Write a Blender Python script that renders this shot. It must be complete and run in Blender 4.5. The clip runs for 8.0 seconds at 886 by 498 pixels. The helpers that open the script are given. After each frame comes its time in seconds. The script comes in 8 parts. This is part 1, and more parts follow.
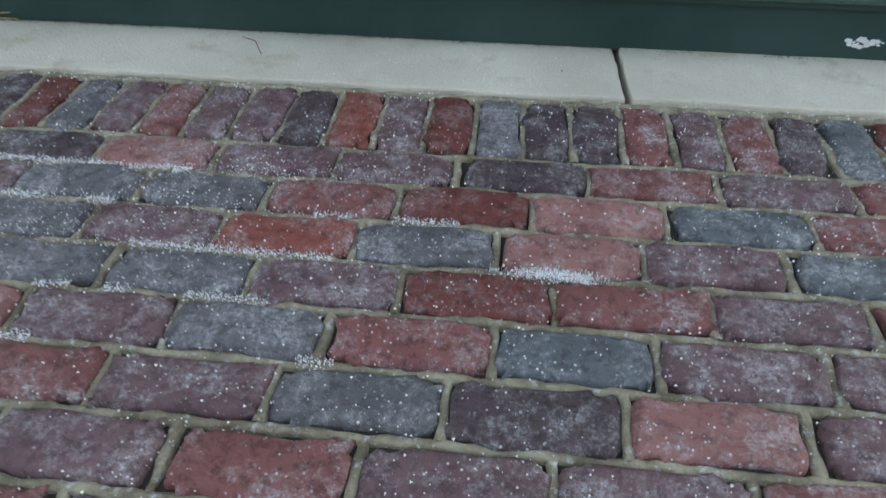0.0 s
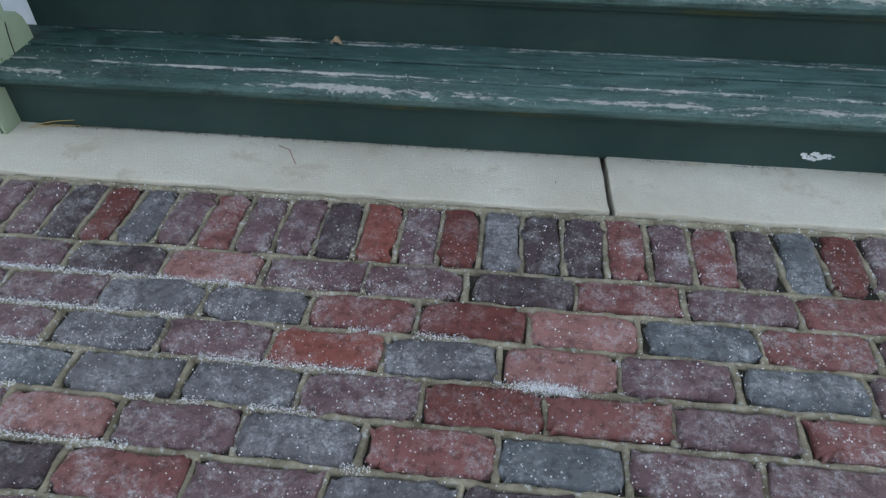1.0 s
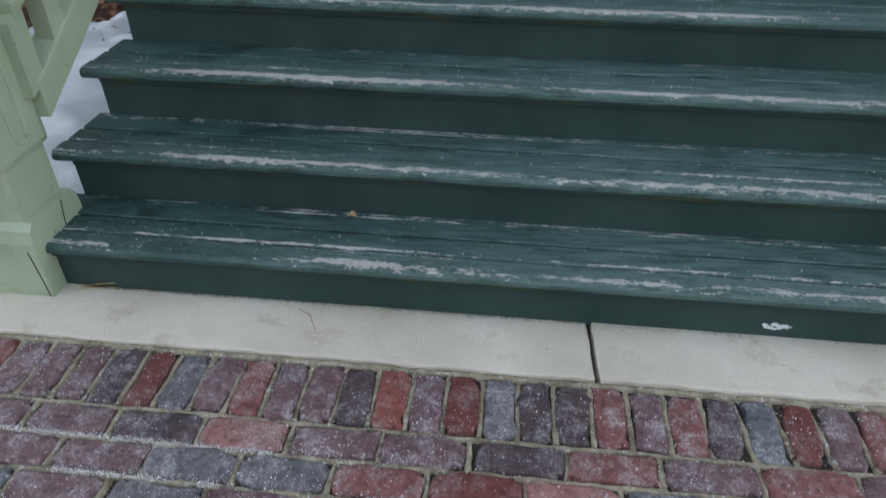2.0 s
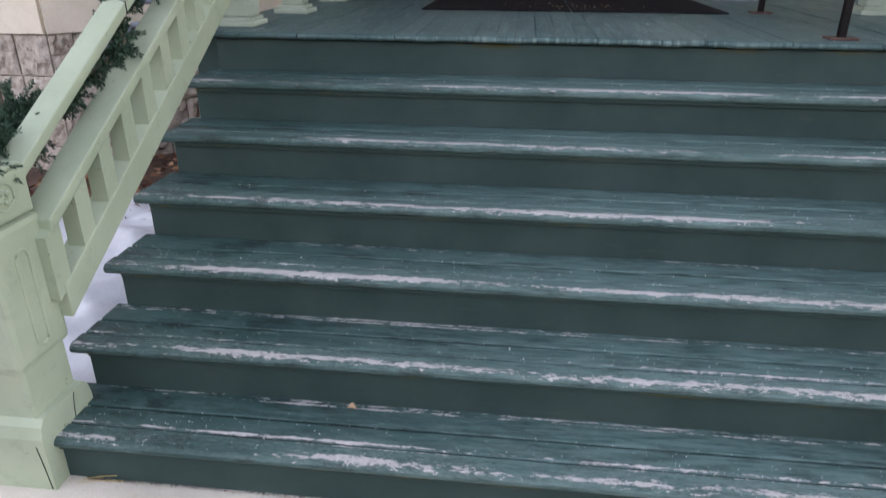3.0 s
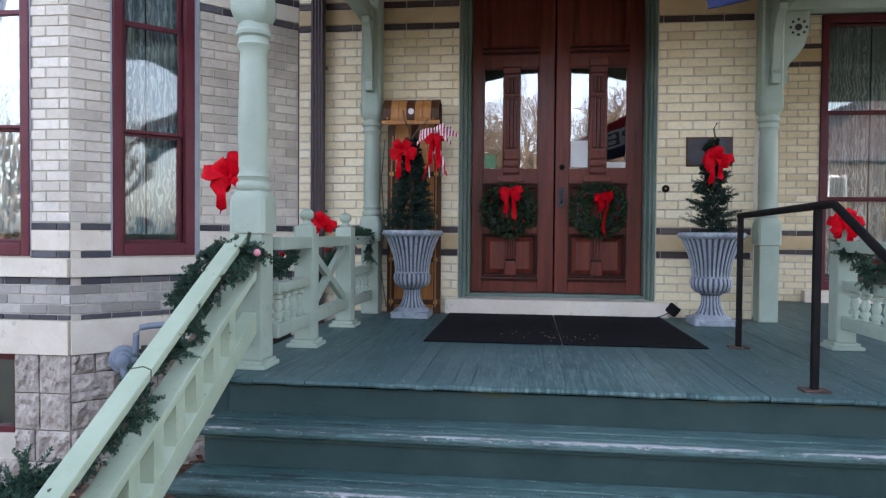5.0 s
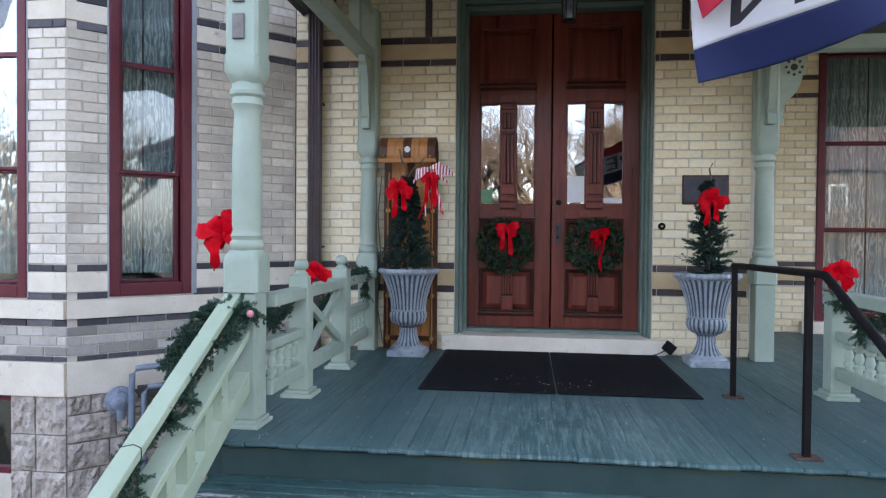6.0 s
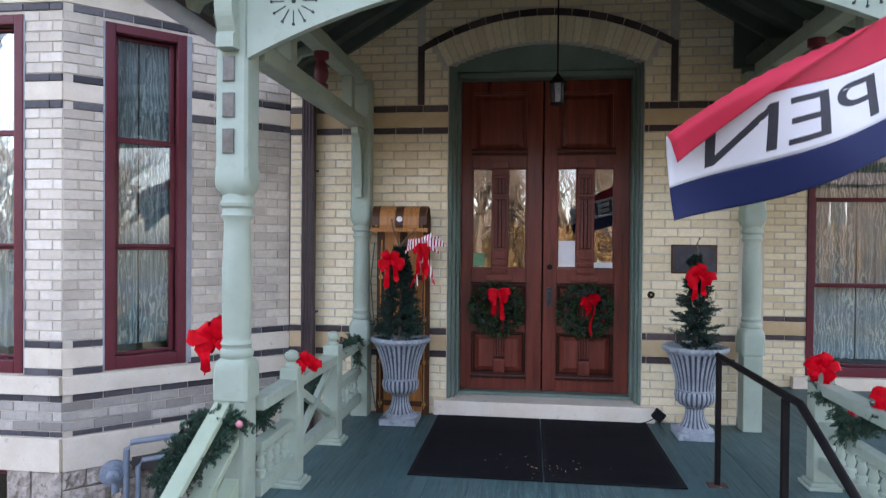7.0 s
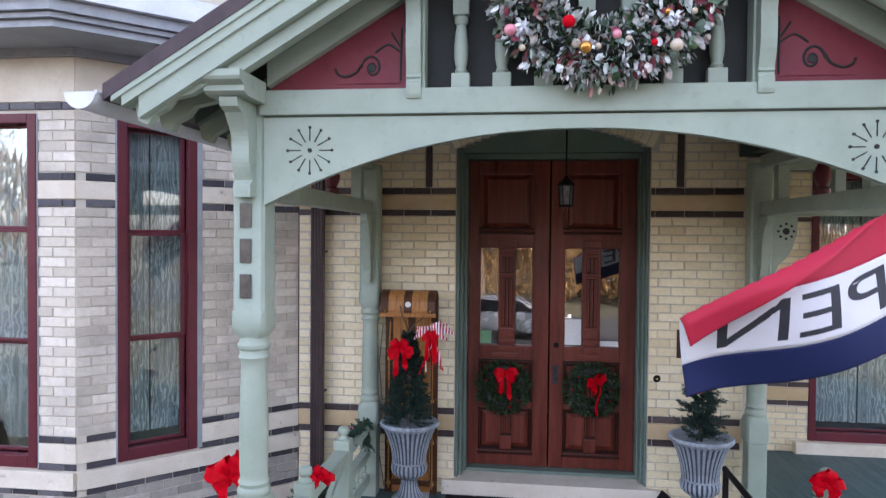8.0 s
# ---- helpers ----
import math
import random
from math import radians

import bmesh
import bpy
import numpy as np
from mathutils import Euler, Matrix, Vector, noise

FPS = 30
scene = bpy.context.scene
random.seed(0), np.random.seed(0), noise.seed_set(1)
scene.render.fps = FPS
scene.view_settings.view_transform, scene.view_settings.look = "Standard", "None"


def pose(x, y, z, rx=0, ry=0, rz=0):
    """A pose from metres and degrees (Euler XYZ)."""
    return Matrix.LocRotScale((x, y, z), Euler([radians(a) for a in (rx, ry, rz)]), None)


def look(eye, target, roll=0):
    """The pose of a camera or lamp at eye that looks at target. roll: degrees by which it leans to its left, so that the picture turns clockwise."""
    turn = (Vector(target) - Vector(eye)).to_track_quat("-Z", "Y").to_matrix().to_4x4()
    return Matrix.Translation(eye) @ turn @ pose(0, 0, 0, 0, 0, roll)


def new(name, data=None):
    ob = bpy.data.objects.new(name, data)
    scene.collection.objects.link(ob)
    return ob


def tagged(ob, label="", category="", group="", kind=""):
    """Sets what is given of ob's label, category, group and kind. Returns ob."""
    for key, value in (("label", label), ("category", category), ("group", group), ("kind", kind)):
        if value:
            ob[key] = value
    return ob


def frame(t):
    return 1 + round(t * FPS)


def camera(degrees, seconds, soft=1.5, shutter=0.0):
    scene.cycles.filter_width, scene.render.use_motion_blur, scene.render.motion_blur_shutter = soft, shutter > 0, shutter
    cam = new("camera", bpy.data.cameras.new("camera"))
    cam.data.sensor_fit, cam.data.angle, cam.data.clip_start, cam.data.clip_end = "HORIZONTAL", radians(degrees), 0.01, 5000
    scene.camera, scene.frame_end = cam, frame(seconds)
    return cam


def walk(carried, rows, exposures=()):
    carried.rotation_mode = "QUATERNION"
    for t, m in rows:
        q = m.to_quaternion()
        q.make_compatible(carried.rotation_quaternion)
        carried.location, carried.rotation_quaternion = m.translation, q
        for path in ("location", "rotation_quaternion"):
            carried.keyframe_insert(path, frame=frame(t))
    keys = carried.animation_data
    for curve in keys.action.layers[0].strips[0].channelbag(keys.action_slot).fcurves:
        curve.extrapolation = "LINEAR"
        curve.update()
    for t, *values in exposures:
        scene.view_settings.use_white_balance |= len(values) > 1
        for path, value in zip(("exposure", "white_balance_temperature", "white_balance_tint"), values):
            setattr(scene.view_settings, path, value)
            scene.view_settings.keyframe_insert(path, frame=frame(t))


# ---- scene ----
cam = camera(65.9, 8.0, soft=1.25, shutter=0.25)
PATH = [
    (0, (-0.28, -5.98, -0.483), (-0.448, -4.511, -1.83), -0.1),
    (0.5, (-0.286, -6.002, -0.303), (-0.468, -4.525, -1.639), -0.5),
    (1, (-0.294, -6.009, -0.16), (-0.471, -4.543, -1.509), -0.4),
    (1.5, (-0.307, -6.029, 0.004), (-0.484, -4.53, -1.307), -0.2),
    (1.7, (-0.323, -6.031, 0.081), (-0.49, -4.489, -1.182), 0.3),
    (2.8, (-0.328, -6.032, 0.321), (-0.512, -4.25, -0.569), 0.6),
    (3, (-0.301, -6.046, 0.375), (-0.506, -4.232, -0.442), 0.3),
    (3.5, (-0.272, -6.092, 0.455), (-0.503, -4.2, -0.15), 0.0),
    (4, (-0.271, -6.083, 0.543), (-0.508, -4.133, 0.165), 0.2),
    (4.5, (-0.262, -6.105, 0.631), (-0.503, -4.125, 0.484), 0.3),
    (4.7, (-0.268, -6.122, 0.654), (-0.508, -4.137, 0.606), 0.5),
    (5.8, (-0.24, -6.099, 0.977), (-0.487, -4.115, 0.927), 0.3),
    (6, (-0.224, -6.113, 1.018), (-0.47, -4.129, 0.98), 0.5),
    (6.5, (-0.197, -6.152, 1.233), (-0.441, -4.167, 1.197), 0.5),
    (7, (-0.138, -6.165, 1.578), (-0.388, -4.181, 1.553), 0.5),
    (7.5, (-0.153, -6.2, 2.006), (-0.402, -4.216, 1.972), 0.5),
    (8, (-0.219, -6.22, 2.386), (-0.466, -4.236, 2.341), 0.5),
]
walk(cam, [(t, look(eye, target, roll)) for t, eye, target, roll in PATH],
     exposures=[(0.0, 2.06, 6800, 3), (1.5, 2.0, 6950, 8), (2.8, 2.6, 7350, 20), (3.5, 3.08, 7350, 31), (4.0, 3.22, 7200, 30),
                (4.5, 2.76, 6550, 23), (6.0, 2.9, 6150, 18), (8.0, 2.9, 6350, 24)])

# ---------------------------------------------------------------- light
world = bpy.data.worlds.new("sky")
scene.world = world
world.use_nodes = True
wn = world.node_tree.nodes
sky = wn.new("ShaderNodeTexSky")
sky.sky_type = "NISHITA"
sky.sun_disc = False
sky.sun_elevation = radians(24)
sky.sun_rotation = radians(20)
sky.dust_density = 2.0
sky.ozone_density = 1.0
wn["Background"].inputs["Strength"].default_value = 0.15
haze = wn.new("ShaderNodeHueSaturation")
haze.inputs["Saturation"].default_value = 0.62
world.node_tree.links.new(sky.outputs["Color"], haze.inputs["Color"])
world.node_tree.links.new(haze.outputs["Color"], wn["Background"].inputs["Color"])
sun = new("sun", bpy.data.lights.new("sun", "SUN"))
sun.data.energy = 3.0
sun.data.angle = radians(0.6)
sun.data.color = (1.0, 0.9, 0.76)
sun.matrix_world = look((5, 14, 6.6), (0, 0, 0))


# ---------------------------------------------------------------- materials
class Nodes:
    """A short hand for building node materials."""

    def __init__(self, name):
        self.m = bpy.data.materials.new(name)
        self.m.use_nodes = True
        self.t = self.m.node_tree
        self.b = self.t.nodes["Principled BSDF"]
        self.out = self.t.nodes["Material Output"]

    def node(self, kind, **inputs):
        n = self.t.nodes.new(kind)
        for k, v in inputs.items():
            self.put(n.inputs[k.replace("_", " ")], v)
        return n

    def put(self, socket, v):
        if isinstance(v, bpy.types.NodeSocket):
            self.t.links.new(v, socket)
        else:
            socket.default_value = v

    def pos(self, scale=(1, 1, 1), local=False):
        if local:
            src = self.node("ShaderNodeTexCoord").outputs["Object"]
        else:
            src = self.node("ShaderNodeNewGeometry").outputs["Position"]
        n = self.node("ShaderNodeMapping", Vector=src)
        n.inputs["Scale"].default_value = scale
        return n.outputs["Vector"]

    def noise(self, vec, scale, detail=4.0, rough=0.6):
        return self.node("ShaderNodeTexNoise", Vector=vec, Scale=scale, Detail=detail, Roughness=rough).outputs["Fac"]

    def ramp(self, fac, lo, hi, a=0.0, b=1.0):
        n = self.node("ShaderNodeMapRange", Value=fac)
        for k, v in (("From Min", lo), ("From Max", hi), ("To Min", a), ("To Max", b)):
            n.inputs[k].default_value = v
        return n.outputs["Result"]

    def math(self, op, a, b=0.0):
        n = self.t.nodes.new("ShaderNodeMath")
        n.operation = op
        self.put(n.inputs[0], a)
        self.put(n.inputs[1], b)
        return n.outputs[0]

    def mix(self, fac, a, b, blend="MIX"):
        n = self.t.nodes.new("ShaderNodeMix")
        n.data_type = "RGBA"
        n.blend_type = blend
        self.put(n.inputs[0], fac)
        for s, v in ((n.inputs[6], a), (n.inputs[7], b)):
            self.put(s, (*v, 1) if isinstance(v, tuple) and len(v) == 3 else v)
        return n.outputs[2]

    def chance(self):
        """One random number for each piece, single or joined."""
        a = self.node("ShaderNodeObjectInfo").outputs["Random"]
        b = self.node("ShaderNodeNewGeometry").outputs["Random Per Island"]
        return self.math("FRACT", self.math("ADD", a, b))

    def colours(self, fac, stops):
        n = self.t.nodes.new("ShaderNodeValToRGB")
        self.put(n.inputs[0], fac)
        n.color_ramp.interpolation = "LINEAR"
        el = n.color_ramp.elements
        while len(el) < len(stops):
            el.new(0.5)
        for e, (p, c) in zip(el, stops):
            e.position, e.color = p, (*c, 1)
        return n.outputs["Color"]

    def bump(self, height, strength=0.4, distance=0.004):
        n = self.node("ShaderNodeBump", Height=height, Strength=strength, Distance=distance)
        self.t.links.new(n.outputs["Normal"], self.b.inputs["Normal"])

    def done(self, colour, rough=0.6, metal=0.0, spec=0.5):
        self.put(self.b.inputs["Base Color"], (*colour, 1) if isinstance(colour, tuple) and len(colour) == 3 else colour)
        self.put(self.b.inputs["Roughness"], rough)
        self.b.inputs["Metallic"].default_value = metal
        self.b.inputs["Specular IOR Level"].default_value = spec
        return self.m


def plain(name, c1, c2, scale=6.0, rough=0.6, grain=60.0, bump=0.25, stretch=(1, 1, 1), metal=0.0, spec=0.5, dirt=None, dirt_at=0.62):
    """Two tones at a large scale, a fine grain with relief, and dirt in patches."""
    n = Nodes(name)
    v = n.pos(stretch)
    big, fine = n.noise(v, scale, 5), n.noise(v, grain, 3)
    col = n.mix(n.ramp(big, 0.35, 0.65), c1, c2)
    col = n.mix(n.ramp(fine, 0.3, 0.7, 0.0, 0.25), col, tuple(x * 0.7 for x in c1))
    if dirt:
        col = n.mix(n.ramp(n.noise(v, scale * 2.7, 6, 0.7), dirt_at, dirt_at + 0.1, 0, 0.8), col, dirt)
    n.bump(fine, bump)
    r = n.ramp(big, 0.3, 0.7, max(0.02, rough - 0.08), min(1, rough + 0.08))
    return n.done(col, r, metal, spec)


def chipped(name, c1, c2, under, amount=0.66, rough=0.5):
    """Oil paint on wood, with a few chips and grime."""
    n = Nodes(name)
    v = n.pos()
    big, mid, fine = n.noise(v, 2.5, 4), n.noise(v, 14, 6, 0.7), n.noise(v, 90, 3)
    col = n.mix(n.ramp(big, 0.35, 0.65), c1, c2)
    col = n.mix(n.ramp(mid, 0.56, 0.75, 0, 0.35), col, tuple(x * 0.62 for x in c1))
    chip = n.ramp(n.noise(n.pos((1, 1, 1)), 23, 7, 0.75), amount, amount + 0.03)
    col = n.mix(chip, col, under)
    n.bump(n.math("SUBTRACT", n.math("MULTIPLY", fine, 0.5), chip), 0.3, 0.002)
    return n.done(col, n.ramp(mid, 0.3, 0.7, rough - 0.08, rough + 0.12), 0, 0.3)


def wall_brick(name, stops, grime=0.35):
    n = Nodes(name)
    v = n.pos()
    col = n.colours(n.chance(), stops)
    fine, mid, big = n.noise(v, 220, 4), n.noise(v, 26, 5, 0.7), n.noise(v, 1.7, 4)
    col = n.mix(n.ramp(mid, 0.45, 0.75, 0, 0.4), col, tuple(x * 0.7 for x in stops[0][1]))
    col = n.mix(n.ramp(big, 0.48, 0.75, 0, grime), col, (0.24, 0.22, 0.2))
    n.bump(n.math("ADD", fine, mid), 0.35, 0.003)
    return n.done(col, n.ramp(mid, 0.3, 0.7, 0.5, 0.75))


def paver(name, c1, c2, salt=0.6):
    """Worn paving brick with a film of salt and blotches."""
    n = Nodes(name)
    c1, c2 = tuple(1.45 * x for x in c1), tuple(1.45 * x for x in c2)
    v = n.pos()
    ch = n.chance()
    fine, mid, big = n.noise(v, 300, 4, 0.7), n.noise(v, 45, 6, 0.75), n.noise(v, 9, 5, 0.65)
    col = n.mix(n.ramp(big, 0.35, 0.65), c1, c2)
    col = n.mix(n.ramp(ch, 0, 1, 0, 0.5), col, tuple(x * 0.75 for x in c2))
    col = n.mix(n.ramp(mid, 0.5, 0.6, 0, 0.6), col, tuple(x * 0.36 for x in c1))
    col = n.mix(n.ramp(n.noise(n.pos((1, 2.5, 1)), 11, 7, 0.8), 0.56, 0.66, 0, 0.55), col, tuple(x * 0.32 for x in c2))
    film = n.math("MULTIPLY", n.ramp(n.noise(v, 17, 9, 0.8), 0.47, 0.64), n.ramp(n.noise(v, 110, 7, 0.85), 0.42, 0.58))
    col = n.mix(n.math("MULTIPLY", film, salt * 1.15), col, (0.62, 0.62, 0.64))
    spots = n.node("ShaderNodeTexVoronoi", Vector=v, Scale=85.0).outputs["Distance"]
    spots = n.math("MULTIPLY", n.ramp(spots, 0.2, 0.1), n.ramp(n.noise(v, 13, 5, 0.7), 0.47, 0.6))
    col = n.mix(n.math("MULTIPLY", spots, 0.75), col, (0.75, 0.75, 0.78))
    n.bump(n.math("ADD", n.math("MULTIPLY", fine, 0.6), mid), 0.75, 0.005)
    return n.done(col, n.ramp(mid, 0.3, 0.7, 0.5, 0.75))


def tread_paint():
    """Dark green deck paint, worn off in streaks along the nosing (local y = 0 at the nosing)."""
    n = Nodes("worn_green_deck_paint")
    geo = n.node("ShaderNodeNewGeometry").outputs["Position"]
    loc = n.node("ShaderNodeTexCoord").outputs["Object"]
    ly = n.node("ShaderNodeSeparateXYZ", Vector=loc).outputs["Y"]
    lz = n.node("ShaderNodeSeparateXYZ", Vector=loc).outputs["Z"]
    v = n.pos()
    long = n.node("ShaderNodeMapping", Vector=geo)
    long.inputs["Scale"].default_value = (1.0, 7.0, 7.0)
    longer = n.node("ShaderNodeMapping", Vector=geo)
    longer.inputs["Scale"].default_value = (0.35, 3.0, 3.0)
    big, fine = n.noise(v, 3.0, 5), n.noise(v, 160, 4)
    streak = n.noise(long.outputs["Vector"], 7.5, 9, 0.72)
    patch = n.noise(longer.outputs["Vector"], 3.2, 4, 0.6)
    col = n.mix(n.ramp(big, 0.3, 0.7), (0.018, 0.048, 0.045), (0.039, 0.088, 0.081))
    col = n.mix(n.ramp(streak, 0.5, 0.7, 0, 0.4), col, (0.14, 0.21, 0.195))
    col = n.mix(n.ramp(n.noise(n.pos((1, 3, 3)), 6, 7, 0.75), 0.5, 0.6, 0, 0.8), col, (0.009, 0.018, 0.017))
    # middle of the flight painted lighter, for foot wear and brighter light there
    px = n.node("ShaderNodeSeparateXYZ", Vector=geo).outputs["X"]
    middle_lift = n.math("MULTIPLY", n.ramp(n.math("ABSOLUTE", n.math("SUBTRACT", px, 0.25)), 0.3, 1.5, 0.75, 0.0), n.ramp(streak, 0.36, 0.58))
    col = n.mix(middle_lift, col, (0.1, 0.17, 0.16))
    # paint rubbed thin behind the nosing
    frag = n.noise(n.pos((9, 24, 24)), 6.0, 8, 0.85)
    haze = n.math("MULTIPLY", n.ramp(n.math("ABSOLUTE", n.math("SUBTRACT", ly, 0.05)), 0.01, 0.1, 0.65, 0.0), n.ramp(frag, 0.42, 0.58))
    col = n.mix(n.math("MULTIPLY", haze, n.ramp(patch, 0.35, 0.55, 0.3, 1.0)), col, (0.16, 0.235, 0.22))
    # bare wood in hard-edged flakes: most along the nosing, some along the board edges
    near = n.ramp(n.math("ABSOLUTE", n.math("SUBTRACT", ly, 0.026)), 0.006, 0.034, 1.0, 0.0)
    edge = n.ramp(n.math("ABSOLUTE", n.math("SUBTRACT", n.math("PINGPONG", ly, 0.092), 0.084)), 0.0, 0.013, 0.62, 0.0)
    zone = n.math("MULTIPLY", n.math("MAXIMUM", near, n.math("MULTIPLY", edge, n.ramp(n.node("ShaderNodeSeparateXYZ", Vector=geo).outputs["Z"], -0.62, -0.95, 0.7, 1.75))), n.ramp(patch, 0.38, 0.6, 0.32, 1.3))
    zone = n.math("MULTIPLY", zone, n.ramp(lz, -0.02, -0.006))
    flake = n.math("ADD", n.noise(n.pos((17, 50, 50)), 1.0, 10, 0.8), n.math("MULTIPLY", n.math("SUBTRACT", n.noise(n.pos((75, 130, 130)), 1.0, 5, 0.7), 0.5), 0.34))
    worn = n.ramp(n.math("ADD", flake, n.math("MULTIPLY", zone, 0.225)), 0.672, 0.7)
    bare = n.mix(n.noise(v, 70, 5, 0.7), (0.27, 0.265, 0.255), (0.6, 0.59, 0.57))
    col = n.mix(n.math("MULTIPLY", worn, n.ramp(frag, 0.3, 0.5, 0.6, 1.0)), col, bare)
    n.bump(n.math("SUBTRACT", n.math("MULTIPLY", fine, 0.4), worn), 0.5, 0.003)
    return n.done(col, n.ramp(streak, 0.3, 0.7, 0.4, 0.62), 0, 0.22)


def riser_paint():
    n = Nodes("green_riser_paint")
    up = n.math("FRACT", n.math("DIVIDE", n.math("ADD", n.node("ShaderNodeSeparateXYZ", Vector=n.pos()).outputs["Z"], 1.72), 0.172))
    v = n.pos()
    big, mid, fine = n.noise(v, 3.0, 5), n.noise(n.pos((0.5, 3, 3)), 9, 6, 0.7), n.noise(v, 120, 3)
    col = n.mix(n.ramp(big, 0.3, 0.7), (0.025, 0.048, 0.045), (0.041, 0.069, 0.064))
    col = n.mix(n.ramp(mid, 0.6, 0.72, 0, 0.5), col, (0.06, 0.075, 0.06))
    rust = n.ramp(n.noise(n.pos((3, 3, 0.5)), 9, 6, 0.8), 0.7, 0.76, 0, 0.7)
    col = n.mix(rust, col, (0.13, 0.07, 0.03))
    moss = n.math("MULTIPLY", n.ramp(up, 0.66, 0.8), n.ramp(n.noise(n.pos((1, 1, 2)), 3.0, 7, 0.75), 0.54, 0.66))
    col = n.mix(n.math("MULTIPLY", moss, 0.8), col, n.mix(n.noise(v, 12, 3), (0.05, 0.07, 0.012), (0.16, 0.11, 0.02)))
    chip = n.ramp(n.noise(n.pos((1, 1, 2)), 7, 8, 0.8), 0.72, 0.74)
    col = n.mix(n.math("MULTIPLY", chip, 0.85), col, (0.5, 0.47, 0.44))
    n.bump(fine, 0.15, 0.002)
    return n.done(col, n.ramp(mid, 0.3, 0.7, 0.5, 0.7), 0, 0.1)


def floor_paint():
    n = Nodes("worn_porch_floor_paint")
    v = n.pos((14, 1.1, 1))
    big, fine = n.noise(n.pos(), 1.6, 4), n.noise(n.pos((4, 0.5, 1)), 40, 4)
    streak = n.noise(v, 3.0, 7, 0.7)
    col = n.mix(n.ramp(big, 0.35, 0.65), (0.029, 0.072, 0.074), (0.048, 0.106, 0.105))
    col = n.mix(n.ramp(n.chance(), 0, 1, 0, 0.6), col, (0.09, 0.14, 0.135))
    px = n.node("ShaderNodeSeparateXYZ", Vector=n.node("ShaderNodeNewGeometry").outputs["Position"])
    path = n.math("MULTIPLY", n.ramp(n.math("ABSOLUTE", n.math("SUBTRACT", px.outputs["X"], 0.05)), 0.3, 1.1, 1, 0.1), n.ramp(px.outputs["Y"], -1.2, -2.2))
    worn = n.math("MULTIPLY", n.ramp(streak, 0.45, 0.66), path)
    dark = n.noise(n.pos((30, 0.7, 1)), 2.0, 6, 0.72)
    col = n.mix(n.ramp(dark, 0.52, 0.64, 0, 0.7), col, (0.016, 0.04, 0.042))
    col = n.mix(n.math("MULTIPLY", worn, 0.8), col, (0.2, 0.3, 0.275))
    blot = n.noise(n.pos((1.6, 0.8, 1)), 7, 8, 0.78)
    col = n.mix(n.ramp(blot, 0.55, 0.64, 0, 0.4), col, (0.018, 0.042, 0.048))
    col = n.mix(n.math("MULTIPLY", n.ramp(blot, 0.46, 0.38, 0, 0.5), path), col, (0.13, 0.21, 0.205))
    chips = n.ramp(n.noise(n.pos((3, 1, 1)), 14, 8, 0.8), 0.675, 0.7)
    col = n.mix(n.math("MULTIPLY", chips, 0.8), col, (0.45, 0.44, 0.42))
    n.bump(fine, 0.25, 0.002)
    return n.done(col, n.ramp(streak, 0.3, 0.7, 0.38, 0.6), 0, 0.28)


def wood(name, dark, light, scale=3.0, grain=(14, 14, 0.7), rough=0.4, spec=0.22):
    n = Nodes(name)
    v = n.pos(grain)
    a, b = n.noise(v, scale, 6, 0.65), n.noise(v, scale * 9, 4)
    col = n.mix(n.ramp(a, 0.3, 0.7), dark, light)
    col = n.mix(n.ramp(b, 0.45, 0.75, 0, 0.3), col, tuple(x * 0.55 for x in dark))
    n.bump(b, 0.2, 0.002)
    return n.done(col, n.ramp(a, 0.3, 0.7, rough - 0.07, rough + 0.1), 0, spec)


def clear_glass(name, mirror=0.3, rough=0.004):
    """A window pane: partly mirror, partly clear, with the slight waves of old glass."""
    n = Nodes(name)
    wav = n.node("ShaderNodeBump", Height=n.noise(n.pos(), 6.0, 2), Strength=0.01, Distance=0.012).outputs["Normal"]
    fres = n.node("ShaderNodeFresnel", IOR=1.5).outputs[0]
    gl = n.node("ShaderNodeBsdfGlossy", Color=(1, 1, 1, 1), Roughness=rough, Normal=wav)
    tr = n.node("ShaderNodeBsdfTransparent", Color=(0.8, 0.84, 0.82, 1))
    mx = n.node("ShaderNodeMixShader")
    n.put(mx.inputs[0], n.math("ADD", fres, mirror))
    n.put(mx.inputs[1], tr.outputs[0])
    n.put(mx.inputs[2], gl.outputs[0])
    n.t.links.new(mx.outputs[0], n.out.inputs["Surface"])
    return n.m


def lace(name):
    """Thin lace cloth: threads with open meshes and a figured pattern of scrolls and leaves."""
    n = Nodes(name)
    v = n.pos((1, 1, 0.55))
    curl = n.node("ShaderNodeTexWave", Vector=v, Scale=9.0, Distortion=9.0, Detail=3.0)
    curl.inputs["Detail Scale"].default_value = 1.6
    sprig = n.node("ShaderNodeTexVoronoi", Vector=v, Scale=13.0).outputs["Distance"]
    figure = n.math("MAXIMUM", n.ramp(curl.outputs["Fac"], 0.55, 0.8), n.ramp(sprig, 0.28, 0.16))
    figure = n.math("MULTIPLY", figure, n.ramp(n.noise(v, 3.2, 3), 0.36, 0.6, 0.25, 1.0))
    cover = n.math("MULTIPLY", n.ramp(figure, 0.1, 0.8, 0.68, 1.0), n.ramp(n.noise(v, 160, 2), 0.3, 0.5, 0.85, 1.0))
    col = n.mix(figure, (0.56, 0.65, 0.69), (0.84, 0.9, 0.92))
    n.put(n.b.inputs["Alpha"], cover)
    return n.done(col, 0.9)


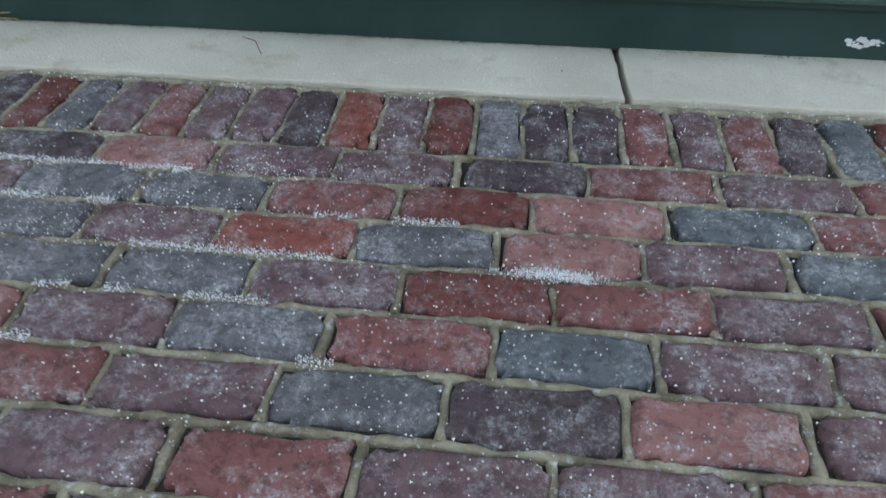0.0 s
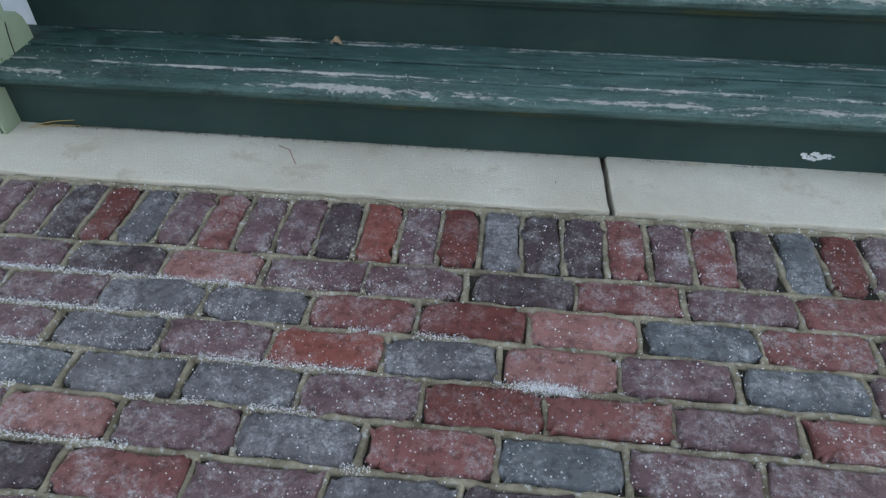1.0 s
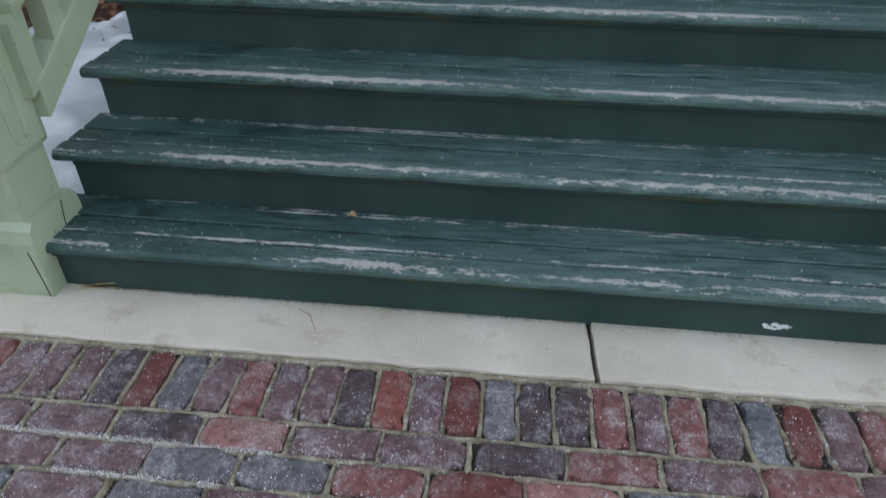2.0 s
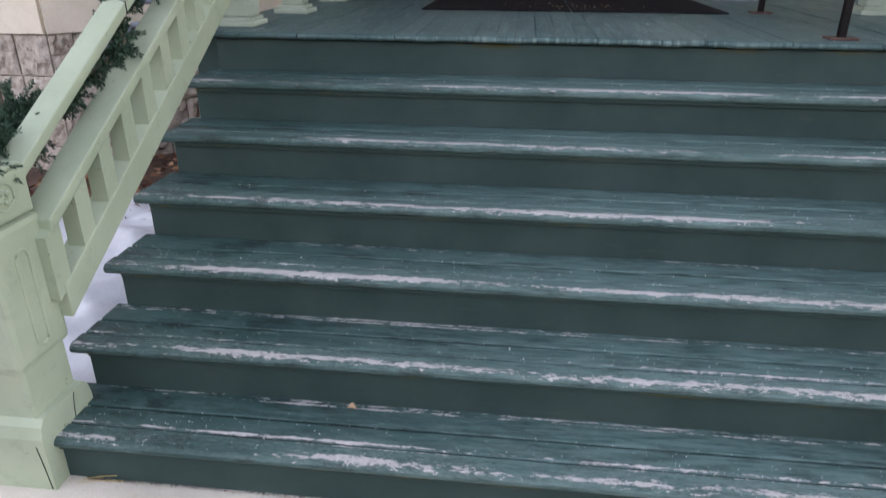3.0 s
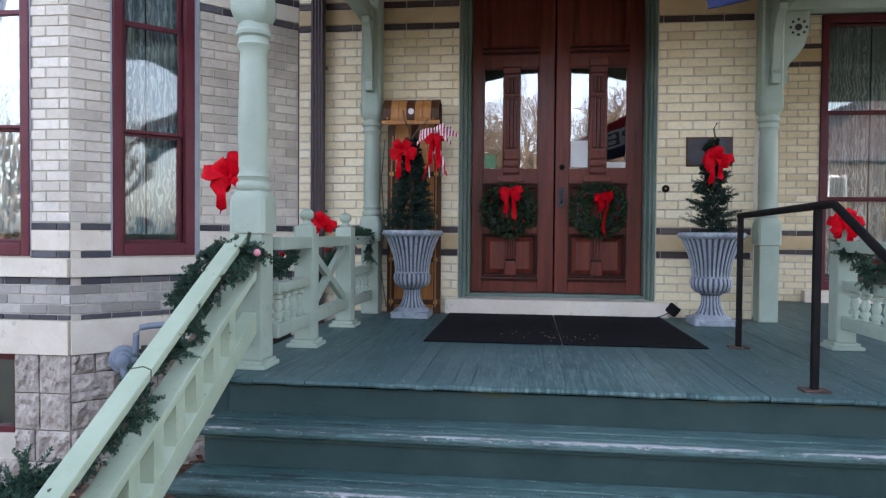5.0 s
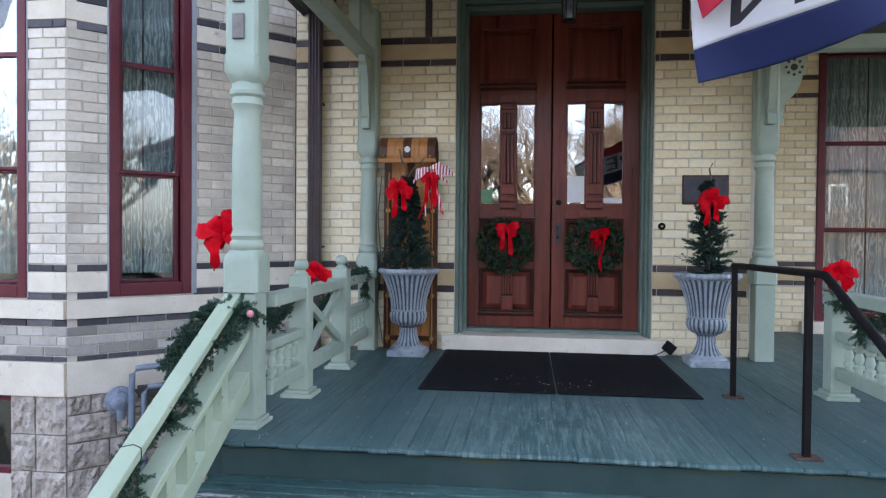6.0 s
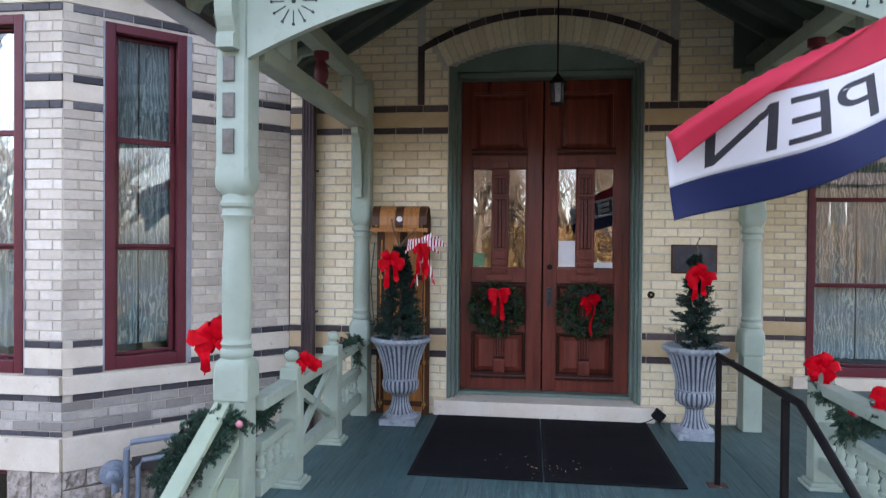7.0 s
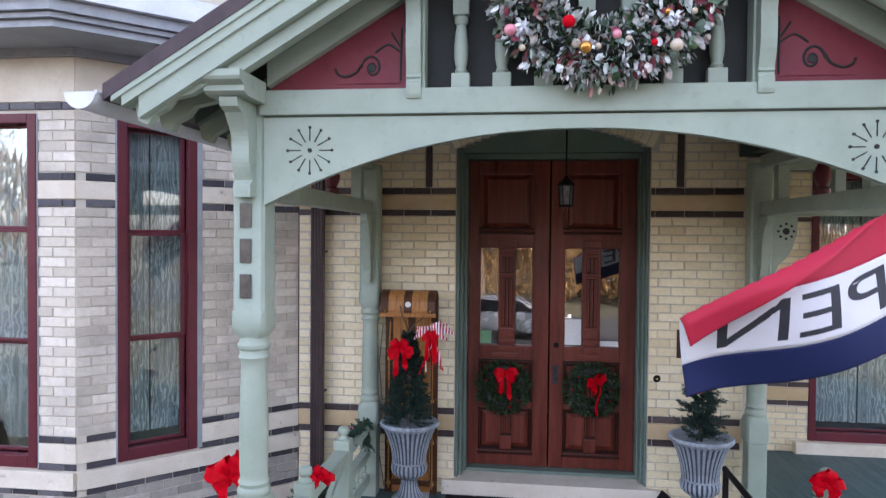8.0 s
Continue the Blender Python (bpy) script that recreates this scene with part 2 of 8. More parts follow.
GREEN = chipped("sage_green_paint", (0.275, 0.335, 0.265), (0.335, 0.4, 0.322), (0.3, 0.3, 0.25), 0.71)
# Darker copy of the sage green: the roof's underside shade put into the colour.
GREEN_SHADED = chipped("shaded_green_paint", (0.06, 0.08, 0.068), (0.085, 0.11, 0.092), (0.3, 0.3, 0.25), 0.76)
NEWEL = chipped("yellow_green_paint", (0.3, 0.37, 0.26), (0.37, 0.44, 0.32), (0.1, 0.11, 0.06), 0.655)
CASING = chipped("door_casing_green", (0.11, 0.155, 0.125), (0.15, 0.205, 0.17), (0.3, 0.3, 0.25), 0.76)
MAROON = chipped("maroon_paint", (0.09, 0.014, 0.022), (0.125, 0.022, 0.031), (0.2, 0.12, 0.1), 0.74, 0.4)
RED_PANEL = chipped("brick_red_paint", (0.15, 0.02, 0.032), (0.19, 0.034, 0.045), (0.1, 0.03, 0.03), 0.74)
# Near-black for scrollwork, and for shade in cuts, holes and behind the gable.
DARK_CUT = plain("dark_paint_and_shade", (0.012, 0.016, 0.014), (0.022, 0.026, 0.022), 20, 0.7)
TREAD, RISER, FLOOR = tread_paint(), riser_paint(), floor_paint()
CREAM = wall_brick("cream_brick", [(0.0, (0.66, 0.555, 0.34)), (0.12, (0.73, 0.63, 0.4)), (0.6, (0.8, 0.705, 0.475)), (1.0, (0.84, 0.755, 0.54))], 0.05)
WEATHERED = wall_brick("weathered_brick", [(0.0, (0.54, 0.485, 0.39)), (0.2, (0.61, 0.555, 0.455)), (0.6, (0.69, 0.63, 0.525)), (1.0, (0.76, 0.705, 0.6))], 0.45)
# Darker copy of WEATHERED: the slanted face's shade put into its colour.
SHADED_BRICK = wall_brick("shaded_weathered_brick", [(0.0, (0.47, 0.42, 0.34)), (0.25, (0.53, 0.48, 0.395)), (0.65, (0.6, 0.545, 0.455)), (1.0, (0.68, 0.63, 0.53))], 0.75)
# Darker, greyer brick for the three courses between the lowest black bands.
GREYED = wall_brick("greyed_brick", [(0.0, (0.22, 0.205, 0.18)), (0.3, (0.33, 0.31, 0.275)), (0.7, (0.44, 0.41, 0.36)), (1.0, (0.55, 0.52, 0.46))], 0.6)
BLACK_BRICK = wall_brick("black_glazed_brick", [(0.0, (0.025, 0.024, 0.032)), (0.7, (0.07, 0.067, 0.08)), (1.0, (0.14, 0.135, 0.145))], 0.15)
BROWN_BRICK = wall_brick("dark_brown_glazed_brick", [(0.0, (0.03, 0.019, 0.018)), (0.8, (0.06, 0.042, 0.04)), (1.0, (0.1, 0.075, 0.07))], 0.1)
RUST = plain("rusted_foot_iron", (0.05, 0.022, 0.014), (0.11, 0.06, 0.045), 30, 0.8, 140, 0.6, dirt=(0.35, 0.34, 0.34), dirt_at=0.58)
STONE = plain("buff_limestone", (0.65, 0.58, 0.46), (0.75, 0.685, 0.565), 4, 0.75, 80, 0.3, dirt=(0.3, 0.27, 0.23))
STONE_YELLOW = plain("tan_sandstone", (0.5, 0.37, 0.2), (0.58, 0.45, 0.27), 5, 0.75, 80, 0.3)
SLAB = plain("pale_limestone_slab", (0.56, 0.52, 0.43), (0.69, 0.655, 0.56), 3, 0.8, 170, 1.0, dirt=(0.47, 0.42, 0.32), dirt_at=0.57)
ROCK = plain("rock_faced_stone", (0.33, 0.285, 0.24), (0.56, 0.51, 0.44), 9, 0.85, 45, 1.0, dirt=(0.2, 0.155, 0.12), dirt_at=0.52)
MORTAR = plain("wall_mortar", (0.52, 0.475, 0.39), (0.62, 0.57, 0.475), 9, 0.9, 150, 0.5)
BED = plain("dark_joint_soil", (0.03, 0.026, 0.02), (0.06, 0.05, 0.038), 14, 0.95, 190, 1.0)
GROUT = plain("sandy_joint_mortar", (0.17, 0.145, 0.095), (0.43, 0.385, 0.275), 22, 0.95, 190, 1.0, dirt=(0.58, 0.58, 0.57), dirt_at=0.56)
DOOR = wood("dark_red_mahogany", (0.07, 0.0152, 0.0105), (0.2, 0.044, 0.026), 1.6, (9, 9, 0.7), 0.34, 0.3)
# Darker copy of the mahogany: shade of grooves and mouldings put into the colour.
DOOR_SHADED = wood("shaded_mahogany", (0.018, 0.006, 0.004), (0.05, 0.012, 0.006), 3, (12, 12, 0.6), 0.36, 0.16)
SLED = wood("varnished_ash", (0.3, 0.12, 0.035), (0.46, 0.22, 0.075), 3, (16, 16, 0.8), 0.3)
SLED_DARK = wood("dark_walnut", (0.05, 0.02, 0.01), (0.1, 0.045, 0.02), 3, (16, 16, 0.8), 0.35)
BRASS = plain("aged_brass", (0.42, 0.26, 0.08), (0.5, 0.33, 0.12), 20, 0.35, metal=1.0)
IRON = plain("black_iron", (0.005, 0.005, 0.005), (0.012, 0.01, 0.01), 12, 0.6, 140, 0.4, spec=0.12, dirt=(0.05, 0.025, 0.018), dirt_at=0.7)
BRONZE = plain("dark_bronze_plate", (0.035, 0.035, 0.042), (0.06, 0.06, 0.07), 10, 0.4, 200, 0.3, metal=0.4)
NUMERAL = plain("pewter_metal", (0.09, 0.085, 0.075), (0.16, 0.15, 0.13), 18, 0.4, metal=0.7)
# Darker tone for the hollows of the urn's flutes.
URN_FLUTE_DARK = plain("dark_blue_grey_flutes", (0.05, 0.065, 0.09), (0.09, 0.11, 0.14), 9, 0.6, 90, 0.4)
URN = plain("grey_blue_cast_stone", (0.22, 0.255, 0.282), (0.34, 0.38, 0.41), 9, 0.6, 90, 0.4, dirt=(0.14, 0.16, 0.2), dirt_at=0.55)
MAT = plain("black_rubber", (0.006, 0.006, 0.008), (0.012, 0.012, 0.014), 7, 0.85, 260, 1.0, spec=0.15, dirt=(0.09, 0.08, 0.07), dirt_at=0.7)
PIPE = plain("brown_pipe_paint", (0.035, 0.022, 0.025), (0.06, 0.04, 0.042), 6, 0.4)
METER = plain("grey_meter_paint", (0.16, 0.2, 0.25), (0.24, 0.28, 0.33), 8, 0.5)
WHITE = plain("white_paint", (0.62, 0.65, 0.68), (0.74, 0.77, 0.8), 5, 0.45, dirt=(0.4, 0.42, 0.44), dirt_at=0.68)
GREY = plain("grey_trim_paint", (0.25, 0.27, 0.29), (0.35, 0.37, 0.385), 5, 0.55)
SHINGLE = plain("brown_roof_edge", (0.05, 0.035, 0.04), (0.09, 0.065, 0.07), 8, 0.8, 90, 0.8)
RED = plain("red_ribbon", (0.42, 0.0006, 0.006), (0.62, 0.0012, 0.011), 30, 0.5, 90, 0.5, spec=0.08)
PAPER = plain("white_paper", (0.7, 0.7, 0.68), (0.78, 0.78, 0.76), 5, 0.7)
GREEN_CARD = plain("green_card", (0.12, 0.3, 0.14), (0.2, 0.4, 0.22), 8, 0.7)
# Unlit look of interiors, put into the colour.
DARK_ROOM = plain("painted_dimness", (0.05, 0.045, 0.04), (0.08, 0.07, 0.06), 2, 0.9)
SNOW = plain("old_snow", (0.68, 0.71, 0.75), (0.8, 0.82, 0.85), 6, 0.7, 120, 0.6, dirt=(0.6, 0.6, 0.6), dirt_at=0.68)
SOIL = plain("leaf_litter_soil", (0.06, 0.035, 0.024), (0.13, 0.075, 0.05), 9, 0.95, 50, 1.0, dirt=(0.2, 0.14, 0.09), dirt_at=0.58)
LAWN = plain("winter_lawn", (0.055, 0.052, 0.027), (0.1, 0.09, 0.05), 0.5, 0.95, 30, 0.8, dirt=(0.7, 0.72, 0.75), dirt_at=0.68)
ROAD = plain("road_asphalt", (0.045, 0.045, 0.047), (0.065, 0.065, 0.066), 0.7, 0.85, 90, 0.6)
BARK = plain("tree_bark", (0.09, 0.065, 0.045), (0.17, 0.125, 0.085), 3, 0.9, 30, 0.8)
TAN = plain("tan_dry_leaf", (0.3, 0.2, 0.12), (0.4, 0.29, 0.18), 40, 0.8)
STRAW = plain("dry_straw", (0.42, 0.3, 0.1), (0.6, 0.46, 0.18), 60, 0.6)
SALT = plain("rock_salt", (0.8, 0.8, 0.82), (0.92, 0.92, 0.93), 90, 0.4)
GLASS, DOOR_GLASS = clear_glass("window_glass", 0.035), clear_glass("door_glass", 0.12)
LACE = lace("lace_curtain_cloth")
PAVERS = {
    "r": paver("paver_red", (0.115, 0.038, 0.036), (0.165, 0.06, 0.055)),
    "o": paver("paver_orange_red", (0.145, 0.036, 0.026), (0.19, 0.056, 0.043), 0.45),
    "d": paver("paver_deep_red", (0.085, 0.018, 0.014), (0.12, 0.03, 0.025), 0.3),
    "p": paver("paver_purple", (0.08, 0.043, 0.049), (0.12, 0.067, 0.073)),
    "k": paver("paver_dark", (0.028, 0.02, 0.024), (0.06, 0.035, 0.04), 0.5),
    "g": paver("paver_grey", (0.065, 0.062, 0.07), (0.1, 0.096, 0.104)),
    "b": paver("paver_blue_grey", (0.058, 0.066, 0.076), (0.092, 0.102, 0.112)),
    "l": paver("paver_light_red", (0.175, 0.075, 0.07), (0.24, 0.115, 0.104)),
}


def leafy(name, stops, rough=0.6):
    n = Nodes(name)
    col = n.colours(n.chance(), stops)
    col = n.mix(n.ramp(n.noise(n.pos(), 30, 3), 0.4, 0.7, 0, 0.4), col, tuple(x * 0.6 for x in stops[0][1]))
    return n.done(col, rough, 0, 0.3)


NEEDLE = leafy("fir_needles", [(0, (0.01, 0.03, 0.02)), (0.5, (0.022, 0.062, 0.038)), (0.85, (0.05, 0.115, 0.07)), (1, (0.085, 0.16, 0.1))])
TOPIARY = leafy("topiary_needles", [(0, (0.006, 0.018, 0.014)), (0.6, (0.014, 0.04, 0.03)), (1, (0.035, 0.075, 0.055))])
WREATH = leafy("boxwood_leaves", [(0, (0.008, 0.024, 0.009)), (0.6, (0.02, 0.052, 0.019)), (1, (0.055, 0.1, 0.038))])
FROSTED = leafy("frosted_leaves", [(0, (0.06, 0.12, 0.07)), (0.25, (0.2, 0.27, 0.22)), (0.45, (0.55, 0.6, 0.58)), (0.8, (0.8, 0.82, 0.82)), (0.9, (0.55, 0.5, 0.45)), (1, (0.3, 0.04, 0.05))], 0.45)
LITTER = leafy("dry_leaves", [(0, (0.09, 0.03, 0.018)), (0.5, (0.2, 0.09, 0.05)), (1, (0.34, 0.2, 0.11))], 0.8)



# ---------------------------------------------------------------- building helpers
def box(bm, x0, x1, y0, y1, z0, z1, chamfer=0.0):
    """A block, with all its edges chamfered where asked."""
    vs = [bm.verts.new((x, y, z)) for z in (z0, z1) for y in (y0, y1) for x in (x0, x1)]
    fs = [bm.faces.new([vs[i] for i in f]) for f in ((0, 2, 3, 1), (4, 5, 7, 6), (0, 1, 5, 4), (2, 6, 7, 3), (0, 4, 6, 2), (1, 3, 7, 5))]
    if chamfer:
        edges = list({e for f in fs for e in f.edges})
        bmesh.ops.bevel(bm, geom=edges, offset=chamfer, segments=2, affect="EDGES", profile=0.6)
    return vs


def prism(bm, outline, axis, lo, hi):
    """An outline (two coordinates each) pushed along an axis from lo to hi."""
    def at(a, b, c):
        return {"x": (c, a, b), "y": (a, c, b), "z": (a, b, c)}[axis]
    one = [bm.verts.new(at(a, b, lo)) for a, b in outline]
    two = [bm.verts.new(at(a, b, hi)) for a, b in outline]
    bm.faces.new(one)
    bm.faces.new(list(reversed(two)))
    k = len(one)
    for i in range(k):
        bm.faces.new((one[i], two[i], two[(i + 1) % k], one[(i + 1) % k]))


def lathe(bm, profile, cx=0.0, cy=0.0, seg=28, flutes=0, depth=0.0, lo=0.0, hi=0.0):
    """A turned body from (radius, height) pairs; flutes hollow it between heights lo and hi."""
    rings = []
    for r, z in profile:
        ring = []
        for i in range(seg):
            a = math.tau * i / seg
            rr = r
            if flutes and lo <= z <= hi:
                rr = r * (1 - depth * (1 - abs(math.cos(flutes * a / 2))) ** 1.3)
            ring.append(bm.verts.new((cx + rr * math.cos(a), cy + rr * math.sin(a), z)))
        rings.append(ring)
    for (a, b), (_, z) in zip(zip(rings, rings[1:]), profile):
        for i in range(seg):
            f = bm.faces.new((a[i], a[(i + 1) % seg], b[(i + 1) % seg], b[i]))
            # faces in the hollows of the flutes take a second material
            if flutes and lo <= z <= hi and abs(math.cos(flutes * math.pi * (i + 0.5) / seg)) < 0.5:
                f.material_index = 1
    bm.faces.new(list(reversed(rings[0])))
    bm.faces.new(rings[-1])


def tube(bm, points, r, seg=10):
    """A round bar along points."""
    pts = [Vector(p) for p in points]
    rings = []
    for i, p in enumerate(pts):
        d = (pts[min(i + 1, len(pts) - 1)] - pts[max(i - 1, 0)]).normalized()
        u = d.cross(Vector((0, 0, 1)) if abs(d.z) < 0.9 else Vector((1, 0, 0))).normalized()
        w = d.cross(u)
        rings.append([bm.verts.new(p + r * (math.cos(a) * u + math.sin(a) * w)) for a in (math.tau * k / seg for k in range(seg))])
    for a, b in zip(rings, rings[1:]):
        for i in range(seg):
            bm.faces.new((a[i], a[(i + 1) % seg], b[(i + 1) % seg], b[i]))
    bm.faces.new(rings[0])
    bm.faces.new(list(reversed(rings[-1])))


def eased(points, k=6):
    """A smooth line through points."""
    p = [Vector(q) for q in points]
    out = []
    for i in range(len(p) - 1):
        a, b, c, d = p[max(0, i - 1)], p[i], p[i + 1], p[min(len(p) - 1, i + 2)]
        for j in range(k):
            t = j / k
            out.append(0.5 * (2 * b + (c - a) * t + (2 * a - 5 * b + 4 * c - d) * t * t + (3 * b - a - 3 * c + d) * t ** 3))
    return out + [p[-1]]


def slant(bm, x0, x1, ya, za, yb, zb, height):
    """A rail that climbs from (ya, za) to (yb, zb), za and zb its top, cut plumb."""
    prism(bm, [(ya, za - height), (yb, zb - height), (yb, zb), (ya, za)], "x", x0, x1)


def mesh_of(bm, name, material, smooth=False, angle=40):
    bmesh.ops.recalc_face_normals(bm, faces=bm.faces)
    me = bpy.data.meshes.new(name)
    bm.to_mesh(me)
    bm.free()
    for m in material if isinstance(material, (list, tuple)) else [material]:
        me.materials.append(m)
    if smooth:
        me.polygons.foreach_set("use_smooth", [True] * len(me.polygons))
        me.set_sharp_from_angle(angle=radians(angle))
    return me


def thing(name, at, label, category, group="", kind=""):
    """An Empty at the base of a thing made of parts."""
    ob = new(name)
    ob.location = at
    ob.empty_display_size = 0.1
    return tagged(ob, label, category, group, kind)


def part(name, bm, material, parent, label="", at=(0, 0, 0), smooth=False, kind=""):
    """One mesh under a thing or a part."""
    ob = new(name, mesh_of(bm, name, material, smooth))
    ob.parent = parent
    ob.location = at
    return tagged(ob, label, "", "", kind)


def single(name, bm, material, at, label, category, group="", kind="", smooth=False):
    ob = new(name, mesh_of(bm, name, material, smooth))
    ob.location = at
    return tagged(ob, label, category, group, kind)


def piece(name, me, parent, m):
    ob = new(name, me)
    ob.parent = parent
    ob.matrix_basis = m
    return ob


def raw(name, verts, faces, material, parent=None, at=(0, 0, 0), kind="", label="", smooth=False):
    me = bpy.data.meshes.new(name)
    me.from_pydata([tuple(v) for v in verts], [], faces)
    me.materials.append(material)
    if smooth:
        me.polygons.foreach_set("use_smooth", [True] * len(me.polygons))
    ob = new(name, me)
    ob.location = at
    if parent:
        ob.parent = parent
    return tagged(ob, label, "", "", kind)


G = -1.205            # height of the pavement; the porch floor is at 0
RISE, RUN = 0.172, 0.263
EDGE = -2.93          # front edge of the porch floor
rnd = random.Random(7)

# ---------------------------------------------------------------- ground
bm = bmesh.new()
ring = [(-900, -900), (900, -900), (900, 900), (-900, 900)]
bm.faces.new([bm.verts.new((x, y, G - 0.06)) for x, y in ring])
ground = single("ground", bm, LAWN, (0, 0, 0), "winter lawn with patches of old snow", "ground", kind="structure")

bm = bmesh.new()
bmesh.ops.create_grid(bm, x_segments=60, y_segments=50, size=0.5)
for v in bm.verts:
    v.co.x, v.co.y = -3.9 + 4.3 * (v.co.x + 0.5) - 0.2, -4.3 + 4.5 * (v.co.y + 0.5)
    v.co.z = G - 0.03 + 0.035 * noise.noise(v.co * 3) + 0.015 * noise.noise(v.co * 11)
single("soil", bm, SOIL, (0, 0, 0), "bare garden bed with brown leaf litter", "soil", kind="structure", smooth=True)

bm = bmesh.new()
bmesh.ops.create_grid(bm, x_segments=70, y_segments=60, size=0.5)
gone = []
for v in bm.verts:
    v.co.x, v.co.y = -2.75 + 1.75 * v.co.x, -3.1 + 2.6 * v.co.y
    edge = math.hypot((v.co.x + 2.6) / 0.92, (v.co.y + 3.2) / 1.3) + 0.25 * noise.noise(v.co * 1.7) + 0.1 * noise.noise(v.co * 6)
    h = 0.16 * (1 - edge ** 2.2) + 0.07 * noise.noise(v.co * 2.2) + 0.02 * noise.noise(v.co * 9)
    v.co.z = G + h
    if h < -0.03:
        gone.append(v)
bmesh.ops.delete(bm, geom=gone, context="VERTS")
single("snow_patch", bm, SNOW, (0, 0, 0), "shrunken patch of old snow beside the steps", "snow", kind="stuff", smooth=True)

# leaf litter: curled dry leaves on the bed
vs, fs = [], []
for i in range(900):
    x, y = rnd.uniform(-3.6, -1.75), rnd.uniform(-2.9, -0.2)
    if x < -2.36 and y > -1.3 + (-2.36 - x) * -1 - 0.1 and y > x + 2.3:
        continue
    a, s, k = rnd.uniform(0, 6.28), rnd.uniform(0.02, 0.05), len(vs)
    z = G + 0.02 + rnd.uniform(0, 0.035)
    u, w = Vector((math.cos(a), math.sin(a), rnd.uniform(-0.5, 0.5))), Vector((-math.sin(a), math.cos(a), rnd.uniform(-0.5, 0.5)))
    c = Vector((x, y, z))
    vs += [c - s * u, c + 0.6 * s * w + Vector((0, 0, 0.01)), c + s * u, c - 0.6 * s * w + Vector((0, 0, 0.014))]
    fs += [(k, k + 1, k + 2), (k, k + 2, k + 3)]
raw("leaf_litter", vs, fs, LITTER, kind="stuff", label="curled brown dry leaves on the garden bed")

# ---------------------------------------------------------------- house walls
CORE = 0.3


class Wall:
    """A brick wall in its own frame: u along it, v into the house, z up. Openings are (u0, u1, z0, z1, rise of the arch)."""

    def __init__(self, name, origin, turn, length, z0, z1, openings=(), label="", brick=CREAM, top=None):
        self.m = pose(*origin, 0, 0, turn)
        self.len, self.z0, self.z1, self.holes, self.brick = length, z0, z1, openings, brick
        bm = bmesh.new()
        cuts = {0.0, length}
        for u0, u1, a, b, rise in openings:
            cuts |= {u0, u1}
            if rise:
                cuts |= {u0 + (u1 - u0) * k / 24 for k in range(25)}
        cuts = sorted(c for c in cuts if 0 <= c <= length)
        top = top or z1
        for a, b in zip(cuts, cuts[1:]):
            mid = (a + b) / 2
            hole = next((o for o in openings if o[0] < mid < o[1]), None)
            if not hole:
                box(bm, a, b, 0.01, CORE, z0, top)
                continue
            if hole[2] > z0:
                box(bm, a, b, 0.01, CORE, z0, hole[2])
            box(bm, a, b, 0.01, CORE, self.crown(hole, mid), top)
        bmesh.ops.remove_doubles(bm, verts=bm.verts, dist=0.0005)
        self.ob = single(name, bm, MORTAR, (0, 0, 0), label, "wall", kind="structure")
        self.ob.matrix_basis = self.m

    @staticmethod
    def crown(o, u):
        if not o[4]:
            return o[3]
        half = (o[1] - o[0]) / 2
        r = (half * half + o[4] * o[4]) / (2 * o[4])
        d = u - (o[0] + o[1]) / 2
        return o[3] + math.sqrt(max(0, r * r - d * d)) - (r - o[4])

    def free(self, a, b, z):
        """The stretches of a course from a to b at height z that no opening takes."""
        runs = [(a, b)]
        for u0, u1, z0, z1, rise in self.holes:
            if z0 < z < z1:
                runs = [q for p, s in runs for q in ((p, min(s, u0)), (max(p, u1), s)) if q[1] - q[0] > 0.025]
        return runs


def brick_mesh(name, length, height, material, proud=0.0, depth=0.05):
    """A brick seen from the front (-y), its face slightly rounded off at the arrises."""
    c = 0.004
    bm = bmesh.new()
    x, z = length / 2, height / 2
    back = [bm.verts.new((a * x, depth, b * z)) for a, b in ((-1, -1), (1, -1), (1, 1), (-1, 1))]
    edge = [bm.verts.new((a * x, c - proud, b * z)) for a, b in ((-1, -1), (1, -1), (1, 1), (-1, 1))]
    face = [bm.verts.new((a * (x - c), -proud, b * (z - c))) for a, b in ((-1, -1), (1, -1), (1, 1), (-1, 1))]
    for p, q in ((back, edge), (edge, face)):
        for i in range(4):
            bm.faces.new((p[i], p[(i + 1) % 4], q[(i + 1) % 4], q[i]))
    bm.faces.new(face)
    return mesh_of(bm, name, material)


BRICKS = {}


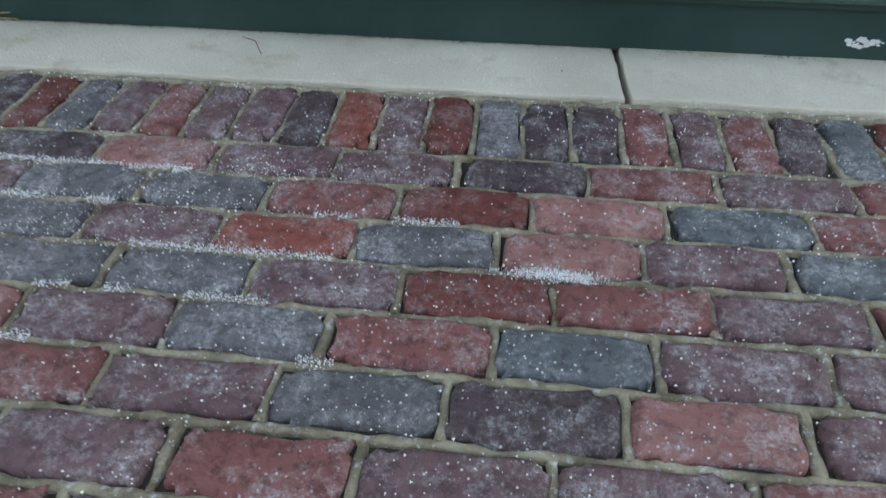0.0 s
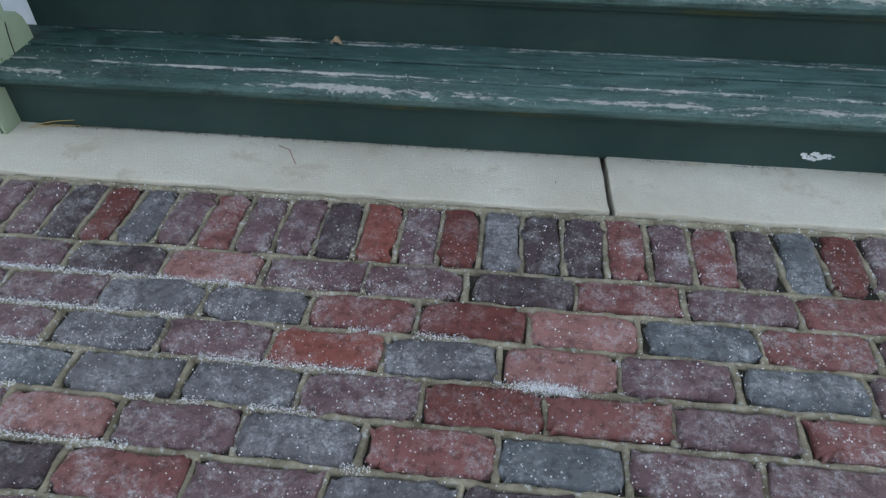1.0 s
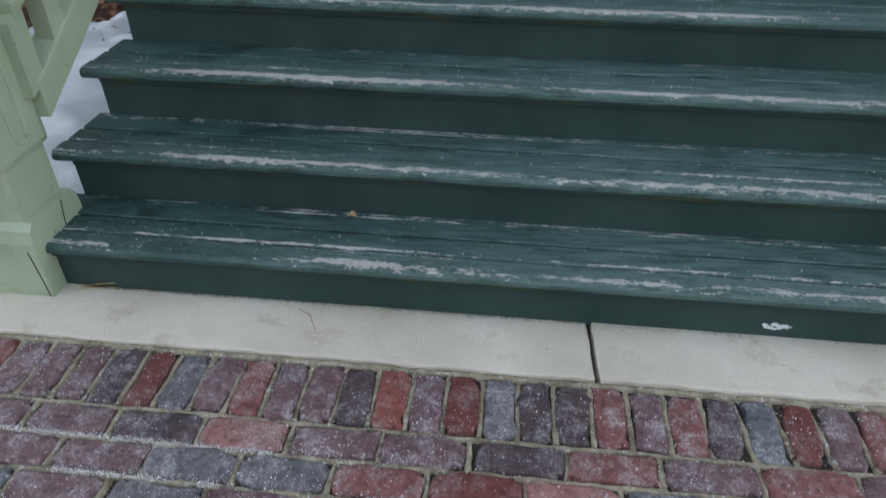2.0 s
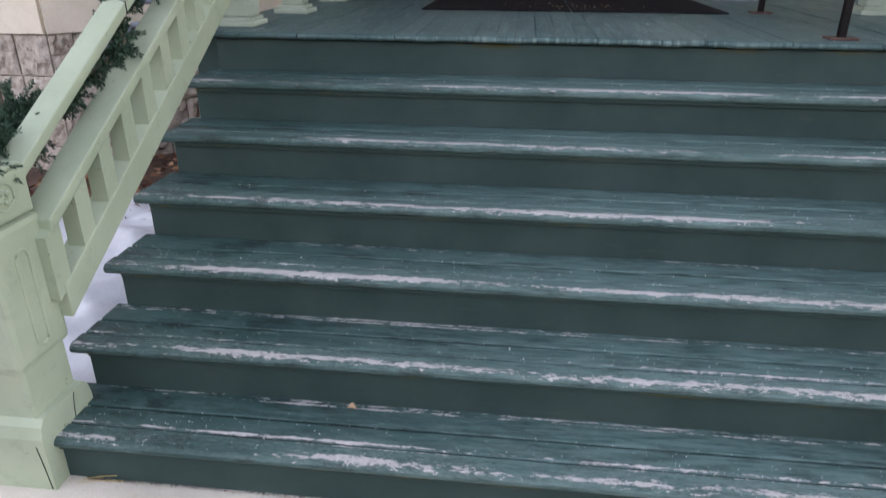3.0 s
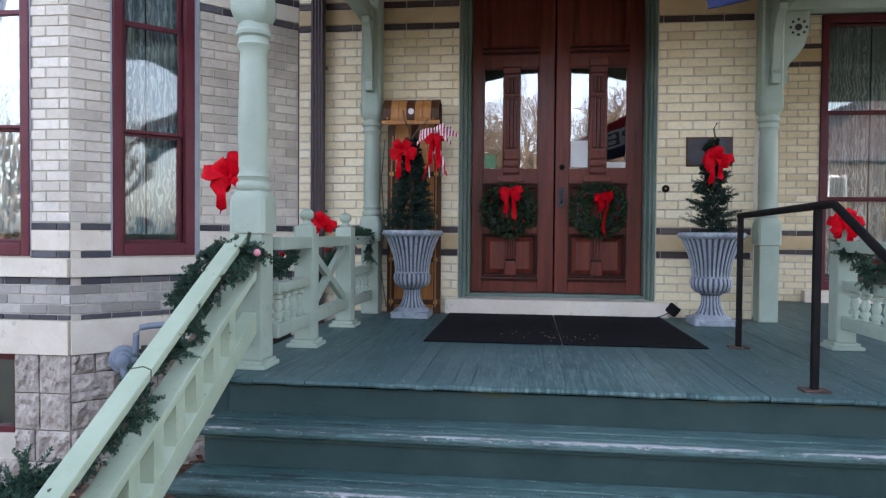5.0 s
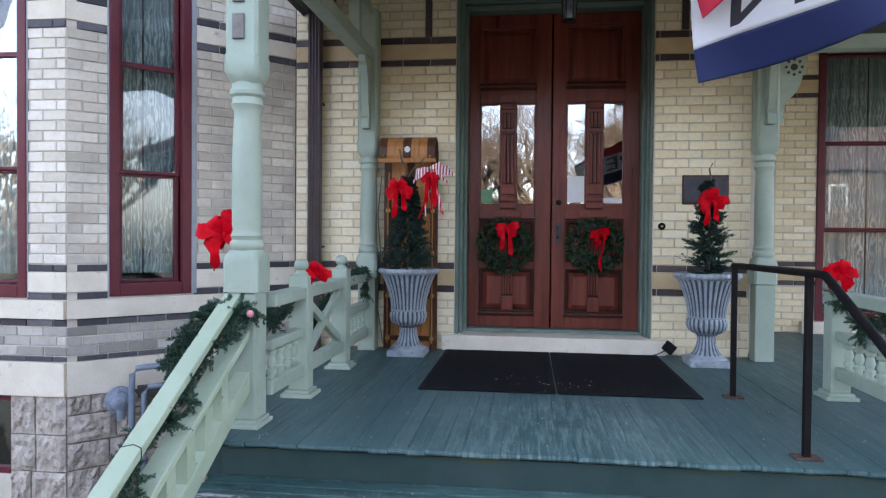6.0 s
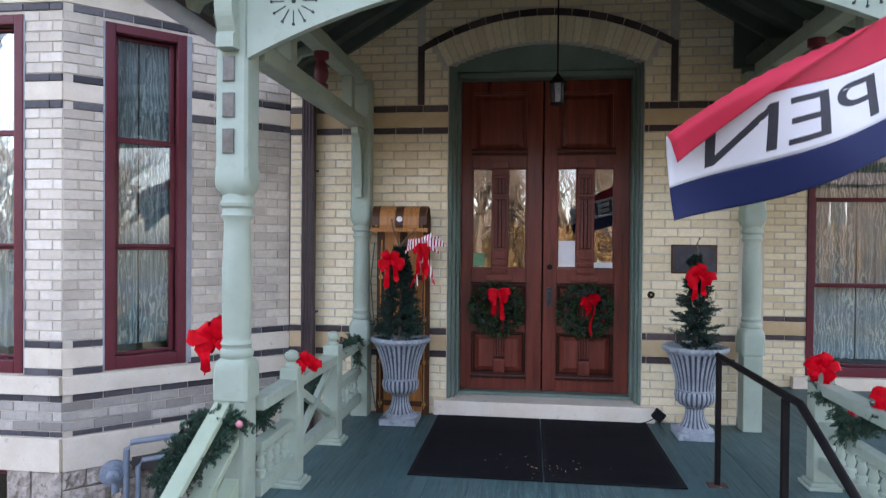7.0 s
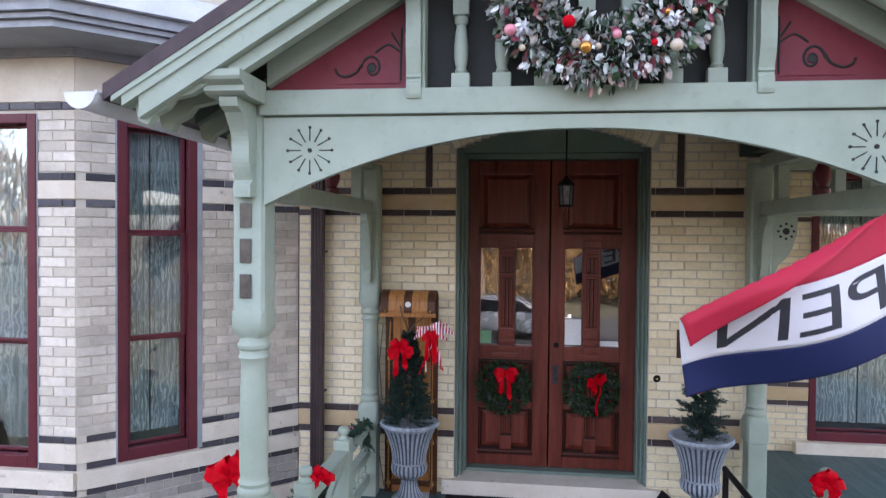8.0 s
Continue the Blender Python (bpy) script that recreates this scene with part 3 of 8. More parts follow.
def lay(wall, courses, unit, material, limit, joint=0.009, proud=0.0, name="brick", shift=0.0, skip=None, near=None):
    """Lay courses (z0, z1) of bricks on a wall; the nearest as pieces, the rest joined."""
    todo = []
    for row, (z0, z1) in enumerate(courses):
        z = (z0 + z1) / 2
        spans = wall.free(0, wall.len, z)
        if skip:
            spans = [s for a, b in spans for s in skip(a, b, z)]
        for a, b in spans:
            u = math.floor(a / unit) * unit - (unit / 2 if (row % 2) else 0) + shift
            while u < b:
                p, q = max(a, u), min(b, u + unit)
                if q - p > 0.03:
                    todo.append((p + joint / 2, q - joint / 2, z0 + joint / 2, z1 - joint / 2))
                u += unit
    todo.sort(key=near or (lambda t: 0))
    vs, fs = [], []
    for i, (p, q, z0, z1) in enumerate(todo):
        wob = rnd.uniform(-0.0025, 0.0025)
        if i < limit:
            key = (round(q - p, 2), round(z1 - z0, 3), material.name, proud)
            if key not in BRICKS:
                BRICKS[key] = brick_mesh(name, q - p, z1 - z0, material, proud)
            piece(name, BRICKS[key], wall.ob, Matrix.Translation(((p + q) / 2, wob, (z0 + z1) / 2)))
        else:
            k, c, y = len(vs), 0.004, -proud + wob
            vs += [(p, 0.05, z0), (q, 0.05, z0), (q, 0.05, z1), (p, 0.05, z1)]
            vs += [(p + c, y, z0 + c), (q - c, y, z0 + c), (q - c, y, z1 - c), (p + c, y, z1 - c)]
            fs += [(k, k + 1, k + 5, k + 4), (k + 1, k + 2, k + 6, k + 5), (k + 2, k + 3, k + 7, k + 6), (k + 3, k, k + 4, k + 7), (k + 4, k + 5, k + 6, k + 7)]
    if vs:
        raw(name + "work", vs, fs, material, wall.ob, kind="stuff")


def courses(z0, z1, height):
    k = max(1, round((z1 - z0) / height))
    return [(z0 + (z1 - z0) * i / k, z0 + (z1 - z0) * (i + 1) / k) for i in range(k)]


def band(wall, z0, z1, material, name="band_stone", proud=0.004, length=0.9):
    """A course of cut stone, in blocks."""
    for a, b in wall.free(0, wall.len, (z0 + z1) / 2):
        k = max(1, round((b - a) / length))
        for i in range(k):
            p, q = a + (b - a) * i / k + 0.002, a + (b - a) * (i + 1) / k - 0.002
            bm = bmesh.new()
            box(bm, p, q, -proud, 0.05, z0 + 0.002, z1 - 0.002, 0.004)
            part(name, bm, material, wall.ob)


H = 0.0766
# the entrance wall: a door opening with a segmental arch
DOOR_L, DOOR_R, SPRING, ARCH = -0.875, 0.85, 3.165, 0.205
WX0 = -2.36
entry = Wall("wall_entrance", (WX0, 0, 0), 0, 1.66 - WX0, -1.2, 8.4, [(DOOR_L - WX0, DOOR_R - WX0, 0.0, SPRING, ARCH)],
             "cream brick wall with black brick and sandstone bands")
mid_u, half = (DOOR_L + DOOR_R) / 2 - WX0, (DOOR_R - DOOR_L) / 2
ARC_R = (half * half + ARCH * ARCH) / (2 * ARCH)
ARC_Z = SPRING + ARCH - ARC_R
RING = 0.215


def round_arch(a, b, z):
    """Cut a course where the arch ring and its black hood pass."""
    if z < SPRING - 0.02:
        return [(a, b)]
    out = ARC_R + RING + 0.065
    if z > ARC_Z + out:
        return [(a, b)]
    d = min(math.sqrt(max(0, out * out - (z - ARC_Z) ** 2)), 1.145)
    return [s for s in ((a, min(b, mid_u - d)), (max(a, mid_u + d), b)) if s[1] - s[0] > 0.03]


def hood_strip(a, b, z):
    """Leave the two upright black strips beside the arch free."""
    out = []
    for p, q in round_arch(a, b, z):
        for s in (mid_u - 1.115, mid_u + 1.115):
            nxt = []
            for c, d in ([(p, q)] if s == mid_u - 1.115 else out_now):
                nxt += [r for r in ((c, min(d, s - 0.03)), (max(c, s + 0.03), d)) if r[1] - r[0] > 0.03]
            out_now = nxt
        out += out_now
    return out


door_near = lambda t: abs((t[0] + t[1]) / 2 - mid_u) + 0.35 * abs(t[2] - 1.6)
lay(entry, courses(0.0, 0.512, H) + courses(0.782, 2.545, H), 0.219, CREAM, 300, near=door_near)
lay(entry, courses(2.807, 3.9, H), 0.219, CREAM, 0, skip=hood_strip, name="upper_brick")
for z0, z1 in ((0.512, 0.576), (0.718, 0.782), (2.545, 2.606), (2.743, 2.807)):
    lay(entry, [(z0, z1)], 0.25, BROWN_BRICK, 40, proud=0.004, name="black_brick")
band(entry, 0.576, 0.718, STONE_YELLOW)
band(entry, 2.606, 2.743, STONE_YELLOW)
# arch ring of upright bricks, black hood over it
for k in range(27):
    a = math.asin(half / ARC_R) * (2 * (k + 0.5) / 27 - 1) * 1.02
    bm = bmesh.new()
    w = 0.5 * 2 * math.asin(half / ARC_R) * ARC_R / 27 - 0.004
    prism(bm, [(-w, 0), (w, 0), (w * 1.14, RING), (-w * 1.14, RING)], "y", -0.004, 0.06)
    me = mesh_of(bm, "arch_brick", CREAM)
    piece("arch_brick", me, entry.ob, Matrix.Translation((mid_u + ARC_R * math.sin(a), 0, ARC_Z + ARC_R * math.cos(a))) @ Matrix.Rotation(a, 4, "Y"))
# infill between ring springing and the hood strips
for s in (-1, 1):
    a0 = mid_u + s * (half + 0.02)
    b0 = mid_u + s * 1.085
    for z0, z1 in courses(2.807, 3.9, H):
        lo, hi = min(a0, b0), max(a0, b0)
        if (z0 + z1) / 2 < SPRING - 0.02 or z0 > SPRING + 0.2:
            continue
        d = 0.03 + (z1 - SPRING) * 0.55
        lo, hi = (lo, hi - d) if s < 0 else (lo + d, hi)
        if hi - lo > 0.04:
            bm = bmesh.new()
            box(bm, lo, hi, -0.001, 0.05, z0 + 0.004, z1 - 0.004, 0.003)
            part("brick", bm, CREAM, entry.ob)
    bm = bmesh.new()
    box(bm, mid_u + s * 1.115 - 0.028, mid_u + s * 1.115 + 0.028, -0.01, 0.05, 2.81, 3.34, 0.004)
    part("black_strip", bm, BROWN_BRICK, entry.ob)
HOOD_R = ARC_R + RING + 0.035
for k in range(15):
    top = math.asin(min(1, 1.1 / HOOD_R))
    a = top * (2 * (k + 0.5) / 15 - 1)
    bm = bmesh.new()
    w = HOOD_R * top / 15 - 0.003
    box(bm, -w, w, -0.012, 0.05, -0.028, 0.028, 0.004)
    piece("black_brick", mesh_of(bm, "black_brick", BROWN_BRICK), entry.ob,
          Matrix.Translation((mid_u + HOOD_R * math.sin(a), 0, ARC_Z + HOOD_R * math.cos(a))) @ Matrix.Rotation(a, 4, "Y"))

# the bay: a slanted face with a tall window, and its front
BX, BY = -3.69, -1.33
BAY_LEN = (WX0 - BX) * math.sqrt(2)
FACET_WIN = (0.3, 0.93, 0.52, 3.29, 0)
facet = Wall("wall_bay_side", (BX, BY, 0), 45, BAY_LEN, -0.231, 8.4, [FACET_WIN], "weathered cream brick bay wall with black bands")
FRONT_LEN = 2.6
FRONT_WIN = (FRONT_LEN - 1.45, FRONT_LEN - 0.325, 0.52, 3.29, 0)
front = Wall("wall_bay_front", (BX - FRONT_LEN, BY, 0), 0, FRONT_LEN, -0.231, 8.4, [FRONT_WIN], "weathered cream brick bay front with black bands")
for w, lim in ((facet, 260), (front, 120)):
    close = (lambda t: 0) if w is facet else (lambda t: -t[0])
    # the slanted side takes the shaded copy of the weathered brick
    lay(w, courses(0.776, 2.565, H) + courses(2.836, 3.314, H), 0.219, SHADED_BRICK if w is facet else WEATHERED, lim, near=close)
    lay(w, courses(0.075, 0.3, H), 0.219, GREYED, 60, near=close)
    for z0, z1 in ((0.03, 0.075), (0.3, 0.36), (0.504, 0.562), (0.718, 0.776), (2.565, 2.628), (2.772, 2.836), (3.314, 3.378)):
        lay(w, [(z0, z1)], 0.22, BLACK_BRICK, 40, proud=0.003, name="black_brick", shift=0.07)
    for z0, z1, mt in ((0.562, 0.718, STONE), (2.628, 2.772, STONE), (3.378, 3.72, STONE)):
        band(w, z0, z1, mt, length=1.1)
    band(w, 0.36, 0.504, STONE, "sill_stone", 0.035, 1.3)
    band(w, -0.231, 0.03, STONE, "water_table_stone", 0.03, 1.5)


def rock_base(name, m, length, z0, z1, hole=None):
    """Rock-faced blocks below the water table."""
    ob = thing(name, (0, 0, 0), "rock-faced grey stone foundation", "foundation", kind="structure")
    ob.matrix_basis = m
    bm = bmesh.new()
    for a, b in ((0, hole[0]), (hole[1], length)) if hole else ((0, length),):
        box(bm, a, b, 0.03, CORE, z0, z1)
    if hole:
        box(bm, hole[0], hole[1], 0.03, CORE, z0, hole[2])
    part("mortar_core", bm, MORTAR, ob)
    z = z0
    row = 0
    while z < z1 - 0.02:
        h = min(rnd.uniform(0.19, 0.29), z1 - z)
        if z1 - z - h < 0.12:
            h = z1 - z
        u = -rnd.uniform(0, 0.2)
        while u < length:
            w = rnd.uniform(0.25, 0.5)
            p, q = max(0, u) + 0.007, min(length, u + w) - 0.007
            u += w
            if hole and q > hole[0] and p < hole[1] and z + h > hole[2]:
                if p < hole[0] - 0.08:
                    q = hole[0]
                elif q > hole[1] + 0.08:
                    p = hole[1]
                else:
                    continue
            if q - p < 0.06:
                continue
            bm = bmesh.new()
            nx, nz = 8, 6
            seed = Vector((u * 7, z * 5, row))
            grid = []
            for j in range(nz + 1):
                line = []
                for i in range(nx + 1):
                    a, b = i / nx, j / nz
                    e = min(a, 1 - a, b, 1 - b)
                    d = 0.014 if e == 0 else 0.026 + 0.036 * noise.noise(seed + Vector((a * 3, b * 2.5, 0))) + 0.018 * noise.noise(seed + Vector((a * 9, b * 7, 3)))
                    line.append(bm.verts.new((p + (q - p) * a, 0.012 - d, z + 0.005 + (h - 0.01) * b)))
                grid.append(line)
            for j in range(nz):
                for i in range(nx):
                    bm.faces.new((grid[j][i], grid[j][i + 1], grid[j + 1][i + 1], grid[j + 1][i]))
            rim = [grid[0][i] for i in range(nx + 1)] + [grid[j][nx] for j in range(1, nz + 1)] + [grid[nz][i] for i in range(nx - 1, -1, -1)] + [grid[j][0] for j in range(nz - 1, 0, -1)]
            back = [bm.verts.new((v.co.x, 0.06, v.co.z)) for v in rim]
            for i in range(len(rim)):
                bm.faces.new((rim[i], back[i], back[(i + 1) % len(rim)], rim[(i + 1) % len(rim)]))
            part("stone_block", bm, ROCK, ob)
        z += h
        row += 1
    return ob


rock_base("foundation_bay_side", pose(BX, BY, 0, 0, 0, 45), BAY_LEN, G - 0.1, -0.231)
rock_base("foundation_bay_front", pose(BX - FRONT_LEN, BY, 0), FRONT_LEN, G - 0.1, -0.231, (FRONT_LEN - 1.3, FRONT_LEN - 0.46, -0.86))

# wall set back to the right of the entrance, with its tall window
BACK_Y = 1.75
WIN2 = (2.88 - 1.66, 4.1 - 1.66, 0.13, 3.1, 0)
back = Wall("wall_recess", (1.66, BACK_Y, 0), 0, 5.0, -1.2, 8.4, [WIN2], "cream brick wall set back behind the porch")
lay(back, courses(0.0, 0.5, H) + courses(0.776, 2.55, H) + courses(2.8, 3.3, H), 0.219, CREAM, 150, near=lambda t: t[0])
for z0, z1 in ((0.51, 0.57), (0.716, 0.776), (2.55, 2.606), (2.743, 2.8)):
    lay(back, [(z0, z1)], 0.25, BROWN_BRICK, 20, proud=0.004, name="black_brick")
band(back, 0.57, 0.716, STONE_YELLOW)
band(back, 2.606, 2.743, STONE_YELLOW)
ret = Wall("wall_return", (1.66, 0.3, 0), 90, BACK_Y - 0.3, -1.2, 8.4, (), "cream brick return wall beside the entrance")
ret.ob.scale = (1, -1, 1)

# the rest of the house closes the place behind
bm = bmesh.new()
box(bm, BX - FRONT_LEN, BX - FRONT_LEN + 0.3, BY + 0.3, 9, -1.2, 8.4)
box(bm, 6.36, 6.66, BACK_Y + 0.3, 9, -1.2, 8.4)
box(bm, BX - FRONT_LEN, 6.66, 9, 9.3, -1.2, 8.4)
single("wall_house_rear", bm, WEATHERED, (0, 0, 0), "plain brick side and rear walls", "wall", kind="structure")
# unseen roof, added with the tall walls to keep sun off the front
bm = bmesh.new()
prism(bm, [(-1.9, 8.4), (9.6, 8.4), (9.6, 8.7), (3.8, 12.0), (-1.9, 8.7)], "x", BX - FRONT_LEN - 0.4, 7.0)
single("house_roof", bm, SHINGLE, (0, 0, 0), "unseen dark shingled roof, added to shade the front", "roof", kind="structure")
# unseen rooms as closed boxes; their dimness is painted on
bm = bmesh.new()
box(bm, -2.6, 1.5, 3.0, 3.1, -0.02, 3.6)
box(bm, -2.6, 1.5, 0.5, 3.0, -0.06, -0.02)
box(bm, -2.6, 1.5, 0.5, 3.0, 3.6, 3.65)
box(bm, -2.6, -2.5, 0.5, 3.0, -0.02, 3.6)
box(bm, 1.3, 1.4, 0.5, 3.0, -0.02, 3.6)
single("hall_interior", bm, DARK_ROOM, (0, 0, 0), "dark-painted box standing in for the hallway behind the front doors", "interior", kind="structure")
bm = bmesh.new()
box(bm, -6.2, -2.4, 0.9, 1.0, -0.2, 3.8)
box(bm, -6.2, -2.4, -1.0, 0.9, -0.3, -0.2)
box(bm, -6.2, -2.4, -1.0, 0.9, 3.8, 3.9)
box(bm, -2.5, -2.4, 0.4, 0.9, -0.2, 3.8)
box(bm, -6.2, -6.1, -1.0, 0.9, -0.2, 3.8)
single("parlour_interior", bm, DARK_ROOM, (0, 0, 0), "dark-painted box standing in for the room behind the bay windows", "interior", kind="structure")
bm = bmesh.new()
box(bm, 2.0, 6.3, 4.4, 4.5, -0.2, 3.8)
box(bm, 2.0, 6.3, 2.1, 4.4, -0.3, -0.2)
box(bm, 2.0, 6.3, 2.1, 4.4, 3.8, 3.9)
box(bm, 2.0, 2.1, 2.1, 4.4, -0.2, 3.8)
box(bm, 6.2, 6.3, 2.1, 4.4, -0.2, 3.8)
single("dining_interior", bm, DARK_ROOM, (0, 0, 0), "dark-painted box standing in for the room behind the porch window", "interior", kind="structure")


def window(name, m, u0, u1, z0, z1, rails, label, trim=0.045):
    """A tall sash window: frame, sashes, panes and lace curtains, in a wall's frame."""
    ob = thing(name, (0, 0, 0), label, "window", kind="structure")
    ob.matrix_basis = m
    f, d = 0.075, 0.06
    for a, b, c, e in ((u0, u0 + f, z0, z1), (u1 - f, u1, z0, z1), (u0 + f, u1 - f, z0, z0 + 0.1), (u0 + f, u1 - f, z1 - f, z1)):
        bm = bmesh.new()
        box(bm, a, b, -0.012, d, c, e, 0.008)
        part("window_frame", bm, MAROON, ob)
    if trim:
        for a, b in ((u0 - 0.016, u0 - 0.001), (u1 + 0.001, u1 + trim)):
            bm = bmesh.new()
            box(bm, a, b, -0.006, d, z0, z1, 0.004)
            part("side_trim", bm, GREY, ob)
    i0, i1 = u0 + f, u1 - f
    zs = [z0 + 0.1, *rails, z1 - f]
    s = 0.038
    for k, (a, b) in enumerate(zip(zs, zs[1:])):
        y = 0.055 + 0.03 * (k % 2 == 0)
        sash = thing("sash", (0, 0, 0), "", "")
        sash.parent = ob
        for p, q, c, e in ((i0, i0 + s, a, b), (i1 - s, i1, a, b), (i0 + s, i1 - s, a, a + s * 0.7), (i0 + s, i1 - s, b - s * 0.6, b)):
            bm = bmesh.new()
            box(bm, p, q, y, y + 0.04, c, e, 0.006)
            part("sash_bar", bm, MAROON, sash)
        bm = bmesh.new()
        box(bm, i0 + s - 0.004, i1 - s + 0.004, y + 0.018, y + 0.023, a + s * 0.5, b - s * 0.4)
        part("pane", bm, GLASS, sash).visible_shadow = False
    # curtains: two gathered lengths
    for p, q, sgn in ((i0 - 0.02, (i0 + i1) / 2 - 0.02, 1), ((i0 + i1) / 2 - 0.015, i1 - 0.03, -1)):
        bm = bmesh.new()
        cols = []
        for i in range(41):
            t = i / 40
            w = 0.016 * math.sin(t * 31 + sgn) + 0.006 * math.sin(t * 70)
            line = []
            for j in range(9):
                h = j / 8
                pull = 0.06 * math.sin(math.pi * h) * (1 - t if sgn > 0 else t) * -sgn
                line.append(bm.verts.new((p + (q - p) * t + pull, 0.2 + w, z0 + 0.17 + 0.004 * math.sin(t * 40) * (1 - h) + (z1 - z0 - 0.25) * h)))
            cols.append(line)
        for a, b in zip(cols, cols[1:]):
            for j in range(8):
                bm.faces.new((a[j], b[j], b[j + 1], a[j + 1]))
        part("curtain", bm, LACE, ob, "gathered white lace curtain", smooth=True)
    return ob


window("window_1", facet.m, *FACET_WIN[:4], (1.5, 2.37), "tall maroon sash window with lace curtains")
window("window_2", front.m, *FRONT_WIN[:4], (1.5, 2.39), "tall maroon sash window with lace curtains in the bay front", trim=0.012)
window("window_3", back.m, *WIN2[:4], (1.12, 2.06), "tall maroon porch window with lace curtains", trim=0)
bm = bmesh.new()
box(bm, 2.72, 4.25, BACK_Y - 0.09, BACK_Y + 0.02, -0.005, 0.128, 0.008)
single("window_sill", bm, STONE, (0, 0, 0), "pale stone sill under the porch window", "sill", kind="structure")
# basement window in the bay foundation
cellar = thing("window_4", (0, 0, 0), "small maroon basement window in the foundation", "window", kind="structure")
cx0, cx1 = BX - 1.3, BX - 0.46
for a, b, c, e in ((cx0, cx0 + 0.05, -0.86, -0.231), (cx1 - 0.05, cx1, -0.86, -0.231), (cx0 + 0.05, cx1 - 0.05, -0.86, -0.81), (cx0 + 0.05, cx1 - 0.05, -0.29, -0.231)):
    bm = bmesh.new()
    box(bm, a, b, BY + 0.05, BY + 0.12, c, e, 0.006)
    part("window_frame", bm, MAROON, cellar)
bm = bmesh.new()
box(bm, cx0 + 0.045, cx1 - 0.045, BY + 0.08, BY + 0.086, -0.82, -0.28)
part("pane", bm, DOOR_GLASS, cellar)
bm = bmesh.new()
box(bm, cx0, cx1, BY + 0.29, BY + 0.3, -0.86, -0.231)
part("dark_backing", bm, DARK_ROOM, cellar)

# cornice round the bay
cornice = thing("bay_cornice", (0, 0, 0), "grey and white moulded cornice round the bay", "cornice", kind="structure")
for (out, z0, z1), mt in (((0.05, 3.72, 3.78), GREY), ((0.56, 3.78, 3.83), GREY), ((0.6, 3.833, 3.87), GREY), ((0.64, 3.873, 3.95), GREY), ((0.7, 3.953, 4.02), WHITE), ((0.68, 4.023, 4.12), WHITE)):
    bm = bmesh.new()
    k = out * math.tan(radians(22.5))
    pts = [(BX - FRONT_LEN - 0.1, BY - out), (BX + k, BY - out), (WX0 + 0.02 + out * 0.7071 + 0.0, 0 - out * 0.7071 + 0.02), (WX0 + 0.02, 0.02), (BX + 0.1, BY + 0.3), (BX - FRONT_LEN - 0.1, BY + 0.3)]
    prism(bm, pts, "z", z0, z1)
    part("moulding", bm, mt, cornice)

# brown downpipe in the corner, with its brackets
pipe = thing("downpipe", (-2.145, -0.1, 0), "brown painted metal downpipe in the wall corner", "pipe")
bm = bmesh.new()
flute = [(-0.058 + 0.116 * q / 32, -0.03 - 0.009 * abs(math.sin(math.pi * q / 8))) for q in range(33)]
prism(bm, flute + [(0.06, -0.02), (0.058, 0.03), (-0.058, 0.03), (-0.06, -0.02)], "z", -1.2, 3.1)
part("pipe_run", bm, PIPE, pipe, smooth=True)
for z in (0.9, 2.2):
    bm = bmesh.new()
    box(bm, -0.064, 0.064, 0.026, 0.1, z, z + 0.02, 0.004)
    part("pipe_bracket", bm, PIPE, pipe)


# ---------------------------------------------------------------- porch floor and steps
PX0, PX1 = -1.86, 1.96
floor = thing("porch_floor", (0, 0, 0), "worn blue-green painted porch floor of narrow boards", "floor", kind="structure")
bm = bmesh.new()
box(bm, PX0 + 0.02, PX1, EDGE + 0.06, -0.002, -0.2, -0.026)
box(bm, PX1, 5.4, -2.3, BACK_Y - 0.002, -0.2, -0.026)
box(bm, 1.67, PX1, -0.002, BACK_Y - 0.002, -0.2, -0.026)
part("floor_frame", bm, RISER, floor)
BOARD = 0.0895
k = 0
x = PX0
while x < 5.3:
    y0 = EDGE if x < PX1 - 0.01 else -2.32
    y1 = -0.004 if x < 1.68 else BACK_Y - 0.004
    bm = bmesh.new()
    w = BOARD - 0.0014
    nose = rnd.uniform(-0.012, 0.009)
    prism(bm, [(y0 + nose + 0.006, -0.024), (y0 + nose, -0.015), (y0 + nose + 0.002, -0.005), (y0 + nose + 0.012, 0), (y1, 0), (y1, -0.024)], "x", 0, w)
    part("floor_board", bm, FLOOR, floor, at=(x, 0, rnd.uniform(-0.0016, 0.001)))
    x += BOARD
bm = bmesh.new()
for z in (-0.19, -0.5, -0.82):
    box(bm, PX0 + 0.03, PX0 + 0.06, EDGE + 0.1, -0.1, z - 0.14, z, 0.004)
part("skirt_board", bm, RISER, floor)

SX0, SX1 = -1.765, 1.9
steps = thing("porch_steps", (0, EDGE, 0), "wide wooden steps in worn dark green paint", "steps")
for k in range(1, 7):
    z = -(7 - k) * RISE
    y = -(7 - k) * RUN
    widths = (0.092, 0.092, 0.125)
    a = 0.0
    for j, w in enumerate(widths):
        bm = bmesh.new()
        if j == 0:
            prism(bm, [(0.008, -0.034), (0.0, -0.024), (0.0, -0.012), (0.009, -0.002), (0.02, 0), (w - 0.012, 0), (w - 0.008, -0.004), (w - 0.008, -0.034)], "x", SX0, SX1)
        else:
            prism(bm, [(a, -0.034), (a, -0.003), (a + 0.004, 0), (a + w - 0.012, 0), (a + w - 0.008, -0.004), (a + w - 0.008, -0.034)], "x", SX0 + 0.004 * j, SX1)
        part("tread_board", bm, TREAD, steps, at=(0, y, z - 0.0015 * (j % 2)))
        a += w
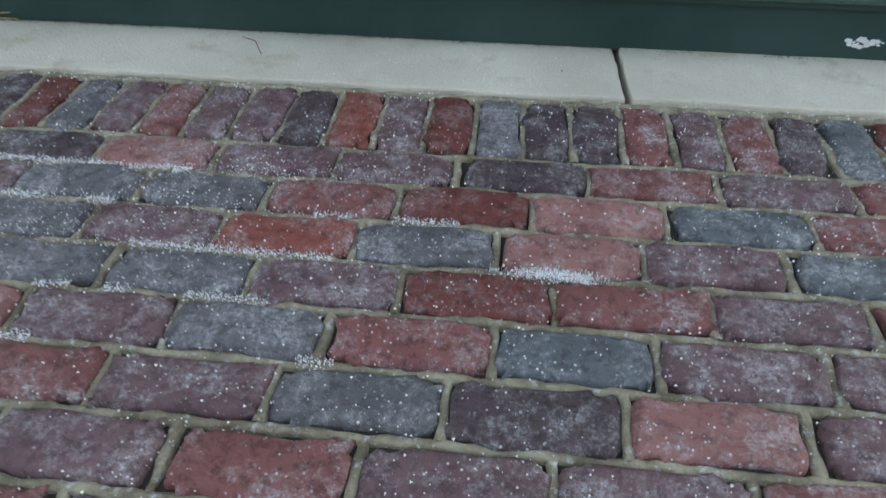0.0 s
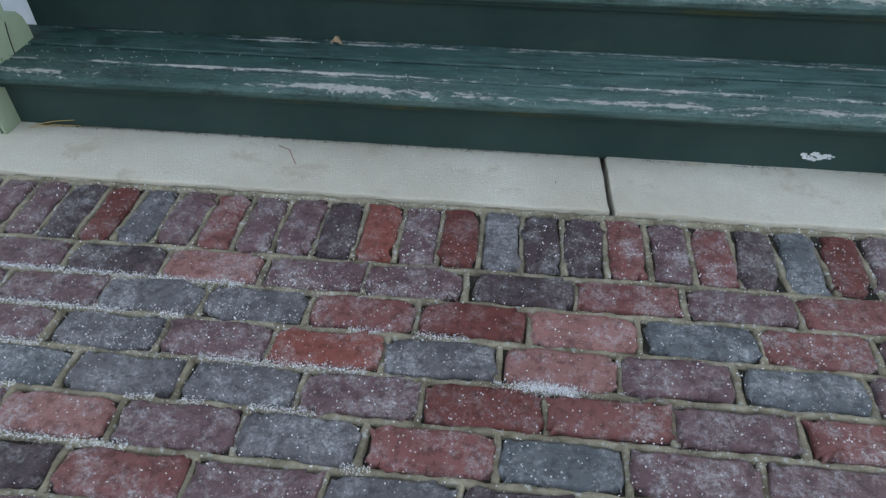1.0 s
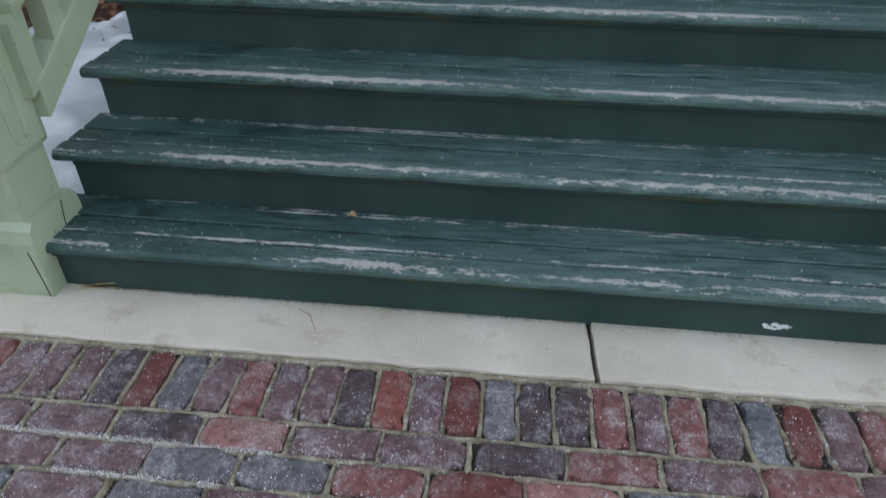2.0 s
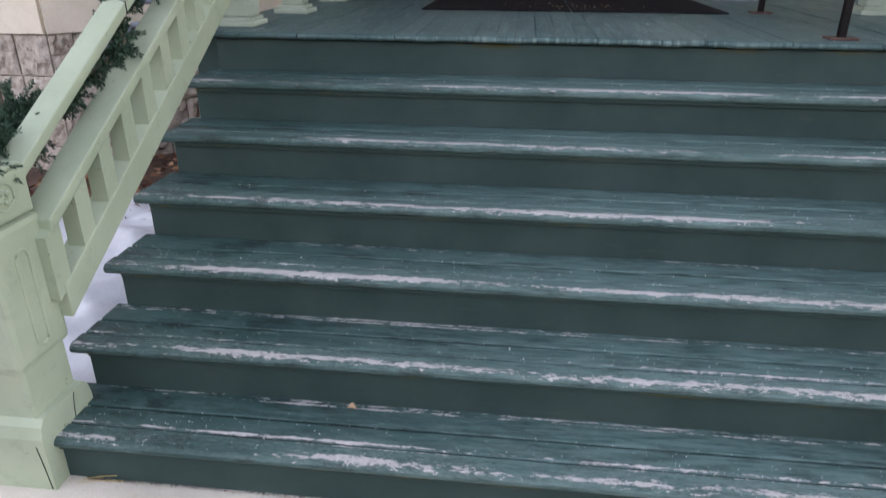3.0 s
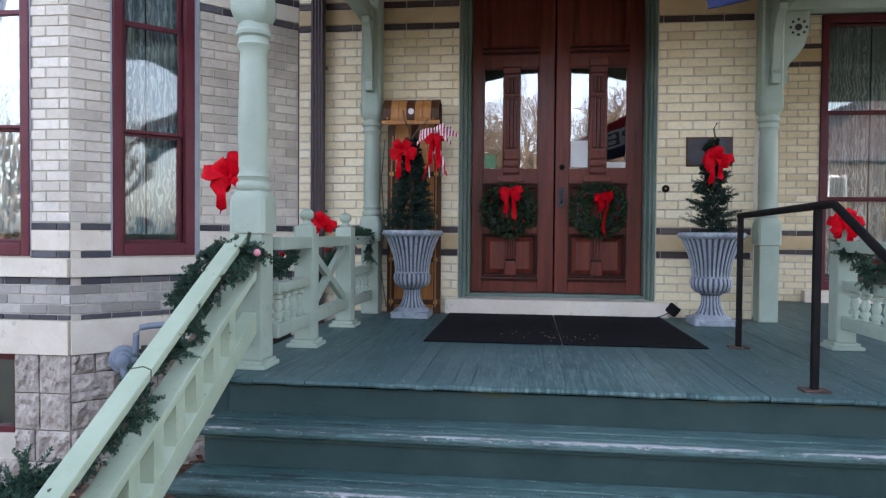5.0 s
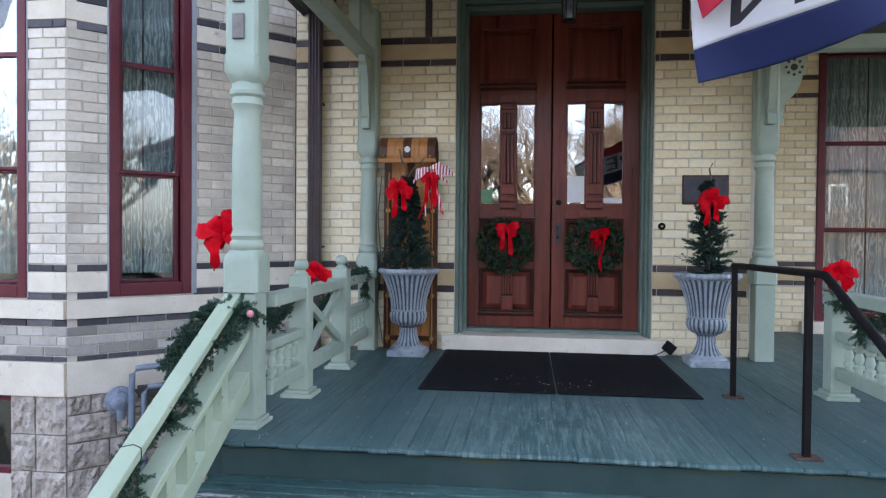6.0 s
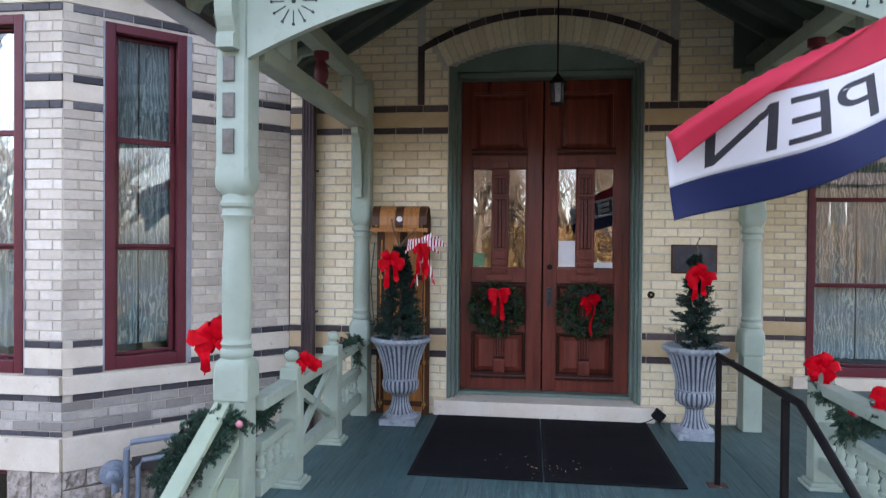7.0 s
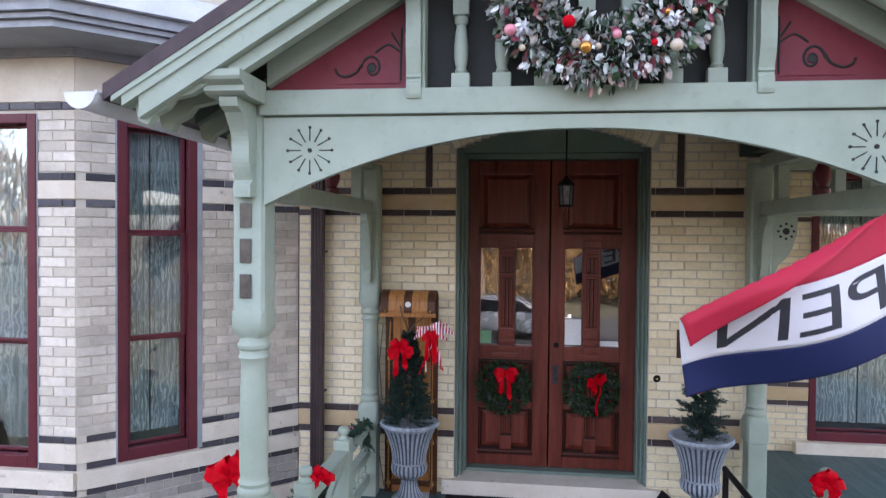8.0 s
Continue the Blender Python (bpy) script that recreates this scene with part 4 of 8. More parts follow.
for k in range(1, 8):
    z = -(7 - k) * RISE
    y = -(7 - k) * RUN
    bm = bmesh.new()
    box(bm, SX0 + 0.045, SX1 - 0.05, y + 0.03, y + 0.055, z - RISE, z - 0.0345, 0.002)
    if k < 7:
        box(bm, SX0 + 0.05, SX1 - 0.05, y + 0.016, y + 0.03, z - 0.05, z - 0.036, 0.004)
    part("riser", bm, RISER, steps)
for x in (-1.5, 0.0, 1.6):
    bm = bmesh.new()
    pts = [(-6 * RUN + 0.06, -7 * RISE)]
    for k in range(1, 7):
        y, z = -(7 - k) * RUN + 0.06, -(7 - k) * RISE - 0.036
        pts += [(y, z), (y + RUN, z)]
    pts += [(0.06, -7 * RISE)]
    prism(bm, pts, "x", x, x + 0.04)
    part("carriage", bm, RISER, steps)

# stone slab at the foot of the steps
JOINT = -0.047
slab = thing("stone_kerb", (0, -4.6, G), "pale limestone slab at the foot of the steps", "slab", kind="structure")
for a, b, tilt in ((-2.6, JOINT - 0.006, 0.0), (JOINT + 0.006, 2.4, 0.003)):
    bm = bmesh.new()
    box(bm, a, b, -0.105, 0.26, -0.1, 0.006, 0.006)
    bmesh.ops.subdivide_edges(bm, edges=[e for e in bm.edges if abs(e.verts[0].co.x - e.verts[1].co.x) > 0.5], cuts=90)
    bmesh.ops.subdivide_edges(bm, edges=[e for e in bm.edges if abs(e.verts[0].co.y - e.verts[1].co.y) > 0.2], cuts=14)
    for v in bm.verts:
        if abs(v.co.x - JOINT) < 0.03:
            v.co.x += -0.045 * v.co.y + 0.005 * noise.noise(Vector((a, v.co.y * 26, 0)))
        if v.co.y < 0:
            v.co.y += 0.007 * noise.noise(Vector((v.co.x * 5, a, 0))) + 0.005 * noise.noise(Vector((v.co.x * 21, a, 0)))
        v.co.z += 0.0015 * noise.noise(Vector((v.co.x * 8, v.co.y * 8, 1))) + tilt
    part("slab_stone", bm, SLAB, slab)

# ---------------------------------------------------------------- brick pavement
pavement = thing("pavement", (0, -4.71, G), "worn red, purple and grey brick pavement with sandy joints and salt", "pavement", kind="structure")
bm = bmesh.new()
bmesh.ops.create_grid(bm, x_segments=260, y_segments=110, size=0.5)
for v in bm.verts:
    v.co.x, v.co.y = 6.5 * v.co.x, -1.65 + 3.32 * v.co.y
    v.co.z = -0.013 + 0.003 * noise.noise(v.co * 22)
part("joint_bed", bm, BED, pavement, smooth=True)


grout_v, grout_f = [], []


def grout(ax, ay, bx, by, step, w=0.0062):
    """A rough ridge of mortar along one joint, a little narrower than the gap."""
    n = max(2, int(math.hypot(bx - ax, by - ay) / step))
    ln = math.hypot(bx - ax, by - ay)
    dx, dy = (by - ay) / ln, -(bx - ax) / ln
    for i in range(n + 1):
        x, y = ax + (bx - ax) * i / n, ay + (by - ay) * i / n
        q = Vector((x * 34, y * 34, 2))
        lo, hi = w * (1 + 0.8 * noise.noise(q)), w * (1 + 0.8 * noise.noise(q + Vector((0, 0, 9))))
        top = -0.0034 + 0.0055 * noise.noise(q * 0.6) + rnd.uniform(-0.0012, 0.0012)
        k = len(grout_v)
        for o, z in ((-lo - 0.0015, -0.014), (-lo, top - 0.0015), (0, top), (hi, top - 0.0015), (hi + 0.0015, -0.014)):
            grout_v.append((x + dx * o, y + dy * o, z))
        if i:
            grout_f.extend((k - 5 + c, k + c, k + c + 1, k - 4 + c) for c in range(4))


def worn_brick(name, length, width, seed):
    """A paving brick with an uneven outline and a rounded, slightly hollowed top."""
    r = random.Random(seed)
    bm = bmesh.new()
    k = 36
    outline = []
    for i in range(k):
        a = math.tau * (i + 0.5) / k
        ca, sa = math.cos(a), math.sin(a)
        p = 0.37
        x = math.copysign(abs(ca) ** p, ca) * length / 2
        y = math.copysign(abs(sa) ** p, sa) * width / 2
        wob = 0.007 * noise.noise(Vector((2.2 * ca + seed * 5.3, 2.2 * sa, seed))) + 0.004 * noise.noise(Vector((6 * ca + seed * 3.1, 6 * sa, seed)))
        chip = -0.007 if r.random() < 0.07 else 0.0
        outline.append((x * (1 + 2 * wob) + wob + r.uniform(-0.0036, 0.0026) + math.copysign(chip, x), y + 1.2 * wob + r.uniform(-0.0036, 0.0026) + math.copysign(chip, y)))
    rings = []
    for inset, z in ((-0.001, -0.03), (0.0, -0.008), (0.0022, -0.001), (0.0065, 0.0035), (0.013, 0.0052)):
        ring = []
        for x, y in outline:
            s = max(0.0, 1 - inset / (length / 2)), max(0.0, 1 - inset / (width / 2))
            ring.append(bm.verts.new((x * s[0], y * s[1], z + (r.uniform(-0.0008, 0.0008) if z > 0 else 0))))
        rings.append(ring)
    for a, b in zip(rings, rings[1:]):
        for i in range(k):
            bm.faces.new((a[i], a[(i + 1) % k], b[(i + 1) % k], b[i]))
    mid = bm.verts.new((0, 0, 0.0045 + r.uniform(-0.0015, 0.001)))
    for i in range(k):
        bm.faces.new((rings[-1][i], rings[-1][(i + 1) % k], mid))
    return mesh_of(bm, name, [PAVERS["p"]], True, 60)


STRETCH = [worn_brick("paver", 0.214, 0.0885, s) for s in range(12)]
SOLDIER = [worn_brick("soldier_paver", 0.196, 0.081, s + 50) for s in range(6)]
tinted = {}


def tint(me, letter):
    if (me.name, letter) not in tinted:
        c = me.copy()
        c.materials[0] = PAVERS[letter]
        tinted[me.name, letter] = c
    return tinted[me.name, letter]


# colour letters from left to right; the number is where a joint lies, then the index of the brick right of it
ROWS = [
    (-0.366, 5, "pklppkrprpp"),
    (-0.461, 5, "ppggrdlbrpg"),
    (-0.289, 5, "pgpoglpbppr"),
    (-0.428, 5, "pbggpdrprpk"),
    (-0.284, 5, "plpgrbpprpg"),
    (-0.34, 5, "pkrpgklprpg"),
    (-0.428, 5, "rgpprpprpgk"),
    (-0.3, 5, "gprkpppgrpbp"),
    (-0.42, 5, "prpgprkprgpr"),
    (-0.3, 5, "kpgprpprgprb"),
]
PITCH_X, PITCH_Y = 0.2265, 0.1005
placed = []
for j in range(31):
    y = -0.222 - 0.05 - PITCH_Y * j
    joint, idx, tones = ROWS[j] if j < len(ROWS) else (-0.3 - 0.11 * (j % 2) + rnd.uniform(-0.02, 0.02), 6, "".join(rnd.choice("rrpppgkbold") for _ in range(14)))
    fine = 0.012 if j < 12 else 0.05
    grout(-3.2, y - PITCH_Y / 2, 3.2, y - PITCH_Y / 2, fine)
    for i in range(-12, 26):
        x = joint + (i - idx + 0.5) * PITCH_X + rnd.uniform(-0.006, 0.006)
        if abs(x) > 3.2:
            continue
        letter = tones[i] if 0 <= i < len(tones) else rnd.choice("rrppppggkbol")
        placed.append((x, y, 0, letter, rnd.choice(STRETCH)))
        grout(x + PITCH_X / 2, y - 0.046, x + PITCH_X / 2, y + 0.046, fine)
SOLD = "rpppkdgprppkopdgkkrprkbdprpkgp"
for i in range(-14, 46):
    x = -0.632 + (i - 12 + 0.5) * 0.0945 + rnd.uniform(-0.003, 0.003)
    if abs(x) < 3.2:
        letter = SOLD[i] if 0 <= i < len(SOLD) else rnd.choice("rrpppgkb")
        placed.append((x, -0.117 + rnd.uniform(-0.004, 0.004), 90 - 6 * (1 if x > 0.25 else 0) + rnd.uniform(-2, 2), letter, rnd.choice(SOLDIER)))
for i in range(-14, 46):
    x = -0.632 + (i - 12) * 0.0945
    lean = 0.02 if x > 0.25 else 0.0
    grout(x + lean / 2, -0.215, x - lean / 2, -0.02, 0.012, 0.0065)
grout(-3.2, -0.221, 3.2, -0.221, 0.012, 0.006)
grout(-3.2, -0.006, 3.2, -0.006, 0.012, 0.009)
raw("joint_mortar", grout_v, grout_f, GROUT, pavement, kind="stuff", smooth=True)
joined = {}
for x, y, turn, letter, me in placed:
    m = pose(x, y, rnd.uniform(-0.002, 0.002), rnd.uniform(-1, 1), rnd.uniform(-0.8, 0.8), turn + rnd.uniform(-1.3, 1.3) + (180 if rnd.random() < 0.5 else 0)) @ Matrix.Diagonal((rnd.uniform(0.965, 1.025), rnd.uniform(0.95, 1.04), 1, 1))
    if -1.9 < x < 1.35 and y > -1.05:
        piece("brick", tint(me, letter), pavement, m)
    else:
        joined.setdefault(letter, []).append((me, m))
for letter, many in joined.items():
    vs, fs = [], []
    for me, m in many:
        k = len(vs)
        vs += [m @ v.co for v in me.vertices]
        fs += [tuple(k + q for q in p.vertices) for p in me.polygons]
    raw("far_bricks", vs, fs, PAVERS[letter], pavement, kind="stuff", smooth=True)

# loose salt on pavement, slab and treads
def grains(name, spots, label, at=(0, 0, 0)):
    vs, fs = [], []
    for x, y, z, s in spots:
        k = len(vs)
        a = rnd.uniform(0, 6.28)
        for t in range(3):
            vs.append((x + s * math.cos(a + t * 2.1), y + s * math.sin(a + t * 2.1), z))
        vs.append((x + rnd.uniform(-s, s) * 0.3, y, z + s * rnd.uniform(0.9, 1.5)))
        fs += [(k, k + 1, k + 3), (k + 1, k + 2, k + 3), (k + 2, k, k + 3)]
    return tagged(raw(name, vs, fs, SALT, at=at, kind="stuff", label=label), category="salt")


spots = []
while len(spots) < 17000:
    x, y = rnd.uniform(-1.9, 1.3), -4.72 - rnd.random() ** 1.1 * 1.15
    dens = 0.35 + 0.65 * (noise.noise(Vector((x * 2.1, y * 2.1, 4))) > -0.1) * (0.5 + 0.5 * noise.noise(Vector((x * 7, y * 7, 1))))
    if x < -0.5:
        dens += 0.15
    if rnd.random() < dens:
        spots.append((x, y, G + 0.0045, 0.0004 + 0.0024 * rnd.random() ** 4))
# salt gathered in the joints towards the left
for j in range(1, 6):
    y0 = -4.71 - 0.222 - PITCH_Y * j
    for i in range(6000):
        x = rnd.uniform(-1.9, -0.35)
        if noise.noise(Vector((x * 2.3, y0 * 9, 7))) + 0.35 * noise.noise(Vector((x * 11, y0 * 9, 2))) > -0.16 + 0.5 * (x + 1.2):
            spots.append((x, y0 + rnd.gauss(0, 0.0055), G + 0.002, 0.0005 + 0.0013 * rnd.random() ** 2))
# salt heaped on a few bricks
for cx, cy, sx, sy, count in ((-0.75, -5.03, 0.1, 0.025, 700), (-1.0, -5.13, 0.2, 0.03, 900), (-0.98, -5.23, 0.16, 0.03, 800), (-0.55, -5.03, 0.08, 0.03, 300), (-0.02, -4.86, 0.5, 0.05, 500), (0.5, -4.9, 0.3, 0.06, 500)):
    for i in range(count):
        spots.append((cx + rnd.gauss(0, sx), cy + rnd.gauss(0, sy), G + 0.004, 0.0004 + 0.0014 * rnd.random() ** 2))
for i in range(1800):
    spots.append((-0.2 + rnd.gauss(0, 0.035), -5.236 + rnd.gauss(0, 0.007), G + 0.004, rnd.uniform(0.0004, 0.0014)))
for i in range(700):
    spots.append((-0.15 + rnd.gauss(0, 0.008), -5.26 + rnd.gauss(0, 0.02), G + 0.004, rnd.uniform(0.0004, 0.0013)))
grains("salt_grains", spots, "white de-icing salt scattered over the bricks")
spots = []
for k in range(1, 7):
    z, y = -(7 - k) * RISE, EDGE - (7 - k) * RUN
    for i in range(800):
        spots.append((rnd.uniform(SX0, 1.5), y + 0.01 + 0.22 * rnd.random(), z - 0.001, 0.0006 + 0.0018 * rnd.random() ** 3))
for i in range(600):
    spots.append((rnd.uniform(-1.6, 1.6), rnd.uniform(EDGE + 0.02, -1.8), 0.0, 0.0008 + 0.0022 * rnd.random() ** 3))
for i in range(1500):
    spots.append((-1.7 + 3.0 * rnd.random() ** 0.7, rnd.uniform(-4.7, -4.52), G + 0.006, 0.0005 + 0.0014 * rnd.random() ** 3))
grains("salt_grains", spots, "white salt crystals scattered on the steps and porch")
# dark debris along the foot of the first riser
vs, fs = [], []
for i in range(2600):
    x = -1.62 + 3.3 * rnd.random() ** 1.7
    y = EDGE - 6 * RUN + 0.026 - abs(rnd.gauss(0, 0.0045)) - (0.02 * rnd.random() if i % 60 == 0 else 0) - (0.15 * rnd.random() if i % 150 == 0 else 0)
    a, s, k = rnd.uniform(0, 6.3), 0.001 + 0.004 * rnd.random() ** 2, len(vs)
    z = G + 0.008
    vs += [(x - s * math.cos(a), y - s * math.sin(a), z), (x + 0.3 * s, y - 0.4 * s, z + 0.5 * s), (x + s * math.cos(a), y + s * math.sin(a), z + 0.001), (x - 0.3 * s, y + 0.4 * s, z + 0.3 * s)]
    fs += [(k, k + 1, k + 2), (k, k + 2, k + 3)]
tagged(raw("leaf_debris", vs, fs, BED, kind="stuff", label="dark leaf crumbs gathered along the bottom riser"), category="leaves")
# spilt white paint dried on the lowest riser
spill = random.Random(5)
bm = bmesh.new()
for i in range(34):
    cx, cz, r = spill.gauss(0, 0.016), spill.gauss(0, 0.006), 0.0015 + 0.006 * spill.random() ** 2
    ring = [(cx + r * spill.uniform(1.2, 2.0) * math.cos(a), cz + r * spill.uniform(0.6, 1.1) * math.sin(a)) for a in (math.tau * q / 9 for q in range(9))]
    prism(bm, ring, "y", -0.0012 - 0.0001 * (i % 7), 0.0)
single("paint_spill", bm, WHITE, (0.477, EDGE - 6 * RUN + 0.03, -1.158), "splashes of dried white paint on the lowest riser", "paint")
# a fallen leaf on the first tread, twigs at the foot
bm = bmesh.new()
lv = [bm.verts.new(p) for p in ((-0.02, 0, 0.002), (-0.004, -0.014, 0.012), (0.02, -0.004, 0.003), (0.006, 0.014, 0.016), (0, 0, 0.022))]
for a, b in ((0, 1), (1, 2), (2, 3), (3, 0)):
    bm.faces.new((lv[a], lv[b], lv[4]))
bmesh.ops.scale(bm, verts=bm.verts, vec=(0.95, 0.8, 1.2))
single("dry_leaf", bm, TAN, (-0.805, EDGE - 6 * RUN + 0.262, -6 * RISE), "curled pale tan dry leaf on the lowest tread", "leaf")
for mat, pts in ((LITTER, [(-0.92, -4.52, G + 0.01), (-0.88, -4.545, G + 0.014), (-0.85, -4.6, G + 0.01)]), (STRAW, [(-1.63, -4.495, G + 0.012), (-1.57, -4.484, G + 0.02), (-1.52, -4.48, G + 0.024)]), (STRAW, [(-1.64, -4.51, G + 0.01), (-1.57, -4.5, G + 0.018), (-1.5, -4.488, G + 0.012)])):
    bm = bmesh.new()
    tube(bm, [Vector(p) - Vector(pts[0]) for p in pts], 0.0012, 5)
    single("twig", bm, mat, pts[0], "thin dry twig on the stone slab" if mat is LITTER else "straw-yellow dry stalk at the foot of the steps", "twig", "twigs on the slab")

# ---------------------------------------------------------------- porch posts and railings
def square_post(bm, x0, x1, y0, y1, z0, z1, c=0.012):
    box(bm, x0, x1, y0, y1, z0, z1, c)


def porch_post(at, w, label, block, ringz, top, upper, plinth=True):
    """A turned post: plinth, square pedestal, rings, tapering shaft, square head."""
    ob = thing("porch_post", at, label, "post", "porch posts")
    h = w / 2
    if plinth:
        bm = bmesh.new()
        box(bm, -h - 0.008, h + 0.008, -h - 0.008, h + 0.008, 0, 0.024, 0.005)
        box(bm, -h + 0.006, h - 0.006, -h + 0.006, h - 0.006, 0.024, 0.042, 0.005)
        part("plinth", bm, GREEN, ob)
    bm = bmesh.new()
    square_post(bm, -h * 0.82, h * 0.82, -h * 0.82, h * 0.82, 0.042 if plinth else 0, block - 0.22)
    part("pedestal", bm, GREEN, ob)
    bm = bmesh.new()
    # shoulder block with rounded-off top corners
    s = h * 0.985
    rings = []
    for r, z, k in ((s, block - 0.216, 0.97), (s, block - 0.06, 0.97), (s * 0.985, block - 0.03, 0.8), (s * 0.9, block - 0.005, 0.5), (s * 0.8, block + 0.006, 0.36)):
        ring = []
        for i in range(32):
            a = math.tau * (i + 0.5) / 32
            ca, sa = math.cos(a), math.sin(a)
            m = max(abs(ca), abs(sa))
            ring.append(bm.verts.new((r * ca * (k / m + (1 - k)), r * sa * (k / m + (1 - k)), z)))
        rings.append(ring)
    for a, b in zip(rings, rings[1:]):
        for i in range(32):
            bm.faces.new((a[i], a[(i + 1) % 32], b[(i + 1) % 32], b[i]))
    bm.faces.new(rings[0])
    bm.faces.new(rings[-1])
    part("shoulder_block", bm, GREEN, ob, smooth=True)
    bm = bmesh.new()
    r = h * 0.93
    prof = [(r * 0.85, block), (r * 0.95, block + 0.012), (r, block + 0.03), (r * 0.95, block + 0.048), (r * 0.84, block + 0.056), (r * 0.86, block + 0.07), (r * 0.94, block + 0.08), (r * 0.86, block + 0.092), (r * 0.8, block + 0.11)]
    n = 10
    for i in range(n + 1):
        t = i / n
        prof.append((r * (0.84 + 0.06 * math.sin(math.pi * t) - 0.1 * t), block + 0.14 + (ringz - block - 0.16) * t))
    prof += [(r * 0.9, ringz), (r * 0.95, ringz + 0.012), (r * 0.86, ringz + 0.024), (r * 0.83, ringz + 0.05), (r * 0.98, ringz + 0.062), (r * 1.0, ringz + 0.08), (r * 0.86, ringz + 0.098), (r * 0.86, upper)]
    lathe(bm, prof, seg=32)
    part("turned_shaft", bm, GREEN, ob, smooth=True)
    bm = bmesh.new()
    # head: square block whose lower end is rounded in
    rings = []
    for r2, z, k in ((h * 0.74, upper - 0.012, 0.3), (h * 0.9, upper + 0.012, 0.55), (h * 0.97, upper + 0.045, 0.85), (h * 0.97, upper + 0.13, 0.97), (h * 0.9, upper + 0.14, 0.97), (h * 0.9, top, 0.97)):
        ring = []
        for i in range(32):
            a = math.tau * (i + 0.5) / 32
            ca, sa = math.cos(a), math.sin(a)
            m = max(abs(ca), abs(sa))
            ring.append(bm.verts.new((r2 * ca * (k / m + (1 - k)), r2 * sa * (k / m + (1 - k)), z)))
        rings.append(ring)
    for a, b in zip(rings, rings[1:]):
        for i in range(32):
            bm.faces.new((a[i], a[(i + 1) % 32], b[(i + 1) % 32], b[i]))
    bm.faces.new(rings[0])
    bm.faces.new(rings[-1])
    part("head_block", bm, GREEN, ob, smooth=True)
    return ob


AX, BXR, FY = -1.712, 1.79, -2.62
W = 0.197
post_a = porch_post((AX, FY, 0), W, "sage green turned porch post with metal house numerals", 0.93, 1.69, 3.13, 1.82)
post_b = porch_post((BXR, FY, 0), W, "sage green turned porch post beside the flag", 0.93, 1.69, 3.13, 1.82)
post_c = porch_post((-1.635, -0.14, 0), 0.19, "sage green turned porch post against the wall", 0.86, 1.6, 3.0, 1.72, False)
post_d = porch_post((1.72, -0.14, 0), 0.19, "sage green turned porch post at the open porch corner", 0.86, 1.6, 3.0, 1.72, False)
# numerals as plain bars
for z0, z1 in ((2.39, 2.56), (2.2, 2.37), (2.01, 2.18)):
    bm = bmesh.new()
    box(bm, -0.032, 0.032, -0.012, 0, z0 + 0.02, z1 - 0.02, 0.004)
    part("numeral_bar", bm, NUMERAL, post_a, "pewter metal numeral bar", at=(-0.01, -W / 2 * 0.9 - 0.001, 0))


def bracket(name, post, sx, sy, z0, z1, reach, width, sign):
    """A sawn scroll bracket on one face of a post; it swells outwards to the top."""
    n = 22
    pts = [(0, z0)]
    for i in range(n + 1):
        t = i / n
        if t < 0.16:
            d = reach * 0.34
        elif t < 0.2:
            d = reach * 0.22
        else:
            q = (t - 0.2) / 0.8
            d = reach * (0.26 + 0.5 * (0.5 - 0.5 * math.cos(math.pi * q)) + 0.1 * math.sin(2.6 * math.pi * q) + (0.18 if q > 0.86 else 0.0))
        pts.append((d, z0 + (z1 - z0) * t))
    pts += [(0, z1)]
    bm = bmesh.new()
    if sign in ("-y", "+y"):
        k = -1 if sign == "-y" else 1
        prism(bm, [(sy + k * a, b) for a, b in pts], "x", sx - width / 2, sx + width / 2)
    else:
        k = -1 if sign == "-x" else 1
        prism(bm, [(sx + k * a, b) for a, b in pts], "y", sy - width / 2, sy + width / 2)
    return part(name, bm, GREEN, post)


for p in (post_a, post_b):
    bracket("scroll_bracket", p, 0, -W * 0.45, 2.57, 3.06, 0.24, 0.095, "-y")
    bm = bmesh.new()
    prism(bm, [(-0.1, 3.062), (-0.33, 3.062), (-0.36, 3.068), (-0.385, 3.08), (-0.385, 3.106), (-0.4, 3.113), (-0.43, 3.126), (-0.44, 3.142), (-0.44, 3.175), (-0.1, 3.175)], "x", -0.105, 0.105)
    part("cap_bracket", bm, GREEN, p)
bracket("scroll_bracket", post_c, 0, -0.19 * 0.45, 1.95, 2.55, 0.2, 0.06, "-y")
bracket("scroll_bracket", post_d, 0, -0.19 * 0.45, 1.95, 2.55, 0.2, 0.06, "-y")
# bracket with a wheel, towards the open porch; dark discs paint its holes' shade
bm = bmesh.new()
prism(bm, [(0.08, 1.95), (0.13, 1.97), (0.14, 2.02), (0.12, 2.06), (0.15, 2.14), (0.21, 2.2), (0.26, 2.28), (0.28, 2.36), (0.3, 2.4), (0.3, 2.56), (0.08, 2.56)], "y", -0.025, 0.025)
wheel = part("wheel_bracket", bm, GREEN, post_d)
for a in [None] + [math.tau * k / 8 for k in range(8)]:
    bm = bmesh.new()
    r, x, z = (0.028, 0.21, 2.43) if a is None else (0.011, 0.21 + 0.062 * math.cos(a), 2.43 + 0.062 * math.sin(a))
    lathe(bm, [(r, 0), (r, 0.004)], seg=14)
    part("pierced_hole", bm, DARK_CUT, wheel, at=(x, -0.025, z)).rotation_euler = (radians(90), 0, 0)


